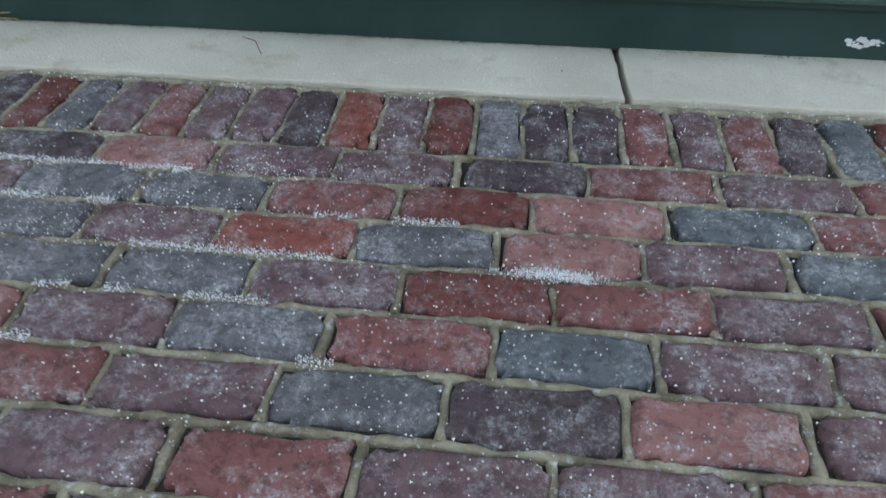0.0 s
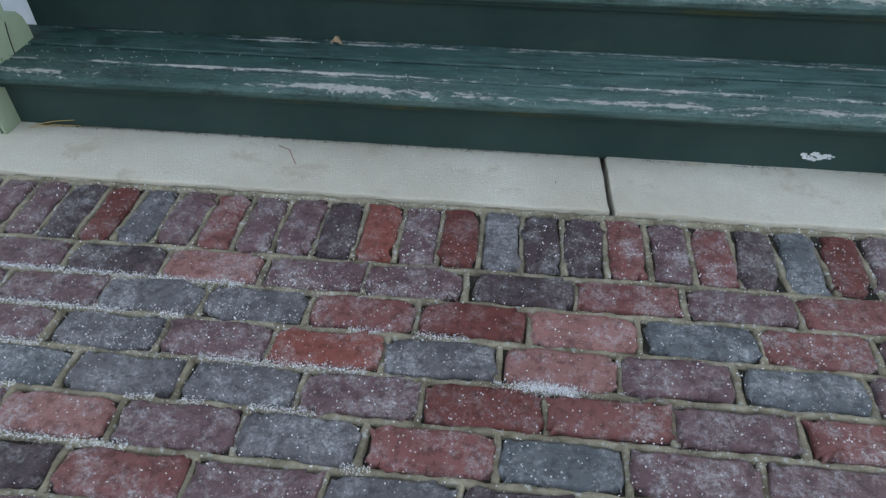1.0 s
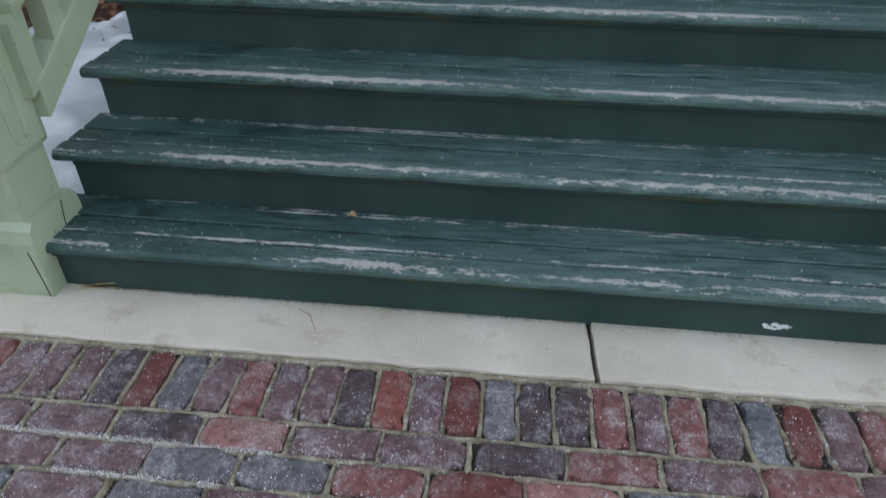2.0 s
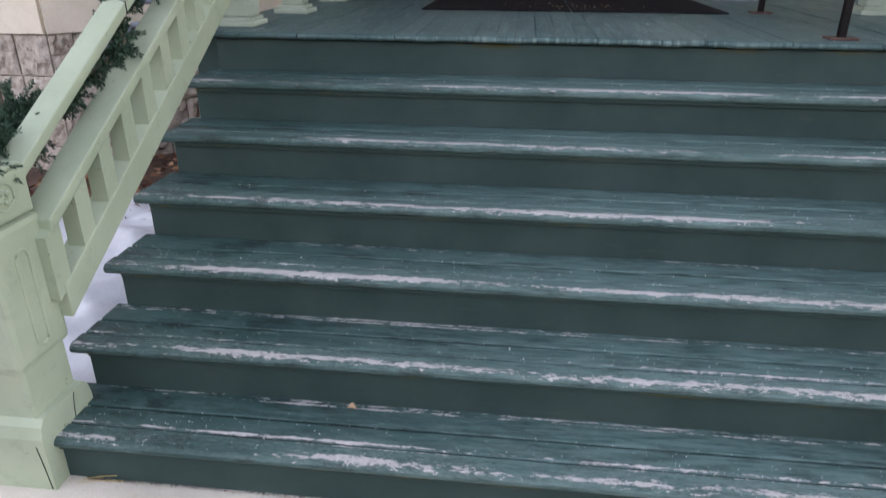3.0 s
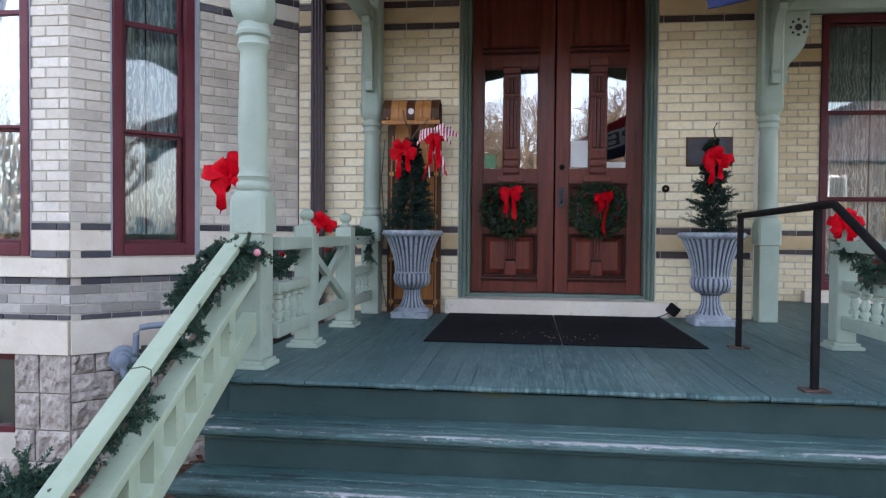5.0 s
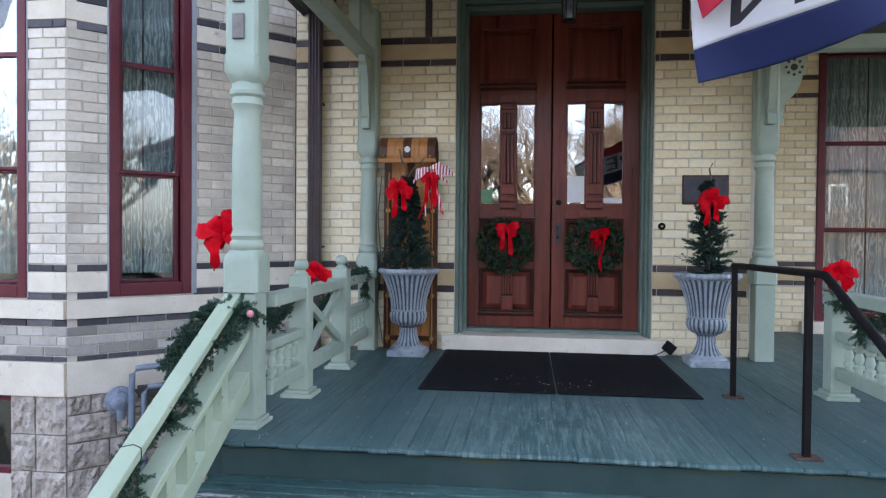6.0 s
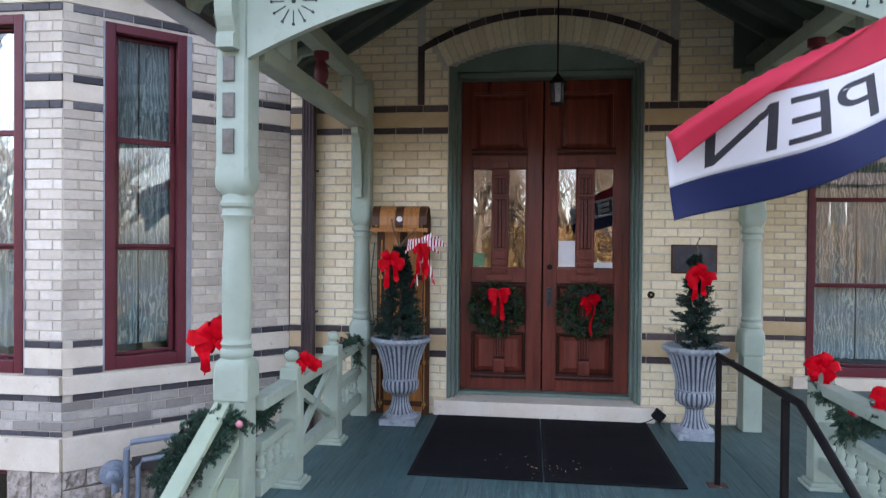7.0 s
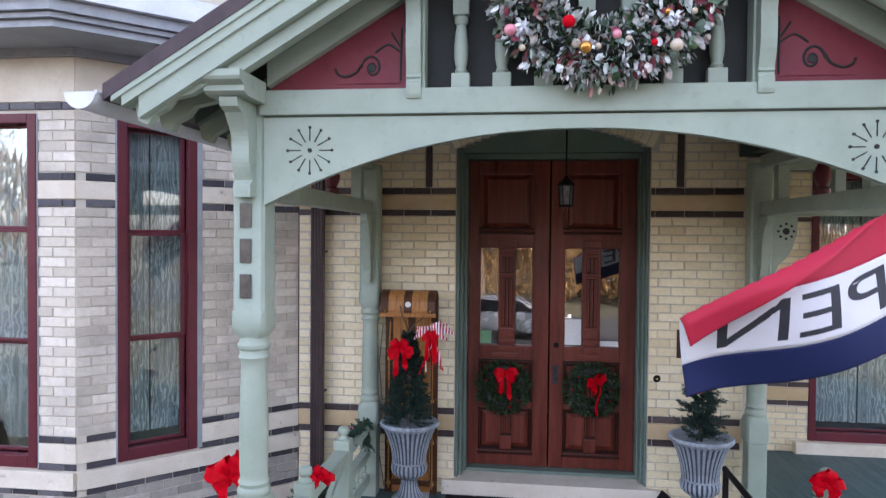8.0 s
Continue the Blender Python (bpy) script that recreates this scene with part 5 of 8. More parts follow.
def newel_small(x, y, h=0.76):
    """A railing post with a turned finial on a stepped foot."""
    ob = thing("rail_post", (x, y, 0), "sage green railing post with a turned finial", "post", "railing posts")
    bm = bmesh.new()
    box(bm, -0.1, 0.1, -0.1, 0.1, 0, 0.025, 0.005)
    box(bm, -0.08, 0.08, -0.08, 0.08, 0.025, 0.045, 0.005)
    part("foot", bm, GREEN, ob)
    bm = bmesh.new()
    box(bm, -0.062, 0.062, -0.062, 0.062, 0.045, h, 0.01)
    part("shaft", bm, GREEN, ob)
    bm = bmesh.new()
    lathe(bm, [(0.045, h - 0.01), (0.045, h + 0.012), (0.03, h + 0.024), (0.026, h + 0.034), (0.04, h + 0.046), (0.047, h + 0.065), (0.04, h + 0.09), (0.02, h + 0.103), (0.004, h + 0.107)], seg=20)
    part("finial", bm, GREEN, ob, smooth=True)
    return ob


RX = -1.645
MID1, MID2 = -1.93, -1.0
newel_small(RX, MID1)
newel_small(RX, MID2)


def rail(bm, x, y0, y1, z0, z1, w=0.05, c=0.008):
    box(bm, x - w, x + w, y0, y1, z0, z1, c)


def baluster(bm_parent, x, y, z0, z1):
    bm = bmesh.new()
    h = z1 - z0
    lathe(bm, [(0.02, 0), (0.02, 0.12 * h), (0.03, 0.14 * h), (0.03, 0.28 * h), (0.018, 0.32 * h), (0.028, 0.5 * h), (0.02, 0.68 * h), (0.017, 0.74 * h), (0.03, 0.78 * h), (0.03, 0.9 * h), (0.02, 0.93 * h), (0.02, h)], seg=14)
    part("baluster", bm, GREEN, bm_parent, at=(x, y, z0), smooth=True)


def low_railing(name, x, ya, yb, label, kind):
    """One bay of railing between two posts: rails with balusters or a cross."""
    ob = thing(name, (x, (ya + yb) / 2, 0), label, "railing", "porch railings")
    off = -(ya + yb) / 2
    for nm, z0, z1, w in (("top_rail", 0.62, 0.69, 0.055), ("bottom_rail", 0.135, 0.215, 0.038)):
        bm = bmesh.new()
        rail(bm, 0, ya + off, yb + off, z0, z1, w)
        part(nm, bm, GREEN, ob)
    if kind == "cross":
        for s in (-1, 1):
            bm = bmesh.new()
            L = (yb - ya) / 2 - 0.01
            d = 0.03
            prism(bm, [(-L, 0.418 - s * 0.185 - d), (-L, 0.418 - s * 0.185 + d), (L, 0.418 + s * 0.185 + d), (L, 0.418 + s * 0.185 - d)], "x", -0.018 + 0.002 * s, 0.018 + 0.002 * s)
            part("cross_brace", bm, GREEN, ob)
    else:
        bm = bmesh.new()
        rail(bm, 0, ya + off, yb + off, 0.385, 0.44, 0.04)
        part("mid_rail", bm, GREEN, ob)
        k = max(3, round((yb - ya) / 0.135))
        for i in range(k):
            baluster(ob, 0, ya + off + (yb - ya) * (i + 0.7) / (k + 0.4), 0.215, 0.385)
    return ob


low_railing("railing", RX, FY + W / 2, MID1 - 0.062, "sage green railing with short turned balusters", "balusters")
low_railing("railing", RX, MID1 + 0.062, MID2 - 0.062, "sage green railing with a diagonal cross", "cross")
low_railing("railing", RX, MID2 + 0.062, -0.24, "sage green railing with balusters against the wall post", "balusters")
RXR = 1.75
newel_small(RXR, -1.47)
low_railing("railing", RXR, FY + W / 2, -1.54, "sage green railing at the open porch side", "balusters")

# the newel at the foot of the steps and its sloping balustrade
NX, NY = -1.813, -4.42
newel = thing("step_newel", (NX, NY, G), "stout pale green newel post at the foot of the steps", "post")
bm = bmesh.new()
prism(bm, [(-0.125, 0), (-0.128, 0.03), (-0.128, 0.2), (-0.118, 0.24), (-0.1, 0.262), (0.1, 0.262), (0.118, 0.24), (0.128, 0.2), (0.128, 0.03), (0.125, 0)], "x", -0.128, 0.128)
part("base_block", bm, NEWEL, newel)
bm = bmesh.new()
box(bm, -0.1, 0.1, -0.1, 0.1, 0.25, 0.425, 0.012)
part("lower_shaft", bm, NEWEL, newel)
bm = bmesh.new()
box(bm, -0.115, 0.115, -0.115, 0.115, 0.425, 0.855, 0.02)
part("panel_shaft", bm, NEWEL, newel)
bm = bmesh.new()
box(bm, -0.108, 0.108, -0.108, 0.108, 0.86, 0.995, 0.012)
box(bm, -0.104, 0.104, -0.104, 0.104, 0.993, 1.01, 0.008)
part("cap", bm, NEWEL, newel)
for sx, sy, turn in ((0.1155, 0, 90), (0, -0.1155, 0)):
    bm = bmesh.new()
    slot = [(0.026 * math.cos(a), 0, 0.75 + 0.026 * math.sin(a)) for a in (math.pi * q / 8 for q in range(9))]
    slot += [(0.026 * math.cos(a), 0, 0.495 + 0.026 * math.sin(a)) for a in (math.pi + math.pi * q / 8 for q in range(9))]
    tube(bm, slot + slot[:1], 0.005, 6)
    part("groove_bead", bm, NEWEL, newel, at=(sx, sy, 0), smooth=True).rotation_euler = (0, 0, radians(turn))
    for a in (0.4, 0.4 + math.pi / 2, 0.4 + math.pi, 0.4 + 1.5 * math.pi):
        bm = bmesh.new()
        bmesh.ops.create_icosphere(bm, subdivisions=1, radius=0.011)
        petal = part("petal", bm, NEWEL, newel, at=(sx * 0.94, sy * 0.94, 0.935), smooth=True)
        bmw = Vector((0.016 * math.cos(a), 0, 0.016 * math.sin(a)))
        petal.location = Vector((sx * 0.94, sy * 0.94, 0.935)) + Matrix.Rotation(radians(turn), 3, "Z") @ bmw
        petal.scale = (1, 1, 1)
    bm = bmesh.new()
    seg = 26
    pts = [(0.04 * math.cos(math.tau * i / seg), 0, 0.935 + 0.04 * math.sin(math.tau * i / seg)) for i in range(seg + 1)]
    tube(bm, pts, 0.005, 6)
    part("ring_ornament", bm, NEWEL, newel, at=(sx * 0.94, sy * 0.94, 0), smooth=True).rotation_euler = (0, 0, radians(turn))

# dark tubes on the faces stand in for the shade inside cracks
for pts in ([(0.102, -0.1285, 0.175), (0.108, -0.1285, 0.12), (0.113, -0.1285, 0.07), (0.118, -0.1285, 0.012)], [(0.1285, 0.046, 0.255), (0.1285, 0.036, 0.215), (0.1285, 0.03, 0.17)]):
    bm = bmesh.new()
    tube(bm, eased(pts, 4), 0.0018, 5)
    part("crack", bm, DARK_CUT, newel, "raised dark line drawn for a crack in the paint")

SL, SLH = 0.55, 0.57        # pitch of the balustrade and of its handrail
yA, yB = NY + 0.1, FY - W / 2 + 0.02
bal = thing("step_balustrade", (0, yA, 0), "pale green sloping balustrade with square openings", "balustrade")


def zr(top, y, pitch=SL):
    """Height of a rail's top at y, from its height at the porch post."""
    return top + pitch * (y + 2.75)


HAND, MIDR, LOWR = 0.682, 0.49, 0.271
for nm, top, hgt, x0, x1, pitch in (("handrail", HAND, 0.041, -1.797, -1.71, SLH), ("mid_rail", MIDR, 0.043, -1.763, -1.66, SL), ("low_rail", LOWR, 0.11, -1.742, -1.66, SL)):
    bm = bmesh.new()
    slant(bm, x0, x1, 0, zr(top, yA, pitch), yB - yA, zr(top, yB, pitch), hgt)
    bmesh.ops.bevel(bm, geom=list(bm.edges), offset=0.006, segments=2, affect="EDGES", profile=0.6)
    part(nm, bm, NEWEL, bal)
for i in range(9):
    y = -4.315 + 0.1665 * i
    bm = bmesh.new()
    prism(bm, [(y - yA - 0.036, zr(LOWR, y - 0.036) - 0.02), (y - yA + 0.036, zr(LOWR, y + 0.036) - 0.02), (y - yA + 0.036, zr(MIDR, y + 0.036) - 0.03), (y - yA - 0.036, zr(MIDR, y - 0.036) - 0.03)], "x", -1.722, -1.666)
    part("square_baluster", bm, NEWEL, bal)
# thin dark tube drawn for the crack at the handrail's joint
yw = yA + 0.69
bm = bmesh.new()
zt = zr(HAND, yw, SLH)
tube(bm, [(-1.709, 0.69, zt - 0.042), (-1.709, 0.69, zt + 0.001), (-1.75, 0.705, zt + 0.009), (-1.798, 0.69, zt + 0.001), (-1.798, 0.69, zt - 0.042)], 0.0022, 6)
part("tie_wire", bm, IRON, bal)

# iron handrail in the middle of the steps
iron = thing("iron_handrail", (1.07, -2.77, 0), "black iron pipe handrail with rust-stained foot plates", "handrail")
for x, y in ((0.0, 0.0), (0.02, 1.215)):
    bm = bmesh.new()
    box(bm, x - 0.016, x + 0.016, y - 0.016, y + 0.016, 0.008, 0.845, 0.004)
    part("upright", bm, IRON, iron)
    bm = bmesh.new()
    box(bm, x - 0.06, x + 0.06, y - 0.045, y + 0.045, 0, 0.009, 0.002)
    part("foot_plate", bm, RUST, iron, "rusty foot plate")
bm = bmesh.new()
path = [(0.02, 1.24, 0.845), (0.0, -0.05, 0.862), (0.005, -0.16, 0.86), (0.06, -0.63, 0.57), (0.15, -1.6, -0.06)]
tube(bm, path, 0.0195, 10)
part("rail_bar", bm, IRON, iron, smooth=True)
bm = bmesh.new()
box(bm, 0.13, 0.17, -1.62, -1.58, G + 0.006, -0.05, 0.004)
part("upright", bm, IRON, iron)


# ---------------------------------------------------------------- porch roof and front
CX = 0.05


def roof_z(x):
    """Height of the roof's upper face over x."""
    return 3.107 + 0.6 * ((2 * CX - x if x > CX else x) + 2.266)


gable = thing("porch_gable", (0, 0, 0), "sage green gable front with an arched fascia and red panels", "gable", kind="structure")
X0, X1 = AX + W * 0.45, BXR - W * 0.45
bm = bmesh.new()
n = 40
low = []
for i in range(n + 1):
    x = X0 + (X1 - X0) * i / n
    low.append((x, 2.925 - 0.385 * abs((x - CX) / (X1 - CX)) ** 2.1))
prism(bm, low + [(X1, 2.995), (X0, 2.995)], "y", -2.71, -2.66)
part("arched_fascia", bm, GREEN, gable)
bm = bmesh.new()
box(bm, X0 - 0.02, X1 + 0.02, -2.735, -2.6, 3.004, 3.135, 0.006)
part("cross_beam", bm, GREEN, gable)
# rosettes: dark slips, slightly proud, stand in for the shade of incised cuts
for rx in (-1.37, 1.43):
    ros = thing("rosette", (rx, -2.712, 2.82), "", "")
    ros.parent = gable
    for k in range(12):
        a = math.tau * k / 12
        bm = bmesh.new()
        ca, sa = math.cos(a), math.sin(a)
        p = [(0.05 * ca - 0.0026 * sa, 0.05 * sa + 0.0026 * ca), (0.115 * ca - 0.0026 * sa, 0.115 * sa + 0.0026 * ca), (0.115 * ca + 0.0026 * sa, 0.115 * sa - 0.0026 * ca), (0.05 * ca + 0.0026 * sa, 0.05 * sa - 0.0026 * ca)]
        prism(bm, p, "y", -0.002, 0.004)
        prism(bm, [(0.121 * ca + 0.008 * math.cos(t), 0.121 * sa + 0.008 * math.sin(t)) for t in (math.tau * q / 8 for q in range(8))], "y", -0.0025, 0.004)
        part("cut_ray", bm, DARK_CUT, ros)
    bm = bmesh.new()
    prism(bm, [(0.012 * math.cos(math.tau * q / 12), 0.012 * math.sin(math.tau * q / 12)) for q in range(12)], "y", -0.003, 0.004)
    part("cut_eye", bm, DARK_CUT, ros)
for s in (-1, 1):
    xa, xb = (-1.6, -0.86) if s < 0 else (1.7, 0.96)
    bm = bmesh.new()
    prism(bm, [(xa, 3.137), (xb, 3.137), (xb, roof_z(xb) - 0.12), (xa, roof_z(xa) - 0.12)], "y", -2.665, -2.63)
    panel = part("red_panel", bm, RED_PANEL, gable, "brick-red gable panel with sawn scrollwork")
    # sawn scrollwork: a stem with a curl and a bead line
    m = -s

    def at(u, h):
        return (xb + s * 1.12 * u, -2.667, 3.15 + 1.25 * h)
    curl = [at(0.165 + 0.055 * math.exp(-0.16 * t) * math.cos(t) * 1.0, 0.085 + 0.06 * math.exp(-0.16 * t) * math.sin(t)) for t in (0.35 * q for q in range(26))]
    for pts, r in ((curl, 0.0068), ([at(0.03, 0.03), at(0.028, 0.12), at(0.026, 0.25)], 0.006), ([at(0.03, 0.15), at(0.07, 0.175), at(0.1, 0.18), at(0.15, 0.15)], 0.006),
                   ([at(0.03, 0.17), at(0.06, 0.21), at(0.075, 0.23)], 0.006), ([at(0.22, 0.1), at(0.24, 0.07), at(0.29, 0.05), at(0.33, 0.06), at(0.345, 0.085)], 0.007), ([at(0.03, 0.02), at(0.35, 0.02)], 0.003)):
        bm = bmesh.new()
        tube(bm, eased(pts, 3), r, 6)
        part("scrollwork", bm, DARK_CUT if r > 0.004 else RED_PANEL, panel, smooth=True)
    bm = bmesh.new()
    lathe(bm, [(0.001, -0.006), (0.02, -0.004), (0.022, 0), (0.02, 0.004), (0.001, 0.006)], seg=14)
    part("scrollwork", bm, DARK_CUT, panel, at=at(0.165, 0.085), smooth=True).rotation_euler = (radians(90), 0, 0)
    # stile and hanging bracket
    xs = -0.81 if s < 0 else 0.91
    bm = bmesh.new()
    box(bm, xs - 0.05, xs + 0.05, -2.7, -2.6, 3.137, roof_z(xs) - 0.15, 0.005)
    part("gable_stile", bm, GREEN, gable)
    bm = bmesh.new()
    pts = [(-2.7, 3.08), (-2.745, 3.08), (-2.752, 3.1), (-2.752, 3.16), (-2.742, 3.165), (-2.742, 3.18), (-2.752, 3.185)]
    for q in range(12):
        t = q / 11
        pts.append((-2.745 - 0.075 * (0.5 - 0.5 * math.cos(t * 3.1)) - 0.02 * math.sin(t * 7), 3.2 + 0.48 * t))
    pts += [(-2.87, 3.75), (-2.7, 3.75)]
    prism(bm, pts, "x", xs - 0.038, xs + 0.038)
    part("hanging_bracket", bm, GREEN, gable)
for k in range(7):
    x = -0.577 + 0.2135 * k
    bm = bmesh.new()
    box(bm, -0.048, 0.048, -0.03, 0.03, 0, 0.085, 0.006)
    lathe(bm, [(0.028, 0.085), (0.034, 0.1), (0.026, 0.112), (0.036, 0.16), (0.038, 0.22), (0.03, 0.3), (0.024, 0.335), (0.036, 0.35), (0.036, 0.375), (0.026, 0.385)], seg=16)
    box(bm, -0.042, 0.042, -0.03, 0.03, 0.385, 0.62, 0.006)
    part("gable_baluster", bm, GREEN, gable, at=(x, -2.65, 3.135), smooth=True)

# near-black sheet added to give the gaps their shade and block light
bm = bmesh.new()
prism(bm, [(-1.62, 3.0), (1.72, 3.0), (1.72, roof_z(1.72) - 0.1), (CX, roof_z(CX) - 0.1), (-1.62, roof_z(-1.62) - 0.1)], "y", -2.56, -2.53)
part("gable_backing", bm, DARK_CUT, gable, "dark sheet added behind the gable balusters in place of shade")

roof = thing("porch_roof", (0, 0, 0), "gabled porch roof with green bargeboards and dark edge", "roof", kind="structure")


def slope(name, mt, t0, t1, y0, y1, xe, label=""):
    """A board or sheet that follows both slopes, t0 to t1 below the roof's face, from its eave to the ridge."""
    for s in (-1, 1):
        x = xe if s < 0 else 2 * CX - xe
        bm = bmesh.new()
        prism(bm, [(x, roof_z(x) - t0), (CX, roof_z(CX) - t0), (CX, roof_z(CX) - t1), (x, roof_z(x) - t1)], "y", y0, y1)
        part(name, bm, mt, roof, label)


slope("roof_covering", SHINGLE, -0.01, 0.07, -3.1, -0.003, -2.29, "dark brown roof covering")
slope("edge_moulding", GREEN, 0.071, 0.1, -3.095, -2.99, -2.25)
slope("crown_moulding", GREEN, 0.1, 0.15, -3.085, -2.99, -2.2)
slope("bargeboard", GREEN, 0.15, 0.255, -3.07, -3.0, -2.12)
slope("inner_bargeboard", GREEN, 0.26, 0.33, -3.02, -2.95, -1.68)
slope("panel_rafter", GREEN, 0.086, 0.35, -2.725, -2.671, -1.6)
# soffit and rafters carry their shade in the green itself
slope("soffit", GREEN_SHADED, 0.06, 0.085, -2.98, -0.004, -2.24)
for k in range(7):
    slope("rafter", GREEN_SHADED, 0.086, 0.2, -2.5 + 0.37 * k, -2.45 + 0.37 * k, -2.12)
slope("gable_rafter", GREEN_SHADED, 0.086, 0.3, -2.95, -2.88, -1.75)
# board added over the side porch to hide a bright gap and darken the roof's end
bm = bmesh.new()
prism(bm, [(1.58, 3.07), (2.3, 3.07), (2.3, roof_z(2.3) - 0.09), (1.58, roof_z(1.58) - 0.09)], "y", -0.07, -0.03)
part("end_board", bm, GREEN_SHADED, roof)
# shaped rafter tails under the eaves
for s in (-1, 1):
    for y in (-3.02, -2.8, -2.35, -1.98, -1.61, -1.24, -0.87):
        bm = bmesh.new()
        o = -2.17
        pts = [(o, roof_z(o) - 0.15), (o + 0.02, roof_z(o) - 0.23), (o + 0.07, roof_z(o) - 0.25), (o + 0.1, roof_z(o) - 0.2), (o + 0.16, roof_z(o) - 0.17), (o + 0.2, roof_z(o) - 0.12), (o + 0.3, roof_z(o) - 0.1), (o + 0.42, roof_z(o) - 0.03), (o + 0.42, roof_z(o) + 0.05)]
        prism(bm, [(x if s < 0 else 2 * CX - x, z) for x, z in pts], "y", y, y + 0.06)
        part("rafter_tail", bm, GREEN, roof)
for s in (-1, 1):
    gut = thing("gutter", (-2.39 if s < 0 else 2 * CX + 2.39, 0, 3.06), "white half-round metal gutter", "gutter", "gutters")
    bm = bmesh.new()
    r = 0.082
    outer = [(r * math.cos(a), r * math.sin(a)) for a in (math.pi + math.pi * q / 14 for q in range(15))]
    inner = [(0.95 * x, 0.95 * z) for x, z in reversed(outer)]
    prism(bm, outer + inner, "y", -3.12, -1.05)
    prism(bm, outer, "y", -3.13, -3.12)
    part("trough", bm, WHITE, gut, smooth=True)
    bm = bmesh.new()
    tube(bm, [(-0.084 * -s * -1, -3.13, 0.0), (-0.084 * -s * -1, -1.05, 0.0)], 0.01, 8)
    part("lip", bm, WHITE, gut, smooth=True)
# beams along both sides of the porch, with spindles
for bx, ya, yb in ((-1.66, FY, -0.14), (1.755, FY, -0.14)):
    beam = thing("side_beam", (bx, 0, 0), "green porch side beams with a maroon spindle between", "beam", "porch side beams")
    for z0, z1 in ((2.56, 2.67), (2.95, 3.06)):
        bm = bmesh.new()
        box(bm, -0.06, 0.06, ya + 0.1, yb - 0.08, z0, z1, 0.008)
        part("beam", bm, GREEN, beam)
    for y in (-0.55, -2.0):
        bm = bmesh.new()
        box(bm, -0.045, 0.045, y - 0.05, y + 0.05, 2.672, 2.948, 0.006)
        part("strut", bm, GREEN, beam)
    for y in (-1.3,):
        bm = bmesh.new()
        lathe(bm, [(0.05, 0), (0.05, 0.04), (0.03, 0.05), (0.048, 0.09), (0.055, 0.13), (0.045, 0.18), (0.03, 0.21), (0.055, 0.225), (0.055, 0.276)], seg=18)
        part("spindle", bm, MAROON, beam, "turned maroon spindle", at=(0, y, 2.672), smooth=True)
# beam and ceiling over the side porch
side = thing("side_porch_roof", (0, 0, 0), "green beam and board ceiling over the side porch, front part added for shade", "roof", kind="structure")
bm = bmesh.new()
box(bm, 1.83, 5.4, -0.2, -0.08, 2.56, 2.68, 0.008)
part("beam", bm, GREEN, side)
bm = bmesh.new()
box(bm, 1.83, 5.4, -0.2, -0.08, 2.95, 3.06, 0.008)
part("beam", bm, GREEN, side)
for x in (2.3, 2.8, 3.4):
    bm = bmesh.new()
    box(bm, x, x + 0.09, -0.18, -0.1, 2.682, 2.948, 0.006)
    part("strut", bm, GREEN, side)
bm = bmesh.new()
box(bm, 1.67, 5.6, -0.6, BACK_Y - 0.003, 3.1, 3.16)
# unseen front ceiling and eaves, added to shade the porch's open side
box(bm, 2.62, 5.6, -2.45, -0.602, 3.1, 3.16)
part("ceiling_boards", bm, GREEN_SHADED, side)
bm = bmesh.new()
box(bm, 2.62, 5.6, -2.5, -2.452, 2.98, 3.2, 0.006)
part("eaves_board", bm, GREEN, side)

# ---------------------------------------------------------------- front doors
SILL_Z = 0.134
bm = bmesh.new()
box(bm, -0.985, 0.965, -0.06, 0.42, 0, SILL_Z, 0.01)
single("door_sill", bm, STONE, (0, 0, 0), "thick pale stone door sill", "sill", kind="structure")
frame_ob = thing("door_frame", (0, 0, 0), "green moulded door frame with a panel under the arch", "door frame", kind="structure")
for s, xo, xi in ((-1, DOOR_L, -0.785), (1, DOOR_R, 0.785)):
    for k, (a, b, y0) in enumerate(((0.0, 0.35, 0.03), (0.35, 0.7, 0.09), (0.7, 1.0, 0.2))):
        bm = bmesh.new()
        p, q = xo + (xi - xo) * a, xo + (xi - xo) * b
        box(bm, min(p, q), max(p, q), y0, 0.4, SILL_Z, 3.165 if k == 0 else 3.14, 0.006)
        part("jamb", bm, CASING, frame_ob)
bm = bmesh.new()
box(bm, -0.784, 0.784, 0.2, 0.4, 3.09, 3.14, 0.006)
part("head", bm, CASING, frame_ob)
bm = bmesh.new()
arc = []
for i in range(25):
    x = DOOR_L + (DOOR_R - DOOR_L) * i / 24
    arc.append((x, Wall.crown((DOOR_L, DOOR_R, 0, SPRING, ARCH), x)))
prism(bm, arc + [(DOOR_R, 3.141), (DOOR_L, 3.141)], "y", 0.14, 0.19)
part("arch_panel", bm, CASING, frame_ob)
bm = bmesh.new()
box(bm, -0.784, 0.784, 0.22, 0.4, SILL_Z, 0.165, 0.006)
part("threshold", bm, CASING, frame_ob)


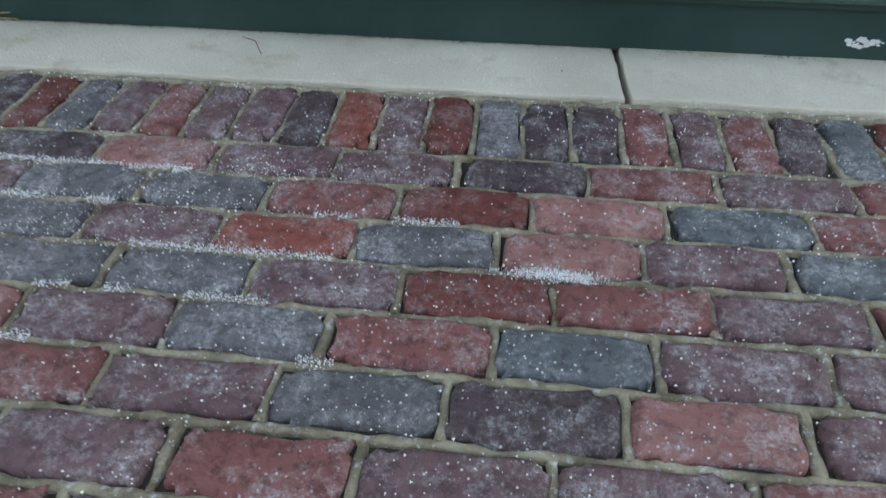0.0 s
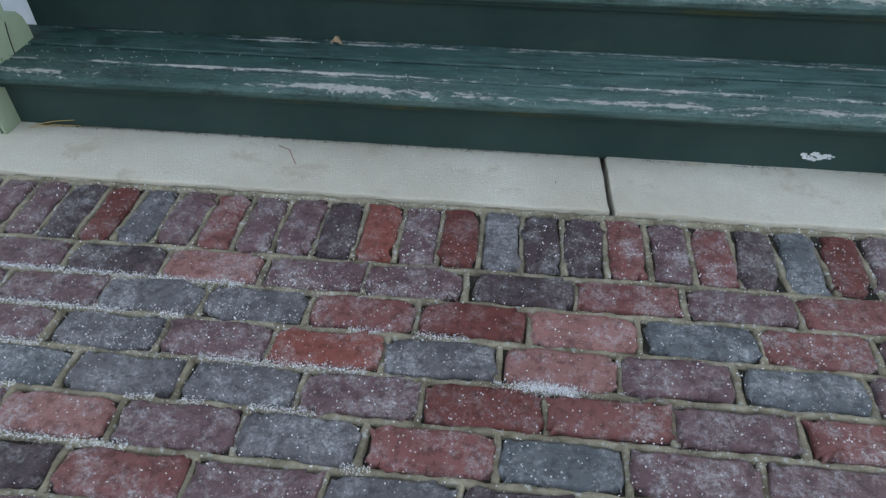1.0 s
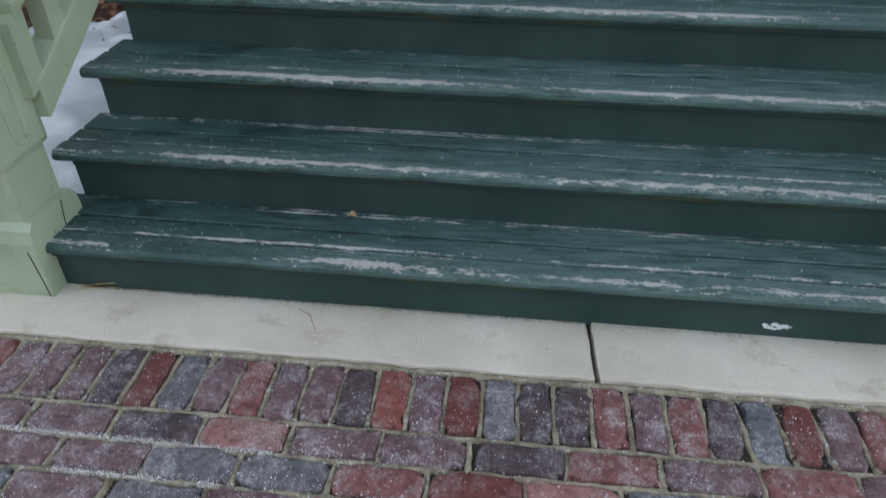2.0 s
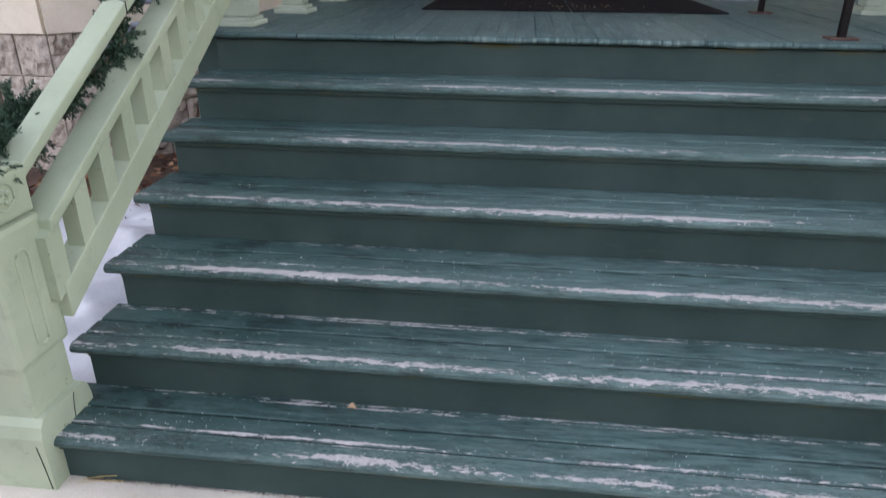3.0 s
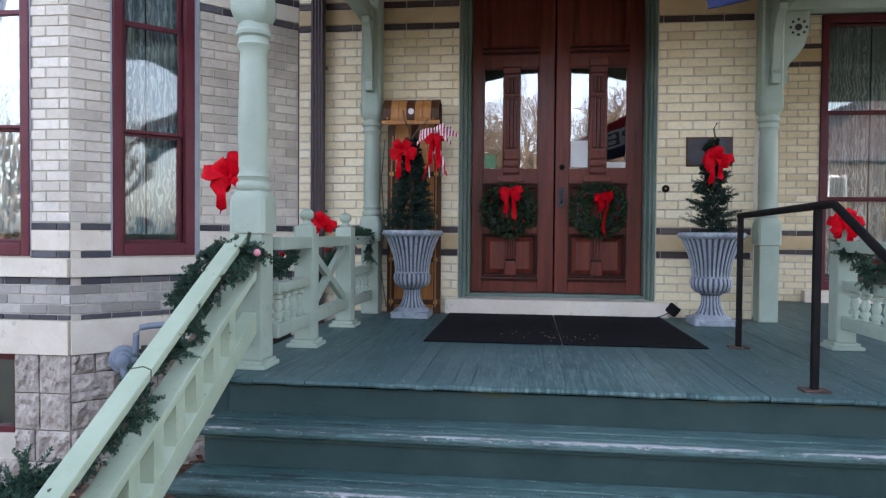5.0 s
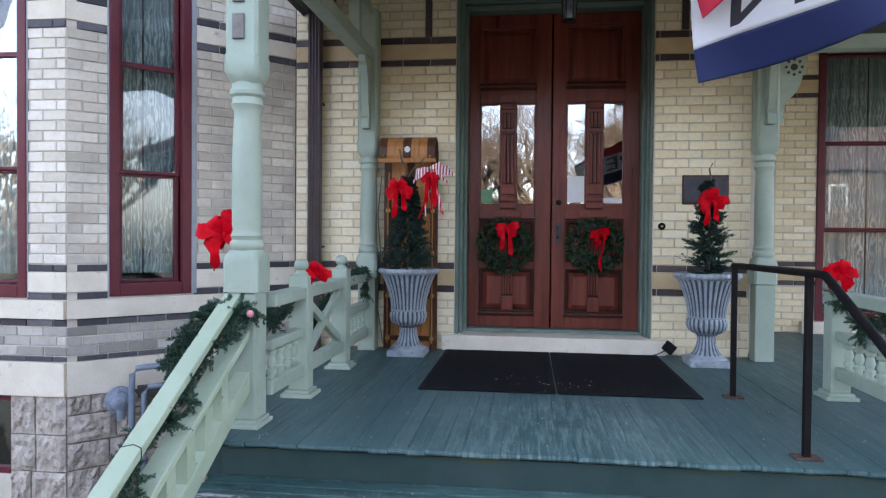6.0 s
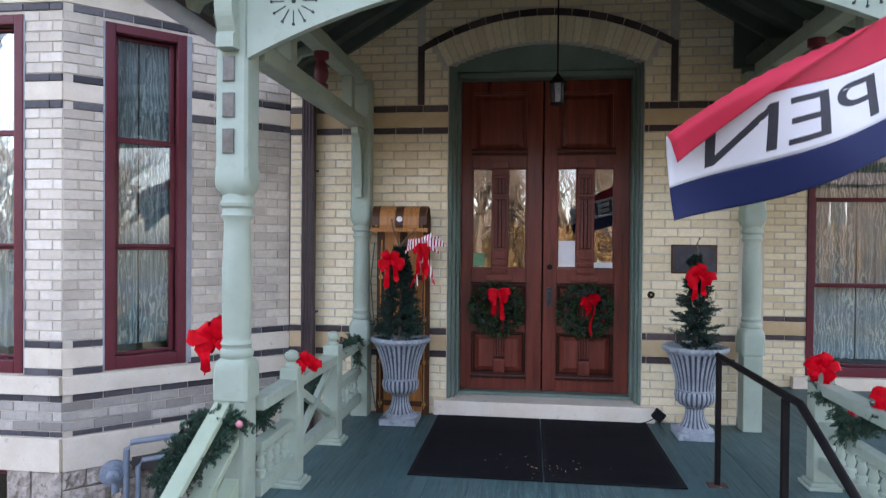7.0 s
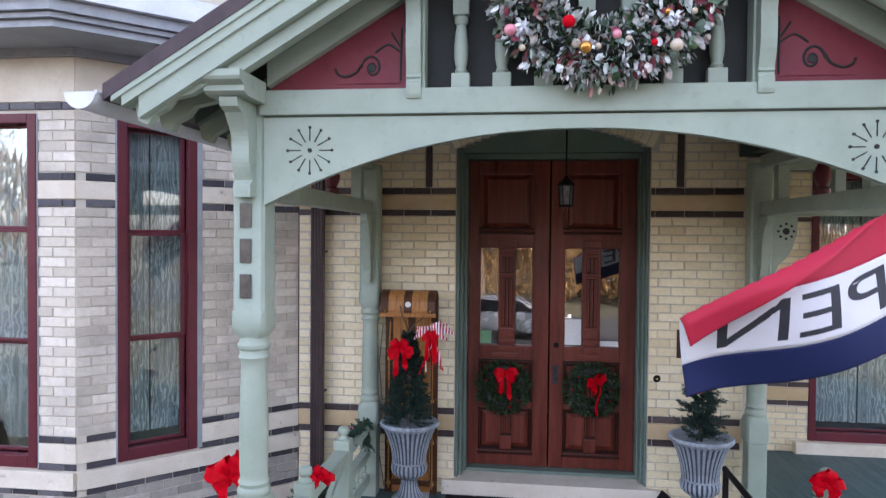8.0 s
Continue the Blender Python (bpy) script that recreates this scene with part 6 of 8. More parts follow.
def door_leaf(name, x0, x1, splits, label):
    """One leaf: stiles, rails, raised panels, two narrow panes and fluted pilasters."""
    ob = thing(name, (x0, 0.33, 0.168), label, "door", "front doors", "structure")
    z0, z1 = 0.168, 3.085

    def b(nm, a, c, d0, d1, e, f, ch=0.006, mt=DOOR, lab="", par=ob):
        bm = bmesh.new()
        box(bm, a - x0, c - x0, d0, d1, e - z0, f - z0, ch)
        return part(nm, bm, mt, par, lab)
    s0, p0, p1, s1 = splits
    b("stile", x0, s0, 0, 0.05, z0, z1)
    b("stile", s1, x1, 0, 0.05, z0, z1)
    for e, f in ((z0, 0.31), (0.72, 0.785), (1.17, 1.315), (2.265, 2.42), (2.98, z1)):
        b("rail", s0, s1, 0.001, 0.05, e, f)
    for e, f in ((0.31, 0.72), (0.785, 1.17), (2.42, 2.98)):
        # lower panels get their recess shade by colour, the top panel does not
        tone = DOOR if e > 2 else DOOR_SHADED
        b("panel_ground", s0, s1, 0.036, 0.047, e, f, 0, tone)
        bm = bmesh.new()
        u0, u1, q = s0 + 0.035 - x0, s1 - 0.035 - x0, 0.04
        e2, f2 = e + 0.035 - z0, f - 0.035 - z0
        lo = [bm.verts.new(p) for p in ((u0, 0.036, e2), (u1, 0.036, e2), (u1, 0.036, f2), (u0, 0.036, f2))]
        hi = [bm.verts.new(p) for p in ((u0 + q, 0.014, e2 + q), (u1 - q, 0.014, e2 + q), (u1 - q, 0.014, f2 - q), (u0 + q, 0.014, f2 - q))]
        for i in range(4):
            bm.faces.new((lo[i], lo[(i + 1) % 4], hi[(i + 1) % 4], hi[i]))
        bm.faces.new(hi)
        part("raised_panel", bm, DOOR, ob)
        for a, c, g, h in ((s0, s1, e, e + 0.018), (s0, s1, f - 0.018, f), (s0, s0 + 0.018, e + 0.018, f - 0.018), (s1 - 0.018, s1, e + 0.018, f - 0.018)):
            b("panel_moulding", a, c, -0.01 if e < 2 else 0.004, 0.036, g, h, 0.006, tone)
    for a, c in ((s0, p0), (p1, s1)):
        b("pane", a - 0.004, c + 0.004, 0.028, 0.034, 1.31, 2.27, 0, DOOR_GLASS).visible_shadow = False
        for g, h, i, j in ((a, c, 1.315, 1.327), (a, c, 2.253, 2.265), (a, a + 0.012, 1.327, 2.253), (c - 0.012, c, 1.327, 2.253)):
            b("glazing_bead", g, h, 0.004, 0.03, i, j, 0.003)
    b("pilaster", p0, p1, -0.022, 0.05, 1.28, 2.3, 0.006)
    mid = (p0 + p1) / 2
    # dark grounds paint the shade between the flute beads
    b("flute_ground", mid - 0.05, mid + 0.05, -0.024, -0.02, 1.51, 1.97, 0, DOOR_SHADED)
    b("flute_ground", mid - 0.05, mid + 0.05, -0.024, -0.02, 2.02, 2.17, 0, DOOR_SHADED)
    b("flute_ground", mid - 0.05, mid + 0.05, 0.006, 0.03, 0.46, 1.12, 0, DOOR_SHADED)
    for dx in (-0.034, 0, 0.034):
        b("flute_bead", mid + dx - 0.0105, mid + dx + 0.0105, -0.042, -0.023, 1.52, 1.96, 0.006, par=ob)
        b("flute_bead", mid + dx - 0.0105, mid + dx + 0.0105, -0.042, -0.023, 2.03, 2.16, 0.006, par=ob)
    for e, f, w in ((1.28, 1.33, 0.078), (1.345, 1.38, 0.072), (1.41, 1.49, 0.068), (1.98, 2.01, 0.074), (2.2, 2.24, 0.078), (2.26, 2.33, 0.084)):
        b("pilaster_block", mid - w, mid + w, -0.052, 0.02, e, f, 0.008)
    for dx in (-0.036, -0.012, 0.012, 0.036):
        b("flute_bead", mid + dx - 0.008, mid + dx + 0.008, -0.02, 0.03, 0.48, 1.1, 0.005)
    b("pilaster_block", mid - 0.055, mid + 0.055, -0.03, 0.03, 0.33, 0.46, 0.01)
    b("pilaster_block", mid - 0.13, mid + 0.13, -0.022, 0.03, 1.2, 1.25, 0.008)
    for e, f in ((0.275, 0.3), (1.175, 1.19), (2.385, 2.41), (2.43, 2.45)):
        b("ledge_moulding", s0 - 0.01, s1 + 0.01, -0.016, 0.02, e, f, 0.006, DOOR_SHADED)
    return ob


door_leaf("door_1", -0.783, -0.019, (-0.68, -0.484, -0.345, -0.165), "dark red panelled mahogany door leaf with two narrow panes")
leaf_r = door_leaf("door_2", -0.005, 0.783, (0.12, 0.305, 0.45, 0.645), "dark red panelled mahogany door leaf with lock and paper notices")
bm = bmesh.new()
box(bm, 0.03, 0.085, -0.012, 0.0, 0.8, 0.98, 0.008)
plate = part("lock_plate", bm, BRONZE, leaf_r, "dark bronze lock plate")
bm = bmesh.new()
tube(bm, [(0.058, 0, 0.94), (0.058, -0.06, 0.94), (0.058, -0.065, 0.86), (0.058, -0.01, 0.84)], 0.01, 8)
part("handle", bm, BRONZE, plate, smooth=True)
bm = bmesh.new()
lathe(bm, [(0.026, -0.001), (0.026, 0.006), (0.014, 0.01), (0.012, 0.012)], seg=18)
part("keyhole_plate", bm, IRON, leaf_r, "round iron deadbolt", at=(0.06, 0, 1.17), smooth=True).rotation_euler = (radians(90), 0, 0)
# notices behind the panes
for x0, x1, z0, z1, mt, lab in ((0.135, 0.29, 1.34, 1.585, PAPER, "white paper notice taped inside the door pane"), (0.46, 0.64, 1.335, 1.385, PAPER, "narrow white card inside the door pane"),
                                (-0.67, -0.56, 1.335, 1.46, GREEN_CARD, "small green card inside the door pane")):
    bm = bmesh.new()
    box(bm, x0, x1, 0.352, 0.353, z0, z1)
    single("notice", bm, mt, (0, 0, 0), lab, "notice", "door notices")

# wall fittings
plaque = thing("wall_plaque", (1.283, 0, 1.308), "dark bronze plaque with a brown border on the wall", "plaque")
bm = bmesh.new()
box(bm, -0.193, 0.193, -0.016, 0, 0, 0.252, 0.006)
part("border", bm, SLED_DARK, plaque)
bm = bmesh.new()
box(bm, -0.178, 0.178, -0.021, -0.014, 0.015, 0.237, 0.003)
part("plate", bm, BRONZE, plaque)
bell = thing("doorbell", (0.925, 0, 1.118), "round dark bronze doorbell with a brass button", "doorbell")
bm = bmesh.new()
lathe(bm, [(0.03, -0.002), (0.032, 0.006), (0.026, 0.014), (0.012, 0.016)], seg=20)
part("rose", bm, IRON, bell, smooth=True).rotation_euler = (radians(90), 0, 0)
bm = bmesh.new()
lathe(bm, [(0.01, 0.012), (0.01, 0.02), (0.006, 0.023)], seg=14)
part("button", bm, BRASS, bell, smooth=True).rotation_euler = (radians(90), 0, 0)
plug = thing("outdoor_socket", (0.99, -0.06, 0.0), "black outdoor plug adapter with a cord by the sill", "plug")
bm = bmesh.new()
box(bm, -0.05, 0.05, -0.03, 0.03, 0.03, 0.12, 0.012)
bmesh.ops.rotate(bm, verts=bm.verts, matrix=Matrix.Rotation(radians(38), 3, "Y"), cent=(0, 0, 0.075))
part("adapter", bm, MAT, plug)
bm = bmesh.new()
tube(bm, [(-0.03, 0, 0.05), (-0.09, -0.01, 0.02), (-0.16, -0.03, 0.006)], 0.004, 6)
part("cord", bm, MAT, plug, smooth=True)

# doormats
for x0, x1 in ((-0.935, -0.032), (-0.022, 0.885)):
    mat = thing("doormat", (x0, -1.66, 0.001), "black ribbed rubber doormat strewn with leaf crumbs", "doormat", "doormats")
    w, d, e = x1 - x0, 1.585, 0.035
    bm = bmesh.new()
    ribs = int((w - 2 * e) / 0.014)
    line = [(e, 0.0)]
    for k in range(ribs):
        a = e + 0.014 * k
        line += [(a, 0.006), (a + 0.003, 0.006), (a + 0.004, 0.0085), (a + 0.01, 0.0085), (a + 0.011, 0.006)]
    prism(bm, line + [(w - e, 0.006), (w - e, 0.0)], "y", e, d - e)
    part("ribbed_field", bm, MAT, mat)
    bm = bmesh.new()
    for p, q, u, v in ((0, w, 0, e), (0, w, d - e, d), (0, e, e, d - e), (w - e, w, e, d - e)):
        box(bm, p, q, u, v, 0, 0.009, 0.002)
    part("border", bm, MAT, mat)
vs, fs = [], []
for i in range(34):
    x, y = rnd.gauss(0.02, 0.25), -1.35 + rnd.gauss(0, 0.14)
    a, s, k = rnd.uniform(0, 6.3), 0.003 + 0.013 * rnd.random() ** 2, len(vs)
    if abs(x) > 0.85 or not -1.64 < y < -0.2:
        continue
    vs += [(x - s * math.cos(a), y - s * math.sin(a), 0.012), (x + 0.3 * s, y + 0.4 * s, 0.016), (x + s * math.cos(a), y + s * math.sin(a), 0.013), (x - 0.2 * s, y - 0.3 * s, 0.011)]
    fs += [(k, k + 1, k + 3), (k + 1, k + 2, k + 3)]
tagged(raw("leaf_crumbs", vs, fs, TAN, kind="stuff", label="pale leaf crumbs scattered on the doormats"), category="leaves")

# hanging lantern
lantern = thing("porch_lantern", (0.06, -1.0, 2.6), "dark hanging porch lantern with glass sides", "lantern")
bm = bmesh.new()
tube(bm, [(0, 0, 0.2), (0, 0, roof_z(0.06) - 2.6 - 0.08)], 0.006, 8)
part("hanging_rod", bm, IRON, lantern)
bm = bmesh.new()
lathe(bm, [(0.012, 0.225), (0.03, 0.2), (0.062, 0.165), (0.066, 0.155), (0.05, 0.15)], seg=6)
part("hood", bm, IRON, lantern)
bm = bmesh.new()
lathe(bm, [(0.05, -0.005), (0.055, 0), (0.05, 0.012), (0.02, 0.014)], seg=6)
part("base", bm, IRON, lantern)
for k in range(6):
    a = math.tau * k / 6
    bm = bmesh.new()
    tube(bm, [(0.046 * math.cos(a), 0.046 * math.sin(a), 0.01), (0.056 * math.cos(a), 0.056 * math.sin(a), 0.156)], 0.004, 6)
    part("bar", bm, IRON, lantern)
bm = bmesh.new()
lathe(bm, [(0.043, 0.012), (0.052, 0.155)], seg=6)
part("glass", bm, plain("smoky_lantern_glass", (0.05, 0.06, 0.075), (0.12, 0.14, 0.17), 30, 0.15), lantern)


# ---------------------------------------------------------------- urns with topiary, sled, wreaths, garlands, bows
def urn(x, y, group="stone urns"):
    ob = thing("urn", (x, y, 0), "blue-grey fluted cast stone urn beside the door", "urn", group)
    bm = bmesh.new()
    box(bm, -0.158, 0.158, -0.158, 0.158, 0, 0.055, 0.008)
    part("base_block", bm, URN, ob)
    bm = bmesh.new()
    prof = [(0.15, 0.055), (0.145, 0.07), (0.12, 0.085), (0.1, 0.11), (0.082, 0.15), (0.072, 0.2), (0.074, 0.235), (0.095, 0.25)]
    lathe(bm, prof, seg=126, flutes=18, depth=0.13, lo=0.085, hi=0.236)
    part("stem", bm, [URN, URN_FLUTE_DARK], ob, smooth=True)
    bm = bmesh.new()
    prof = [(0.07, 0.245), (0.12, 0.262), (0.15, 0.29), (0.162, 0.33), (0.158, 0.362), (0.146, 0.376), (0.152, 0.39)]
    lathe(bm, prof, seg=168, flutes=24, depth=0.14, lo=0.255, hi=0.37)
    part("lower_bowl", bm, [URN, URN_FLUTE_DARK], ob, smooth=True)
    bm = bmesh.new()
    prof = [(0.148, 0.385)] + [(0.148 + 0.085 * t ** 1.7, 0.39 + 0.3 * t) for t in (q / 12 for q in range(13))]
    lathe(bm, prof, seg=210, flutes=30, depth=0.13, lo=0.389, hi=0.68)
    part("bowl", bm, [URN, URN_FLUTE_DARK], ob, smooth=True)
    bm = bmesh.new()
    prof = [(0.225, 0.688), (0.25, 0.698), (0.262, 0.712), (0.262, 0.728), (0.25, 0.74), (0.225, 0.738), (0.2, 0.69), (0.02, 0.685)]
    lathe(bm, prof, seg=180, flutes=36, depth=0.07, lo=0.695, hi=0.735)
    part("rim", bm, [URN, URN], ob, smooth=True)
    return ob


urn(-1.235, -0.33)
urn(1.213, -0.4)


class Sprigs:
    """Gathers thin leaves and needles for one mesh."""

    def __init__(self):
        self.v, self.f = [], []

    def needle(self, p, d, length, width):
        k = len(self.v)
        d = d.normalized()
        s = d.cross(Vector((rnd.uniform(-1, 1), rnd.uniform(-1, 1), rnd.uniform(-1, 1))))
        s = s.normalized() * width
        tip, midp = p + d * length, p + d * length * 0.45
        self.v += [p, midp + s, tip, midp - s]
        self.f += [(k, k + 1, k + 2, k + 3)]

    def leaf(self, p, d, length, width):
        k = len(self.v)
        d = d.normalized()
        s = d.cross(Vector((rnd.uniform(-1, 1), rnd.uniform(-1, 1), rnd.uniform(-1, 1)))).normalized()
        up = d.cross(s).normalized() * width * 0.35
        self.v += [p, p + d * length * 0.35 + s * width, p + d * length * 0.75 + s * width * 0.8, p + d * length, p + d * length * 0.75 - s * width * 0.8, p + d * length * 0.35 - s * width, p + d * length * 0.5 - up]
        self.f += [(k, k + 1, k + 6), (k + 1, k + 2, k + 6), (k + 2, k + 3, k + 6), (k + 3, k + 4, k + 6), (k + 4, k + 5, k + 6), (k + 5, k, k + 6)]

    def twig(self, p, d, length, needles, nl, nw):
        """A bending shoot set with needles all round, brushed towards its tip."""
        d = d.normalized()
        bend = Vector((rnd.uniform(-1, 1), rnd.uniform(-1, 1), rnd.uniform(-1, 0.4))) * 0.35
        for i in range(needles):
            t = (i + rnd.random()) / needles
            c = p + d * length * t + bend * length * t * t * 0.5
            side = Vector((rnd.gauss(0, 1), rnd.gauss(0, 1), rnd.gauss(0, 1)))
            self.needle(c, side.normalized() * 0.8 + (d + bend * t) * 0.9, nl * (1.0 - 0.35 * t) * rnd.uniform(0.75, 1.15), nw)

    def shoot(self, p, d, length):
        """A fir tip: flat needles set close round a bending stalk, shorter to the end."""
        d = d.normalized()
        bend = Vector((rnd.uniform(-1, 1), rnd.uniform(-1, 1), rnd.uniform(-1, 0.3))) * 0.4
        count = max(26, int(length * 1100))
        for i in range(count):
            t = (i + rnd.random()) / count
            c = p + d * length * t + bend * length * t * t * 0.5
            side = d.cross(rand_dir()).normalized()
            self.needle(c, side * 0.85 + (d + bend * t) * 0.65, 0.026 * (1.0 - 0.45 * t) * rnd.uniform(0.8, 1.15), 0.0021)

    def make(self, name, material, parent, label=""):
        return raw(name, self.v, self.f, material, parent, label=label)


def rand_dir():
    while True:
        d = Vector((rnd.uniform(-1, 1), rnd.uniform(-1, 1), rnd.uniform(-1, 1)))
        if 0.05 < d.length < 1:
            return d.normalized()


def topiary(x, y, z, height, r, label, spiral=False):
    ob = thing("topiary", (x, y, z), label, "topiary", "potted topiaries")
    bm = bmesh.new()
    tube(bm, [(0, 0, -0.05), (0.01, 0, height * 0.5), (0, 0, height * 0.95)], 0.012, 8)
    if spiral:
        tube(bm, [(0, 0, height * 0.93), (0.012, 0, height * 1.02), (0.0, 0, height * 1.1), (0.024, 0, height * 1.16)], 0.007, 7)
    else:
        tube(bm, eased([(0, 0, height * 0.95), (-0.02, -0.03, height * 1.08), (-0.05, -0.05, height * 1.17), (-0.065, -0.05, height * 1.27)], 3), 0.007, 6)
        tube(bm, eased([(0, 0, height * 0.98), (0.06, -0.03, height * 1.08), (0.11, -0.05, height * 1.12), (0.15, -0.05, height * 1.18)], 3), 0.006, 6)
    part("stem", bm, BARK, ob)
    sp = Sprigs()
    count = 460 if spiral else 620
    for i in range(count):
        t = i / count
        h = height * (0.02 + 0.95 * t)
        rad = r * (1 - 0.8 * t) * rnd.uniform(0.85, 1.12)
        a = rnd.uniform(0, math.tau)
        if spiral:
            turn = h / height * 5 * math.tau
            rad *= 0.72 + 0.4 * math.cos(a - turn)
        d = Vector((math.cos(a), math.sin(a), rnd.uniform(0.05, 0.5)))
        sp.twig(Vector((0, 0, h)) + d * rad * 0.3, d, rad * 0.72, 40, 0.036, 0.0034)
    sp.make("needles", TOPIARY, ob)
    return ob


topiary(-1.25, -0.33, 0.69, 0.84, 0.235, "dark green cone topiary with a red bow in the urn")
topiary(1.215, -0.4, 0.69, 0.8, 0.225, "sparse dark green spiral topiary with a red bow in the urn", True)


def ribbon(bm, pts, widths, side, thick=0.0015):
    """A strip along points, its width along side, given a little thickness."""
    rows = []
    for i, (p, w) in enumerate(zip(pts, widths)):
        d = (pts[min(i + 1, len(pts) - 1)] - pts[max(i - 1, 0)]).normalized()
        s = side[i] if isinstance(side, list) else side
        nrm = d.cross(s).normalized() * thick
        rows.append([bm.verts.new(p - s * w + nrm), bm.verts.new(p + s * w + nrm), bm.verts.new(p + s * w - nrm), bm.verts.new(p - s * w - nrm)])
    for a, b in zip(rows, rows[1:]):
        for i in range(4):
            bm.faces.new((a[i], a[(i + 1) % 4], b[(i + 1) % 4], b[i]))
    bm.faces.new(rows[0])
    bm.faces.new(list(reversed(rows[-1])))


def bow(at, size, label, turn=0.0, tails=(1.2, 1.0), lift=0.25, group="red bows", material=None, loops=2):
    """A tied bow that faces -y: puffed loops, a knot, two hanging tails."""
    material = material or RED
    ob = thing("ribbon_bow", at, label, "bow", group)
    ob.rotation_euler = (0, 0, radians(turn))
    own = random.Random(round(1000 * (at[0] + 3 * at[1] + 7 * at[2])))
    for k, (deg, L) in enumerate(((12, 1.0), (168, 1.0), (-28, 0.78), (212, 0.8), (62, 0.82), (120, 0.8))[:2 + 2 * loops]):
        bm = bmesh.new()
        ang = radians(deg + own.uniform(-12, 12) + 30 * (lift - 0.25))
        way, across = Vector((math.cos(ang), 0, math.sin(ang))), Vector((-math.sin(ang), own.uniform(-0.25, 0.25), math.cos(ang))).normalized()
        L *= size * own.uniform(0.85, 1.1)
        pts, wid, side = [], [], []
        for i in range(19):
            a = math.pi * (2 * i / 18 - 1)
            out = 0.5 * (1 + math.cos(a))
            puff = (0.36 if k < 4 else 0.55) * L * math.sin(a) * (0.45 + 0.55 * out)
            droop = -0.18 * L * out * out if k < 4 else 0.0
            pts.append(way * L * out + Vector((0, -0.02 - 0.12 * L * out - puff, droop + 0.03 * L * math.sin(3 * a + k))))
            wid.append(size * (0.08 + 0.22 * math.sin(math.pi * min(1, 0.12 + 0.62 * out)) ** 1.2) * (1 + 0.1 * math.sin(5 * a + k)))
            side.append((across + Vector((0, 0.35 * math.sin(2 * a + k), 0))).normalized())
        ribbon(bm, pts, wid, side)
        part("loop", bm, material, ob, smooth=True)
    bm = bmesh.new()
    lathe(bm, [(0.03, -0.16), (0.1, -0.12), (0.13, 0.0), (0.1, 0.12), (0.03, 0.16)], seg=12)
    bmesh.ops.scale(bm, verts=bm.verts, vec=(size, size, size))
    part("knot", bm, material, ob, at=(0, -0.03, 0), smooth=True)
    for s, ln in zip((-1, 1), tails):
        if not ln:
            continue
        bm = bmesh.new()
        pts, wid = [], []
        for i in range(14):
            t = i / 13
            pts.append(Vector((s * size * (0.1 + 0.34 * t + 0.05 * math.sin(6 * t)), -0.035 - 0.03 * math.sin(5 * t + s), -size * ln * t)))
            wid.append(size * (0.07 + 0.13 * t ** 0.6) * (1.0 if t < 0.9 else 0.12))
        ribbon(bm, pts, wid, Vector((1, 0.1, 0.18 * s)).normalized())
        part("tail", bm, material, ob, smooth=True)
    return ob


bow((-1.29, -0.49, 1.4), 0.125, "red velvet bow with long tails on the topiary", 8, (2.0, 1.5), 0.35)
bow((1.2, -0.53, 1.31), 0.12, "red velvet bow with long tails on the spiral topiary", -5, (1.7, 1.4), 0.4)
bow((-1.86, -2.55, 1.02), 0.15, "large red bow tied behind the porch post", 8, (1.35, 0), 0.3)
bow((-1.575, -1.86, 0.775), 0.09, "small red bow on the railing post", 25, (0.7, 0.5))
bow((1.71, -1.56, 0.8), 0.115, "shiny red bow on the side railing", -20, (0.9, 1.5))
bow((1.82, -2.2, 0.76), 0.12, "shiny red bow on the side railing garland", -10, (1.0, 1.4), loops=1)

# a clip of striped ribbon for the sled
def striped():
    n = Nodes("red_white_striped_ribbon")
    w = n.node("ShaderNodeTexWave", Vector=n.pos((1, 1, 1)), Scale=13.0, Distortion=0.6)
    col = n.mix(n.ramp(w.outputs["Fac"], 0.5, 0.62), (0.78, 0.74, 0.74), (0.5, 0.015, 0.04))
    return n.done(col, 0.5)


STRIPED = striped()
sled = thing("toboggan", (-1.265, -0.03, 0), "varnished wooden toboggan standing upright against the wall", "toboggan")
xs0, ws = -0.245, 0.49 / 7
for k in range(7):
    bm = bmesh.new()
    x = xs0 + ws * k
    pts = [(-0.03, 0.0), (-0.03, 1.755)] + [(-0.15 + 0.12 * math.cos(a), 1.755 + 0.125 * math.sin(a)) for a in (math.pi * q / 12 for q in range(1, 13))]
    pts += [(-0.276, 1.71), (-0.27, 1.665)]
    t = 0.014
    off = []
    for i, p in enumerate(pts):
        q0, q1 = pts[max(0, i - 1)], pts[min(len(pts) - 1, i + 1)]
        dy, dz = q1[0] - q0[0], q1[1] - q0[1]
        ln = math.hypot(dy, dz)
        off.append((p[0] - t * dz / ln, p[1] + t * dy / ln))
    prism(bm, pts + off[::-1], "x", x + 0.0015, x + ws - 0.0015)
    part("slat", bm, SLED_DARK if k in (0, 3, 6) else SLED, sled)
for z in (0.08, 0.46, 0.84, 1.22):
    bm = bmesh.new()
    box(bm, -0.24, 0.24, -0.075, -0.045, z, z + 0.045, 0.006)
    part("crossbar", bm, SLED_DARK, sled)
    for x in (-0.2, 0.2):
        bm = bmesh.new()
        lathe(bm, [(0.02, 0), (0.02, 0.012)], seg=12)
        part("brass_ferrule", bm, BRASS, sled, at=(x, -0.075, z + 0.022)).rotation_euler = (radians(90), 0, 0)
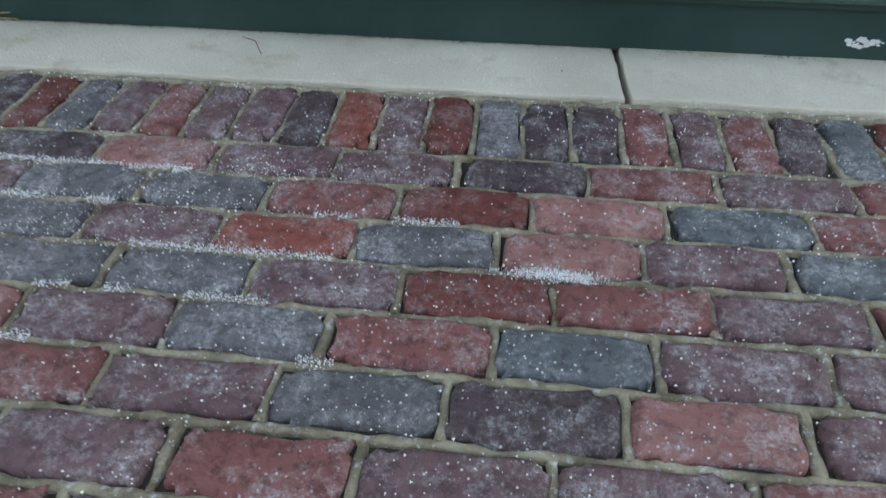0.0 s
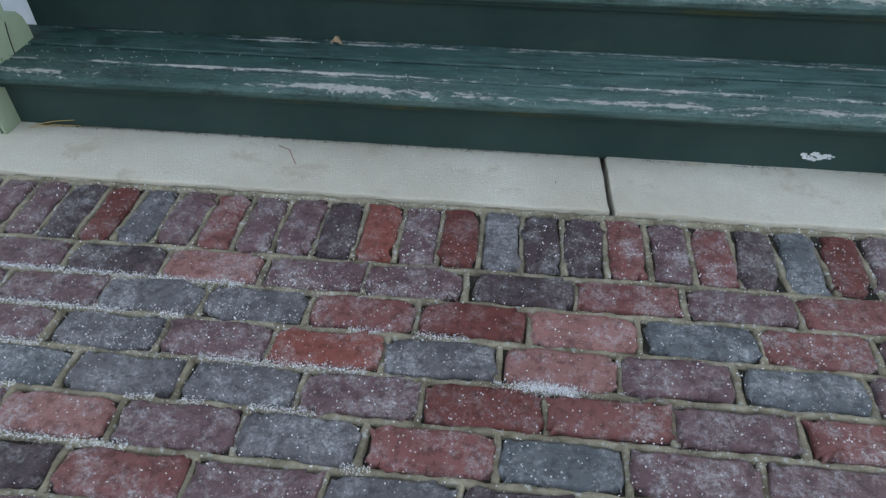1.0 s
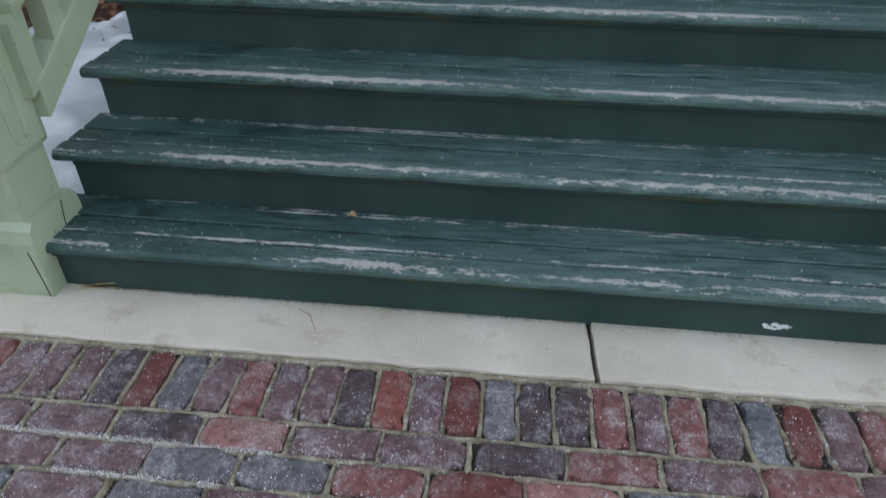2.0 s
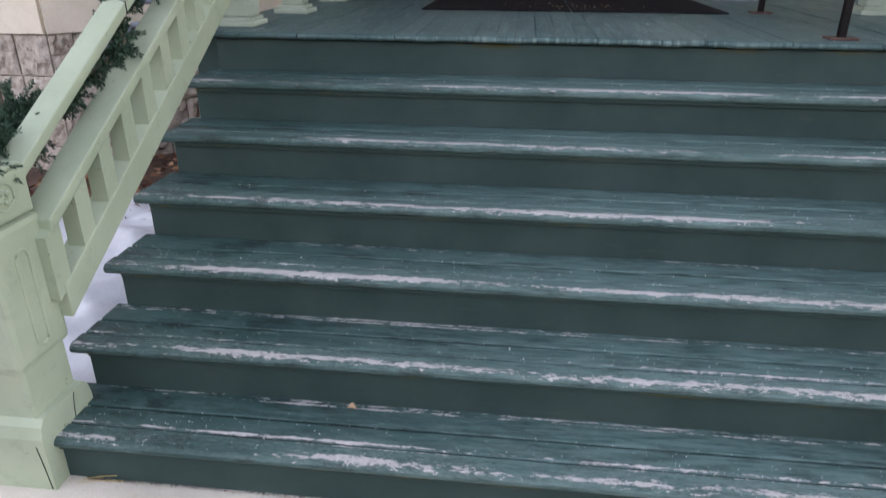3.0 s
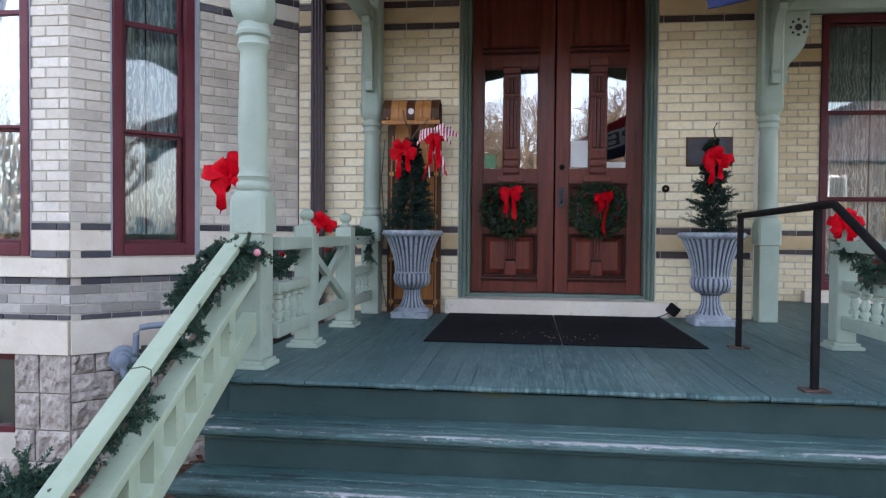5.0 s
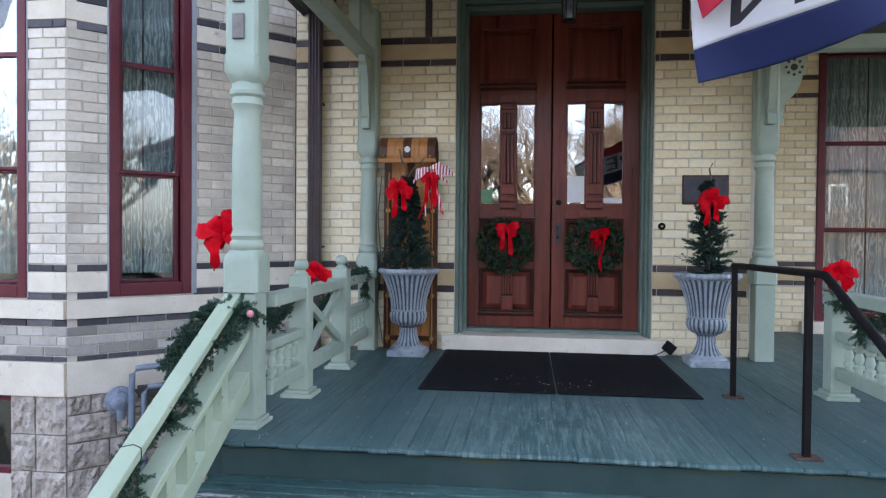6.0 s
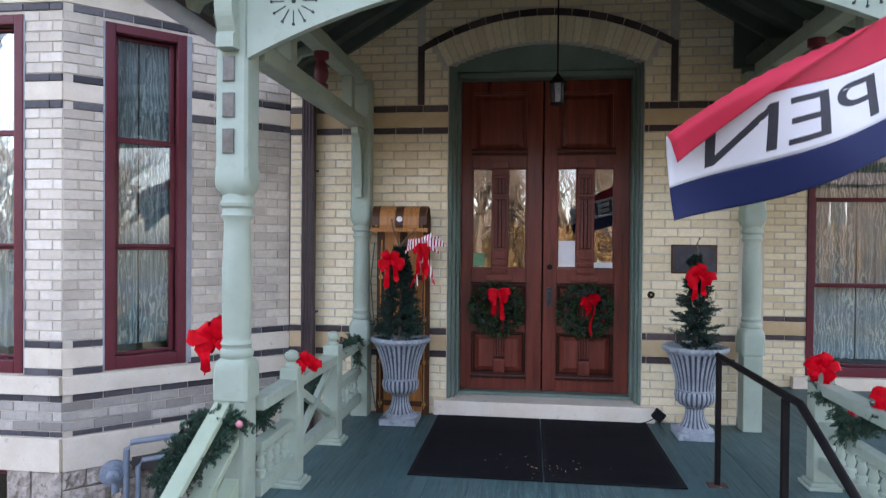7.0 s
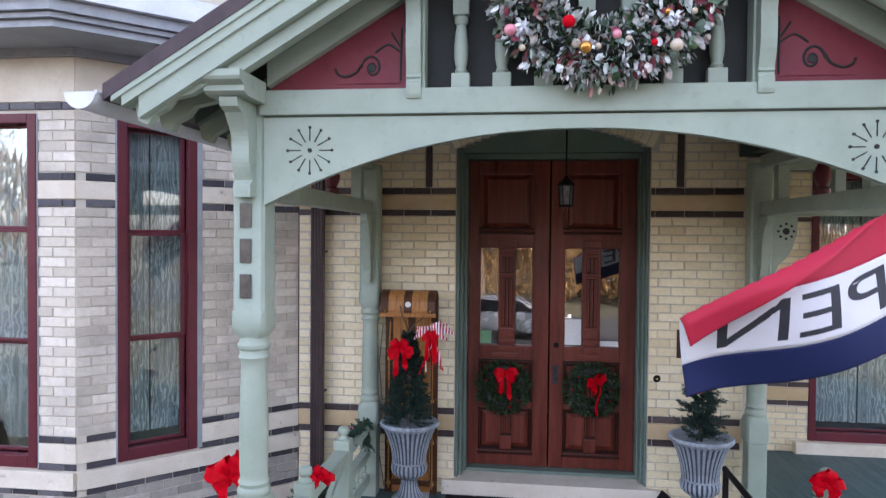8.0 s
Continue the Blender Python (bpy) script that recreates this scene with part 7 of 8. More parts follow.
for x in (-0.2, 0.2):
    bm = bmesh.new()
    tube(bm, [(x, -0.09, 0.06), (x, -0.09, 0.7), (x, -0.085, 1.3), (x * 0.95, -0.08, 1.58)], 0.007, 8)
    part("side_rope", bm, SLED, sled, smooth=True)
bm = bmesh.new()
box(bm, -0.252, 0.252, -0.285, -0.252, 1.648, 1.684, 0.006)
part("nose_lip", bm, SLED, sled, "pale wooden lip along the curled nose")
bm = bmesh.new()
lathe(bm, [(0.026, 0), (0.026, 0.006), (0.012, 0.009)], seg=18)
part("badge", bm, PAPER, sled, "round pale badge", at=(0.005, -0.277, 1.76), smooth=True).rotation_euler = (radians(90), 0, 0)
for x in (-0.2, 0.2):
    bm = bmesh.new()
    bmesh.ops.create_icosphere(bm, subdivisions=2, radius=0.011)
    part("brass_stud", bm, BRASS, sled, at=(x, -0.277, 1.7), smooth=True)
burst = thing("ribbon_bow", (-1.03, -0.37, 1.55), "striped candy-cane ribbon bow with curling streamers on the toboggan", "bow", "striped bows")
for k in range(16):
    own = random.Random(400 + k)
    bm = bmesh.new()
    wing = k < 8
    ang = radians((168, 22, 8, 62, 150, -12, 38, 190)[k] if wing else -90 + own.uniform(-24, 24))
    ln = own.uniform(0.14, 0.2) if wing else own.uniform(0.22, 0.36)
    pts, wid = [], []
    for q in range(12):
        t = q / 11
        pts.append(Vector((ln * t * math.cos(ang) + 0.012 * math.sin(7 * t + k), -0.015 - 0.07 * math.sin(math.pi * t) * (1 if wing else 0.3) + 0.01 * math.sin(9 * t + k), ln * t * math.sin(ang) - 0.05 * t * t)))
        wid.append((0.012 if wing else 0.006) + (0.016 if wing else 0.006) * math.sin(math.pi * min(1, t + 0.2)))
    ribbon(bm, pts, wid, Vector((-math.sin(ang), 0.35, math.cos(ang))).normalized())
    part("streamer", bm, STRIPED if wing or k % 3 == 0 else RED, burst, smooth=True)
bow((-1.04, -0.4, 1.53), 0.1, "red ribbon bow with long streamers on the toboggan", 0, (2.6, 2.9), loops=1)
# cord of the lights along the post
bm = bmesh.new()
tube(bm, [(0, 0, 1.55), (-0.03, -0.01, 1.2), (0.0, 0, 0.8), (-0.035, 0, 0.4), (0.02, 0, 0.05)], 0.005, 6)
single("light_cord", bm, CASING, (-1.53, -0.09, 0), "dark green light cord hanging beside the post", "cord", smooth=True)


def wreath(x, y, z, r, label):
    ob = thing("wreath", (x, y, z), label, "wreath", "door wreaths")
    sp = Sprigs()
    for i in range(1500):
        a = rnd.uniform(0, math.tau)
        b = rnd.uniform(0, math.tau)
        rr, tr = r * 0.66, r * 0.3 * rnd.uniform(0.35, 1.0)
        c = Vector(((rr + tr * math.cos(b)) * math.cos(a), tr * math.sin(b) * 0.7, (rr + tr * math.cos(b)) * math.sin(a)))
        out = Vector((math.cos(b) * math.cos(a), math.sin(b), math.cos(b) * math.sin(a)))
        along = Vector((-math.sin(a), 0, math.cos(a)))
        sp.leaf(c, out * 0.8 + along * rnd.uniform(-0.3, 0.9) + rand_dir() * 0.5, rnd.uniform(0.03, 0.05), rnd.uniform(0.006, 0.011))
    sp.make("leaves", WREATH, ob)
    # near-black core: the shade deep among the leaves is painted in
    bm = bmesh.new()
    pts = [(r * 0.66 * math.cos(math.tau * q / 32), 0.02, r * 0.66 * math.sin(math.tau * q / 32)) for q in range(33)]
    tube(bm, pts, r * 0.16, 8)
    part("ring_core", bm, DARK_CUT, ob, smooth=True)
    for k in range(4):
        a = rnd.uniform(0, math.tau)
        bm = bmesh.new()
        bmesh.ops.create_icosphere(bm, subdivisions=2, radius=0.01)
        part("berry", bm, RED, ob, at=(r * 0.66 * math.cos(a), -r * 0.28, r * 0.66 * math.sin(a)), smooth=True)
    return ob


wreath(-0.437, 0.25, 0.935, 0.265, "round green boxwood wreath with a red bow on the door")
wreath(0.382, 0.25, 0.94, 0.265, "round green boxwood wreath with a long red bow on the door")
bow((-0.415, 0.14, 1.1), 0.12, "red bow with wavy tails on the wreath", 0, (1.8, 2.3), 0.3, loops=1)
bow((0.39, 0.14, 1.05), 0.12, "narrow red bow with one long tail on the wreath", 45, (1.2, 3.0), 0.9, loops=1)


def garland(path, r, label, density=1.0, name="fir_garland", ornaments=0, sag=None):
    """A rope of fir shoots along a path of points."""
    pts = [Vector(p) for p in path]
    ob = thing(name, pts[0], label, "garland", "fir garlands")
    bm = bmesh.new()
    tube(bm, eased([p - pts[0] for p in pts], 4), 0.01, 6)
    part("rope", bm, BARK, ob)
    sp = Sprigs()
    for a, b in zip(pts, pts[1:]):
        ln, way = (b - a).length, (b - a).normalized()
        for i in range(int(ln * 230 * density)):
            c = a + (b - a) * rnd.random()
            lump = noise.noise(c * 7)
            if lump < -0.3:
                continue
            d = rand_dir() + way * rnd.choice((-0.7, 0.8, 0.9)) + Vector((0, -0.1, -0.15))
            sp.shoot(c - pts[0] + rand_dir() * 0.012, d, r * (0.8 + 0.6 * lump) * rnd.uniform(0.6, 1.2))
    sp.make("needles", NEEDLE, ob)
    for k in range(ornaments):
        i = rnd.randrange(len(pts))
        bm = bmesh.new()
        bmesh.ops.create_icosphere(bm, subdivisions=2, radius=0.02)
        part("bauble", bm, RED if k % 2 else GLOSS_PINK, ob, at=pts[i] - pts[0] + rand_dir() * r * 0.7, smooth=True)
    return ob


GLOSS_PINK = plain("pink_bauble", (0.6, 0.2, 0.25), (0.7, 0.3, 0.34), 20, 0.2)
down = []
for k in range(15):
    y = -4.02 + 0.092 * k
    side = math.sin(k * 1.35 + 0.4)
    down.append((-1.755 - 0.06 * side, y, zr(HAND, y, SLH) - 0.095 + 0.012 * math.cos(k * 2.1)))
garland(down, 0.078, "fir garland wound under the sloping handrail", 1.25)
garland([(-1.93, -2.76, 0.57), (-1.95, -2.86, 0.48), (-1.94, -2.98, 0.42), (-1.9, -3.06, 0.36)], 0.085, "loose fir garland end hanging outside the handrail", 1.2)
garland([(-1.83, -4.12, -0.23), (-1.85, -4.22, -0.2), (-1.88, -4.32, -0.16), (-1.92, -4.42, -0.17), (-1.84, -4.36, -0.15), (-1.95, -4.18, -0.2), (-1.93, -4.0, -0.13)], 0.17, "bushy fir garland end draped over the newel post", 1.6)
wrap = [(AX + 0.12, FY - 0.1, 0.6), (AX + 0.02, FY - 0.14, 0.62), (AX - 0.12, FY - 0.14, 0.64), (AX - 0.2, FY - 0.04, 0.58), (AX - 0.26, FY - 0.06, 0.42), (AX - 0.24, FY - 0.1, 0.28)]
garland(wrap, 0.1, "fir garland tied round the porch post", 1.3, ornaments=3)
garland([(AX + 0.04, FY + 0.14, 0.6), (RX - 0.06, -2.3, 0.5), (RX - 0.06, -2.05, 0.58), (RX - 0.08, -1.8, 0.6), (RX - 0.07, -1.5, 0.42), (RX - 0.07, -1.15, 0.55), (RX - 0.05, -0.95, 0.68), (RX, -0.6, 0.7), (RX + 0.02, -0.35, 0.72), (RX + 0.03, -0.28, 0.5)], 0.08, "fir garland draped behind the side railing", 0.9, ornaments=4)
garland([(RXR - 0.03, -1.55, 0.66), (RXR + 0.02, -1.75, 0.55), (RXR - 0.05, -1.95, 0.5), (RXR, -2.15, 0.62), (RXR + 0.04, -2.4, 0.68), (RXR, -2.55, 0.7)], 0.11, "fir garland draped over the open-side railing", 1.2, ornaments=5)

# big frosted wreath hung in the gable
big = thing("gable_wreath", (0.13, -2.82, 3.62), "large frosted wreath with white, gold and red baubles", "wreath")
sp = Sprigs()
sp2 = Sprigs()
for i in range(4600):
    a = rnd.uniform(0, math.tau)
    b = rnd.uniform(0, math.tau)
    tr = 0.17 * rnd.uniform(0.3, 1.0)
    rr = 0.36
    c = Vector(((rr * 1.12 + tr * math.cos(b)) * math.cos(a), tr * math.sin(b) * 0.6, (rr + tr * math.cos(b)) * math.sin(a)))
    out = Vector((math.cos(b) * math.cos(a), math.sin(b) - 0.3, math.cos(b) * math.sin(a) - 0.25))
    (sp if rnd.random() < 0.72 else sp2).leaf(c, out + rand_dir() * 0.6, rnd.uniform(0.03, 0.06), rnd.uniform(0.008, 0.018))
sp3, sp4 = Sprigs(), Sprigs()
for i in range(420):
    a = rnd.uniform(0, math.tau)
    rr = min(0.47, rnd.gauss(0.38, 0.08))
    c = Vector((1.12 * rr * math.cos(a), -0.06 - 0.05 * rnd.random(), rr * math.sin(a)))
    d = Vector((math.cos(a) * 0.5, -0.5, math.sin(a) * 0.5 - 0.35)) + rand_dir() * 0.8
    (sp3 if i % 5 == 0 else sp2 if i % 7 == 0 else sp).leaf(c, d, rnd.uniform(0.045, 0.075), rnd.uniform(0.014, 0.024))
# ruffled white flowers
for i in range(9):
    a, rr = math.tau * (i + rnd.random()) / 9, rnd.uniform(0.3, 0.45)
    c = Vector((1.1 * rr * math.cos(a), -0.13, rr * math.sin(a)))
    for q in range(16):
        sp4.leaf(c, rand_dir() + Vector((0, -0.8, 0)), rnd.uniform(0.035, 0.055), rnd.uniform(0.014, 0.022))
sp4.make("white_flowers", SNOW, big, "ruffled white cloth flowers")
for i in range(46):
    a = rnd.choice((3.75, 4.0, 4.35, 4.6, 4.72, 5.05, 5.2, 5.6)) + rnd.gauss(0, 0.05)
    c = Vector((0.49 * math.cos(a), -0.06, 0.44 * math.sin(a)))
    for q in range(rnd.choice((1, 2, 4))):
        (sp if rnd.random() < 0.8 else sp3).leaf(c + Vector((0.006 * q * math.cos(a), 0, -0.016 * q)), Vector((rnd.uniform(-0.6, 0.6), -0.3, -1)), 0.045, 0.012)
sp3.make("red_leaves", plain("dark_red_leaf", (0.12, 0.012, 0.022), (0.2, 0.03, 0.045), 12, 0.6), big)
sp.make("frosted_leaves", FROSTED, big)
sp2.make("green_leaves", WREATH, big)
GOLD = plain("gold_bauble", (0.6, 0.28, 0.06), (0.7, 0.36, 0.1), 9, 0.18, metal=0.8)
SILVER = plain("cream_bauble", (0.5, 0.42, 0.31), (0.6, 0.52, 0.41), 9, 0.2)
for k in range(34):
    a, rr = math.tau * (k + rnd.random() * 0.7) / 34, rnd.uniform(0.26, 0.5)
    bm = bmesh.new()
    bmesh.ops.create_icosphere(bm, subdivisions=3, radius=rnd.choice((0.016, 0.022, 0.03)))
    part("bauble", bm, (GOLD, SILVER, GLOSS_PINK, SILVER, RED, SILVER)[k % 6], big, at=(1.1 * rr * math.cos(a), -0.13 + rnd.uniform(-0.02, 0.03), rr * math.sin(a)), smooth=True)
# near-black core paints the inner shade here too
bm = bmesh.new()
tube(bm, [(0.4 * math.cos(math.tau * q / 32), 0.03, 0.36 * math.sin(math.tau * q / 32)) for q in range(33)], 0.04, 8)
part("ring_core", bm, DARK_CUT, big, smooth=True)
bm = bmesh.new()
tube(bm, [(0, 0.08, 0.4), (0, 0.12, 0.62)], 0.004, 6)
part("hanger", bm, IRON, big)

# gas meter and pipes at the bay
meter = thing("gas_meter", (-3.36, -1.17, -0.28), "grey gas meter regulator with bent pipes at the bay wall", "gas meter")
bm = bmesh.new()
lathe(bm, [(0.02, -0.05), (0.07, -0.045), (0.078, -0.02), (0.106, -0.016), (0.108, 0.0), (0.106, 0.016), (0.08, 0.02), (0.066, 0.042), (0.02, 0.05)], seg=28)
disc = part("regulator", bm, METER, meter, smooth=True)
disc.rotation_euler = (radians(90), 0, radians(25))
bm = bmesh.new()
lathe(bm, [(0.05, 0.05), (0.05, 0.075), (0.04, 0.085), (0.018, 0.088), (0.018, 0.1), (0.006, 0.102)], seg=20)
for k in range(8):
    a = math.tau * k / 8
    lathe(bm, [(0.008, 0.03), (0.008, 0.042)], 0.084 * math.cos(a), 0.084 * math.sin(a), seg=8)
part("bolted_cover", bm, METER, meter, smooth=True).rotation_euler = (radians(90), 0, radians(25))
bm = bmesh.new()
lathe(bm, [(0.03, 0), (0.03, 0.07), (0.036, 0.075), (0.036, 0.1)], seg=14)
part("vent_cap", bm, METER, meter, at=(0.02, -0.02, -0.14), smooth=True)
bm = bmesh.new()
tube(bm, [(0.1, 0.0, -0.6), (0.1, 0.0, 0.1), (0.105, 0.0, 0.2), (0.14, 0.01, 0.25), (0.2, 0.03, 0.26), (0.42, 0.19, 0.265)], 0.024, 12)
tube(bm, [(0.0, 0.02, 0.0), (0.1, 0.0, 0.0)], 0.022, 10)
part("pipe", bm, METER, meter, smooth=True)
bm = bmesh.new()
tube(bm, [(0.17, 0.05, -0.9), (0.17, 0.05, 0.05), (0.2, 0.06, 0.1), (0.44, 0.2, 0.11)], 0.02, 12)
part("pipe", bm, METER, meter, smooth=True)

# ---------------------------------------------------------------- flag
flag = thing("flag", (1.88, -3.2, 2.2), "red, white and blue flag lettered OPEN, blowing in the wind", "flag")
FLAG_H = 0.6


def cloth(u, v):
    """A point of the cloth, u from the pole to the fly, v from the lower hem to the upper."""
    # the upper fly corner has blown forward and folded down
    fold = 1.0 - 0.29 * max(0.0, (u - 0.4) / 0.6) ** 1.2
    over = max(0.0, v - fold)
    h = v if not over else fold - 0.85 * over
    x = -1.47 * u * (0.95 + 0.05 * v) + 0.22 * over
    z = 0.54 - 0.58 * u ** 1.15 - FLAG_H * (1 - h) * (1 - 0.14 * u ** 2)
    z += 0.03 * math.sin(7.5 * u + 1.5 * h)
    y = (0.02 + 0.09 * u) * math.sin(8.2 * u - 2.4 * h + 0.6) - 0.12 * u * h + 0.03
    y -= 0.05 * math.sin(min(1.0, over / 0.1) * math.pi / 2) + 0.12 * over if over else 0.0
    return Vector((x, y, z))


def dyed(name, colour):
    n = Nodes(name)
    weave = n.noise(n.pos(), 700, 2)
    n.bump(weave, 0.15, 0.001)
    col = n.mix(n.ramp(n.noise(n.pos(), 14, 4), 0.3, 0.7, 0, 0.25), colour, tuple(c * 0.75 for c in colour))
    d = n.node("ShaderNodeBsdfTranslucent", Color=(*colour, 1))
    m = n.done(col, 0.7)
    mx = n.node("ShaderNodeMixShader")
    mx.inputs[0].default_value = 0.25
    n.t.links.new(n.b.outputs[0], mx.inputs[1])
    n.t.links.new(d.outputs[0], mx.inputs[2])
    n.t.links.new(mx.outputs[0], n.out.inputs["Surface"])
    return m


for nm, v0, v1, c in (("red_stripe", 0.7, 1.0, (0.55, 0.02, 0.055)), ("white_stripe", 0.27, 0.7, (0.78, 0.79, 0.82)), ("blue_stripe", 0.0, 0.27, (0.006, 0.016, 0.085))):
    bm = bmesh.new()
    rows = [[bm.verts.new(cloth(i / 48, v0 + (v1 - v0) * j / 14)) for i in range(49)] for j in range(15)]
    for a, b in zip(rows, rows[1:]):
        for i in range(48):
            bm.faces.new((a[i], a[i + 1], b[i + 1], b[i]))
    ob = part(nm, bm, dyed(nm + "_cloth", c), flag, smooth=True)
    sol = ob.modifiers.new("thickness", "SOLIDIFY")
    sol.thickness, sol.offset = 0.0016, 0
curve = bpy.data.curves.new("flag_lettering", "FONT")
curve.body, curve.size = "OPEN", 1.0
temp = new("flag_lettering", curve)
flat = bpy.data.meshes.new_from_object(temp.evaluated_get(bpy.context.evaluated_depsgraph_get()))
bpy.data.objects.remove(temp)
bm = bmesh.new()
bm.from_mesh(flat)
bmesh.ops.triangulate(bm, faces=bm.faces)
for _ in range(2):
    bmesh.ops.subdivide_edges(bm, edges=[e for e in bm.edges if e.calc_length() > 0.09], cuts=1)
    bmesh.ops.triangulate(bm, faces=bm.faces)
lo_x, hi_x = min(v.co.x for v in bm.verts), max(v.co.x for v in bm.verts)
lo_y, hi_y = min(v.co.y for v in bm.verts), max(v.co.y for v in bm.verts)
for v in bm.verts:
    u = 0.2 + 0.7 * (v.co.x - lo_x) / (hi_x - lo_x)
    w = 0.33 + 0.31 * (v.co.y - lo_y) / (hi_y - lo_y)
    v.co = cloth(u, w)
letters = part("lettering", bm, plain("dark_letter_ink", (0.02, 0.022, 0.03), (0.035, 0.036, 0.045), 9, 0.7), flag, "dark grey letters OPEN seen from the back")
sol = letters.modifiers.new("thickness", "SOLIDIFY")
sol.thickness, sol.offset = 0.0036, 0
bm = bmesh.new()
tube(bm, [(0.0, 0.45, -0.6), (0.0, 0.2, -0.1), (0.0, 0.0, 0.48), (0.0, -0.03, 0.58)], 0.012, 10)
part("pole", bm, SLED_DARK, flag, smooth=True)

# ---------------------------------------------------------------- street side, seen in the panes
bm = bmesh.new()
box(bm, -300, 300, -24, -16, G - 0.055, G - 0.05)
single("road", bm, ROAD, (0, 0, 0), "grey asphalt street", "road", kind="structure")


def bare_tree(x, y, height, seed):
    r = random.Random(seed)
    ob = thing("bare_tree", (x, y, G - 0.06), "tall leafless street tree with branching crown", "tree", "street trees")
    tb, cb = bmesh.new(), bmesh.new()

    def grow(p, d, length, rad, level):
        pts, q = [p], p
        for i in range(4):
            d = (d + Vector((r.uniform(-1, 1), r.uniform(-1, 1), r.uniform(-0.5, 0.8))) * 0.16).normalized()
            q = q + d * length / 4
            pts.append(q)
        rings = []
        for i, c in enumerate(pts):
            rr = rad * (1 - 0.45 * i / 4)
            u = d.cross(Vector((0.3, 0.9, 0.2))).normalized()
            w = d.cross(u)
            k = 7 if level < 2 else 4 if level < 3 else 3
            tgt = tb if level == 0 else cb
            rings.append([tgt.verts.new(c + rr * (math.cos(math.tau * j / k) * u + math.sin(math.tau * j / k) * w)) for j in range(k)])
        for a, b in zip(rings, rings[1:]):
            for j in range(len(a)):
                (tb if level == 0 else cb).faces.new((a[j], a[(j + 1) % len(a)], b[(j + 1) % len(a)], b[j]))
        if level < 5:
            for i in range((6, 4, 4, 4, 3)[level]):
                t = r.uniform(0.35, 1.0) if level else r.uniform(0.5, 1.0)
                c = pts[min(4, int(t * 4))]
                side = Vector((r.uniform(-1, 1), r.uniform(-1, 1), r.uniform(0.0, 0.9)))
                grow(c, (d * 0.7 + side.normalized()).normalized(), length * r.uniform(0.45, 0.68), max(rad * 0.42, 0.011), level + 1)
    grow(Vector((0, 0, 0)), Vector((0, 0, 1)), height * 0.45, height * 0.022, 0)
    part("trunk", tb, BARK, ob, smooth=True)
    part("crown", cb, BARK, ob)
    return ob


for k, (x, y, h) in enumerate(((-3.0, -15, 9), (3.2, -15.5, 10), (0.6, -26, 13), (-2.6, -27, 12), (4.6, -28, 13), (-11, -15, 12), (12, -29, 14), (-9, -29, 14), (-19, -27, 13), (15, -13, 12), (21, -8, 12), (24, -19, 13), (9, -30, 13), (-6, -22, 11), (2.2, -32, 14), (-5, -33, 14), (7, -23, 12), (-0.8, -38, 15), (-24, -23, 13), (-29, -27, 14), (-33, -33, 15), (-38, -30, 14))):
    bare_tree(x, y, h, 30 + k)
# brown woods and hedge far along the street
vs, fs = [], []
for i in range(9000):
    x = rnd.uniform(-70, 70)
    y = -62 + rnd.uniform(-5, 5)
    # raised at the left, to keep bright sky out of the bay pane
    h = 5.0 + 2.5 * noise.noise(Vector((x * 0.12, 1, 2))) + rnd.uniform(-1.0, 1.0) + 6.0 * min(1.0, max(0.0, (-x - 14) / 12))
    k = len(vs)
    z = G + rnd.uniform(0, 1) * h
    w = rnd.uniform(0.1, 0.5)
    vs += [(x - w, y, z - 0.6), (x + w, y + 0.3, z - 0.4), (x + rnd.uniform(-0.5, 0.5), y, z + rnd.uniform(0.5, 1.6))]
    fs += [(k, k + 1, k + 2)]
tagged(raw("far_woods", vs, fs, BARK, kind="stuff", label="brown winter woods beyond the street"), category="woods")


# shrubbery along the far side of the street; sunlit gold is in its colour
THICKET = leafy("sunlit_golden_twigs", [(0, (0.09, 0.05, 0.022)), (0.5, (0.2, 0.115, 0.045)), (1, (0.36, 0.23, 0.09))], 0.9)
sp = Sprigs()
for i in range(20000):
    x, y = rnd.uniform(-24, 24), -29.5 + rnd.gauss(0, 0.9)
    h = 3.2 + 1.2 * noise.noise(Vector((x * 0.35, 3, 1))) + 0.5 * noise.noise(Vector((x * 1.6, 3, 1)))
    sp.needle(Vector((x, y, G + h * rnd.random() ** 0.8)), Vector((rnd.gauss(0, 0.6), rnd.gauss(0, 0.4), 0.8)), rnd.uniform(0.3, 0.9), rnd.uniform(0.012, 0.05))
tagged(raw("shrubbery", sp.v, sp.f, THICKET, kind="stuff", label="golden-brown leafless shrubbery across the street"), category="shrubs")


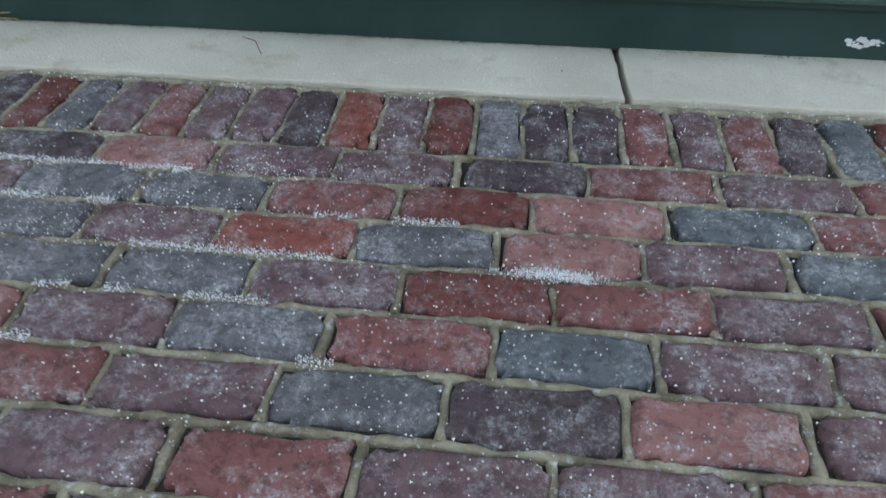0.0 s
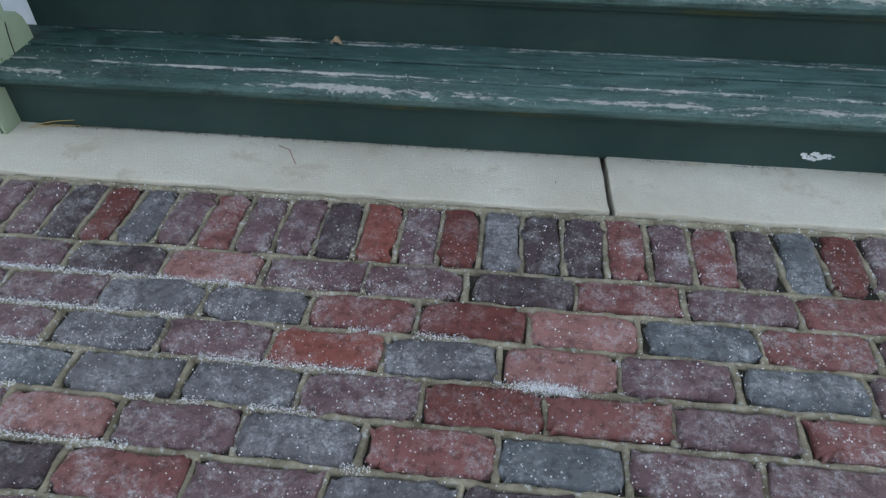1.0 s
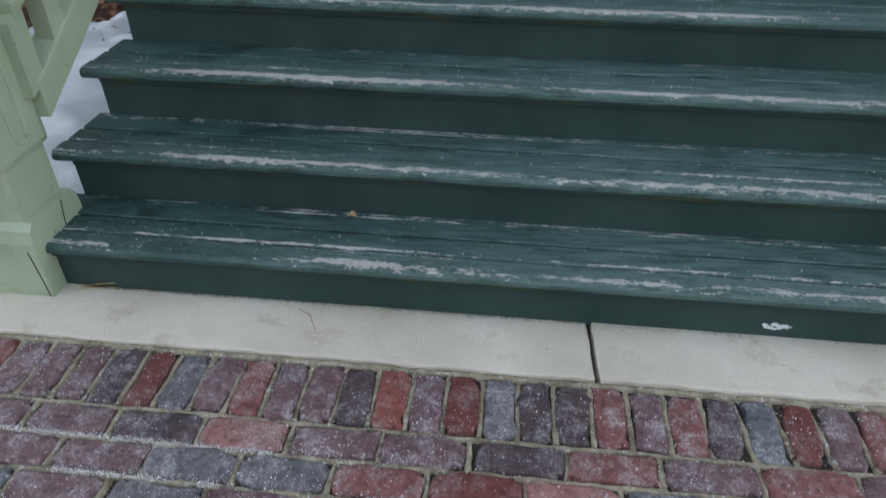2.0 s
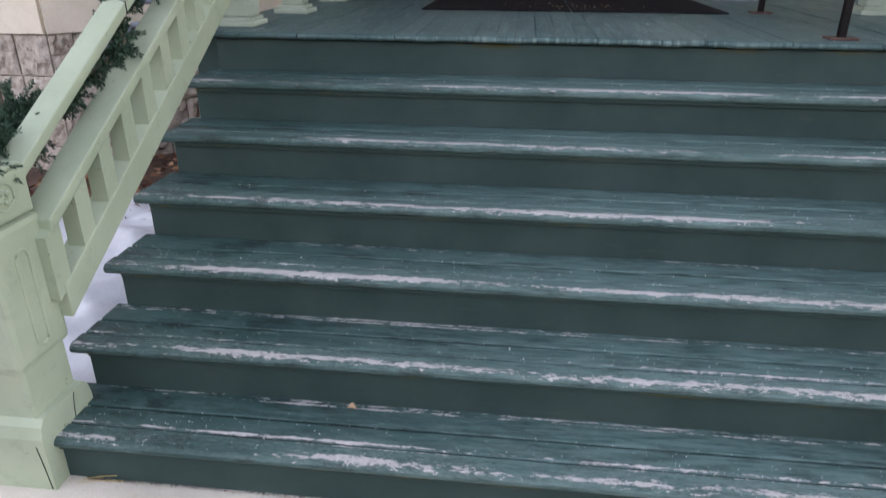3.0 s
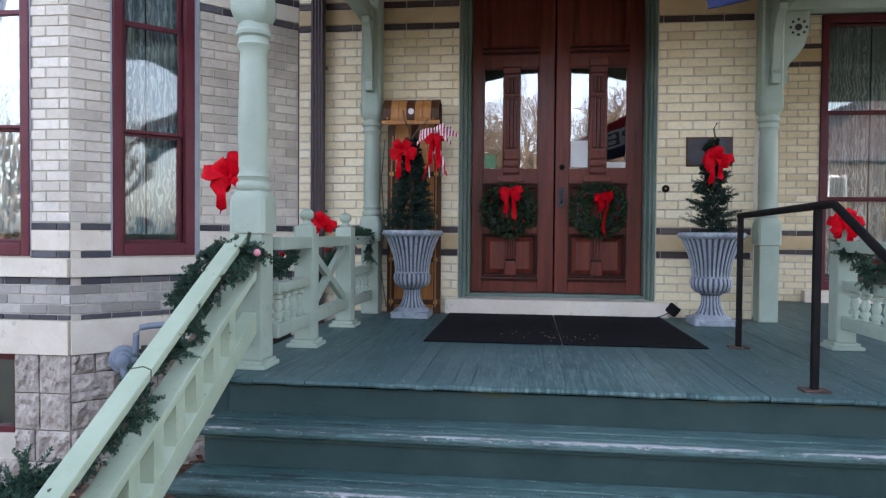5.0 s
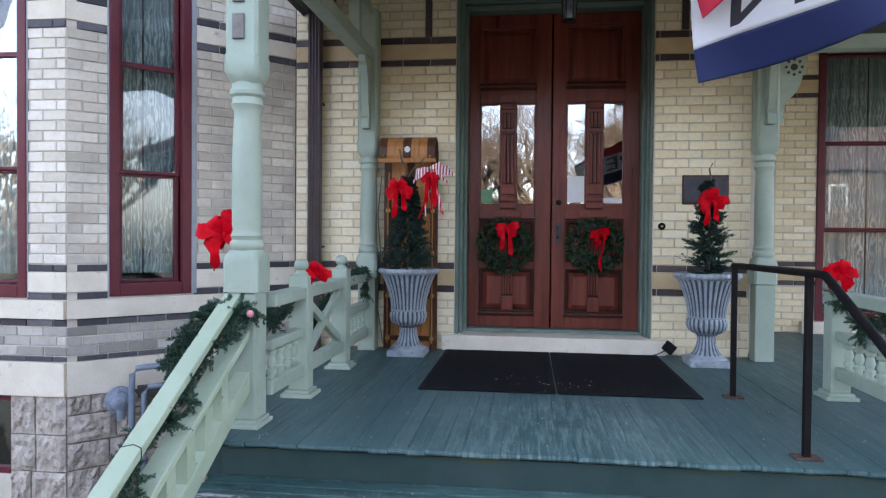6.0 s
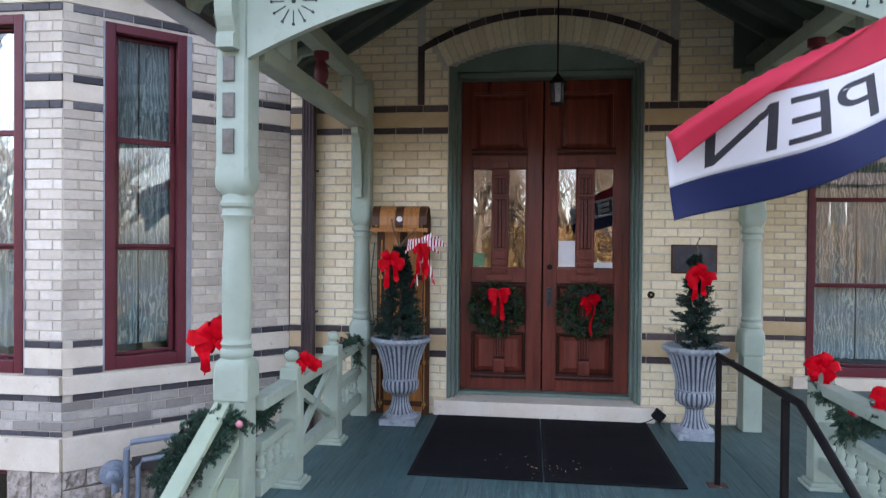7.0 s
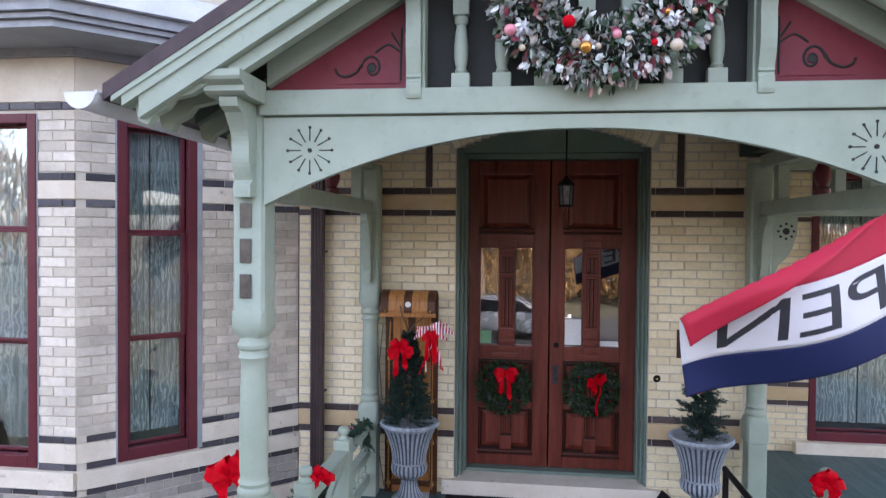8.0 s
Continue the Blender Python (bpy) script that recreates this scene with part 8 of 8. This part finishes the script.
def parked_car(x, y, label):
    """A small saloon beside the far kerb: body, cabin with panes, lamps and four wheels."""
    ob = thing("parked_car", (x, y, G - 0.05), label, "car")
    paint = plain("silver_car_paint", (0.3, 0.32, 0.35), (0.38, 0.4, 0.43), 3, 0.25, 300, 0.05, metal=0.5)
    bm = bmesh.new()
    prism(bm, [(-2.2, 0.3), (2.15, 0.28), (2.25, 0.5), (2.2, 0.72), (1.25, 0.93), (-1.6, 0.98), (-2.15, 0.9), (-2.25, 0.6)], "y", -0.86, 0.86)
    bmesh.ops.bevel(bm, geom=list(bm.edges), offset=0.06, segments=3, affect="EDGES", profile=0.6)
    part("body", bm, paint, ob, smooth=True)
    bm = bmesh.new()
    prism(bm, [(1.2, 0.9), (0.45, 1.4), (-0.9, 1.43), (-1.6, 0.93)], "y", -0.74, 0.74)
    bmesh.ops.bevel(bm, geom=list(bm.edges), offset=0.05, segments=3, affect="EDGES", profile=0.6)
    part("cabin", bm, paint, ob, smooth=True)
    tinted_pane = plain("dark_car_glass", (0.01, 0.012, 0.014), (0.02, 0.022, 0.025), 4, 0.06, 40, 0.0)
    for s in (-1, 1):
        for pts in ([(0.95, 0.97), (0.42, 1.34), (-0.15, 1.36), (-0.15, 0.97)], [(-0.23, 0.97), (-0.23, 1.36), (-0.85, 1.37), (-1.3, 0.99)]):
            bm = bmesh.new()
            prism(bm, pts, "y", s * 0.735, s * 0.748)
            part("side_window", bm, tinted_pane, ob)
    for wx in (-1.35, 1.4):
        for s in (-1, 1):
            bm = bmesh.new()
            lathe(bm, [(0.2, -0.1), (0.3, -0.1), (0.32, -0.07), (0.32, 0.07), (0.3, 0.1), (0.2, 0.1)], seg=24)
            wheel = part("wheel", bm, MAT, ob, at=(wx, s * 0.78, 0.32), smooth=True)
            wheel.rotation_euler = (radians(90), 0, 0)
            bm = bmesh.new()
            lathe(bm, [(0.19, -0.105), (0.19, 0.105), (0.06, 0.11)], seg=20)
            part("rim", bm, SILVER, wheel, smooth=True)
    for lx, mt in ((2.19, PAPER), (-2.2, RED)):
        for s in (-1, 1):
            bm = bmesh.new()
            box(bm, lx - 0.05, lx + 0.05, s * 0.62 - 0.14, s * 0.62 + 0.14, 0.62, 0.76, 0.02)
            part("lamp", bm, mt, ob)
    return ob


parked_car(-0.9, -17.4, "silver saloon car parked along the street")


def conifer(x, y, h):
    ob = thing("conifer", (x, y, G - 0.06), "dark evergreen street tree", "tree")
    bm = bmesh.new()
    tube(bm, [(0, 0, 0), (0, 0, h * 0.95)], 0.14, 8)
    part("trunk", bm, BARK, ob)
    sp = Sprigs()
    for i in range(2600):
        t = rnd.random() ** 0.8
        a = rnd.uniform(0, math.tau)
        rad = h * 0.2 * (1 - t) * rnd.uniform(0.4, 1.1)
        c = Vector((rad * math.cos(a), rad * math.sin(a), h * (0.1 + 0.9 * t)))
        sp.leaf(c, Vector((math.cos(a), math.sin(a), -0.3)) + rand_dir() * 0.4, 0.5, 0.1)
    sp.make("crown", TOPIARY, ob)


conifer(9.5, -21, 10)


STREET_WALL = plain("brown_street_brick", (0.06, 0.042, 0.032), (0.1, 0.07, 0.05), 1.5, 0.9, 30, 0.5)


def street_house(x, y, w, d, h, label):
    """A plain house across the street: walls, windows, gabled roof."""
    ob = thing("street_house", (x, y, G - 0.06), label, "house", "houses across the street")
    bm = bmesh.new()
    box(bm, -w / 2, w / 2, -d / 2, d / 2, 0, h)
    part("wall", bm, STREET_WALL, ob)
    bm = bmesh.new()
    prism(bm, [(-w / 2 - 0.4, h), (w / 2 + 0.4, h), (0, h + w * 0.42)], "y", -d / 2 - 0.4, d / 2 + 0.4)
    part("roof", bm, SHINGLE, ob)
    for fx in (-0.28, 0.05, 0.3):
        for z in (1.0, 3.8):
            bm = bmesh.new()
            box(bm, fx * w - 0.5, fx * w + 0.5, d / 2, d / 2 + 0.06, z, z + 1.6, 0.02)
            win = part("window", bm, WHITE, ob)
            bm = bmesh.new()
            box(bm, fx * w - 0.4, fx * w + 0.4, d / 2 + 0.06, d / 2 + 0.08, z + 0.1, z + 1.5)
            part("pane", bm, DARK_ROOM, win)


# houses added beyond the street to fill the panes' reflections
street_house(-14, -36, 10, 9, 6.2, "brown two-storey house added to fill the reflections")
street_house(6.5, -38, 8, 9, 3.2, "low brown gabled house across the street")
street_house(20, -36, 10, 9, 6.2, "second brown two-storey house added to fill the reflections")
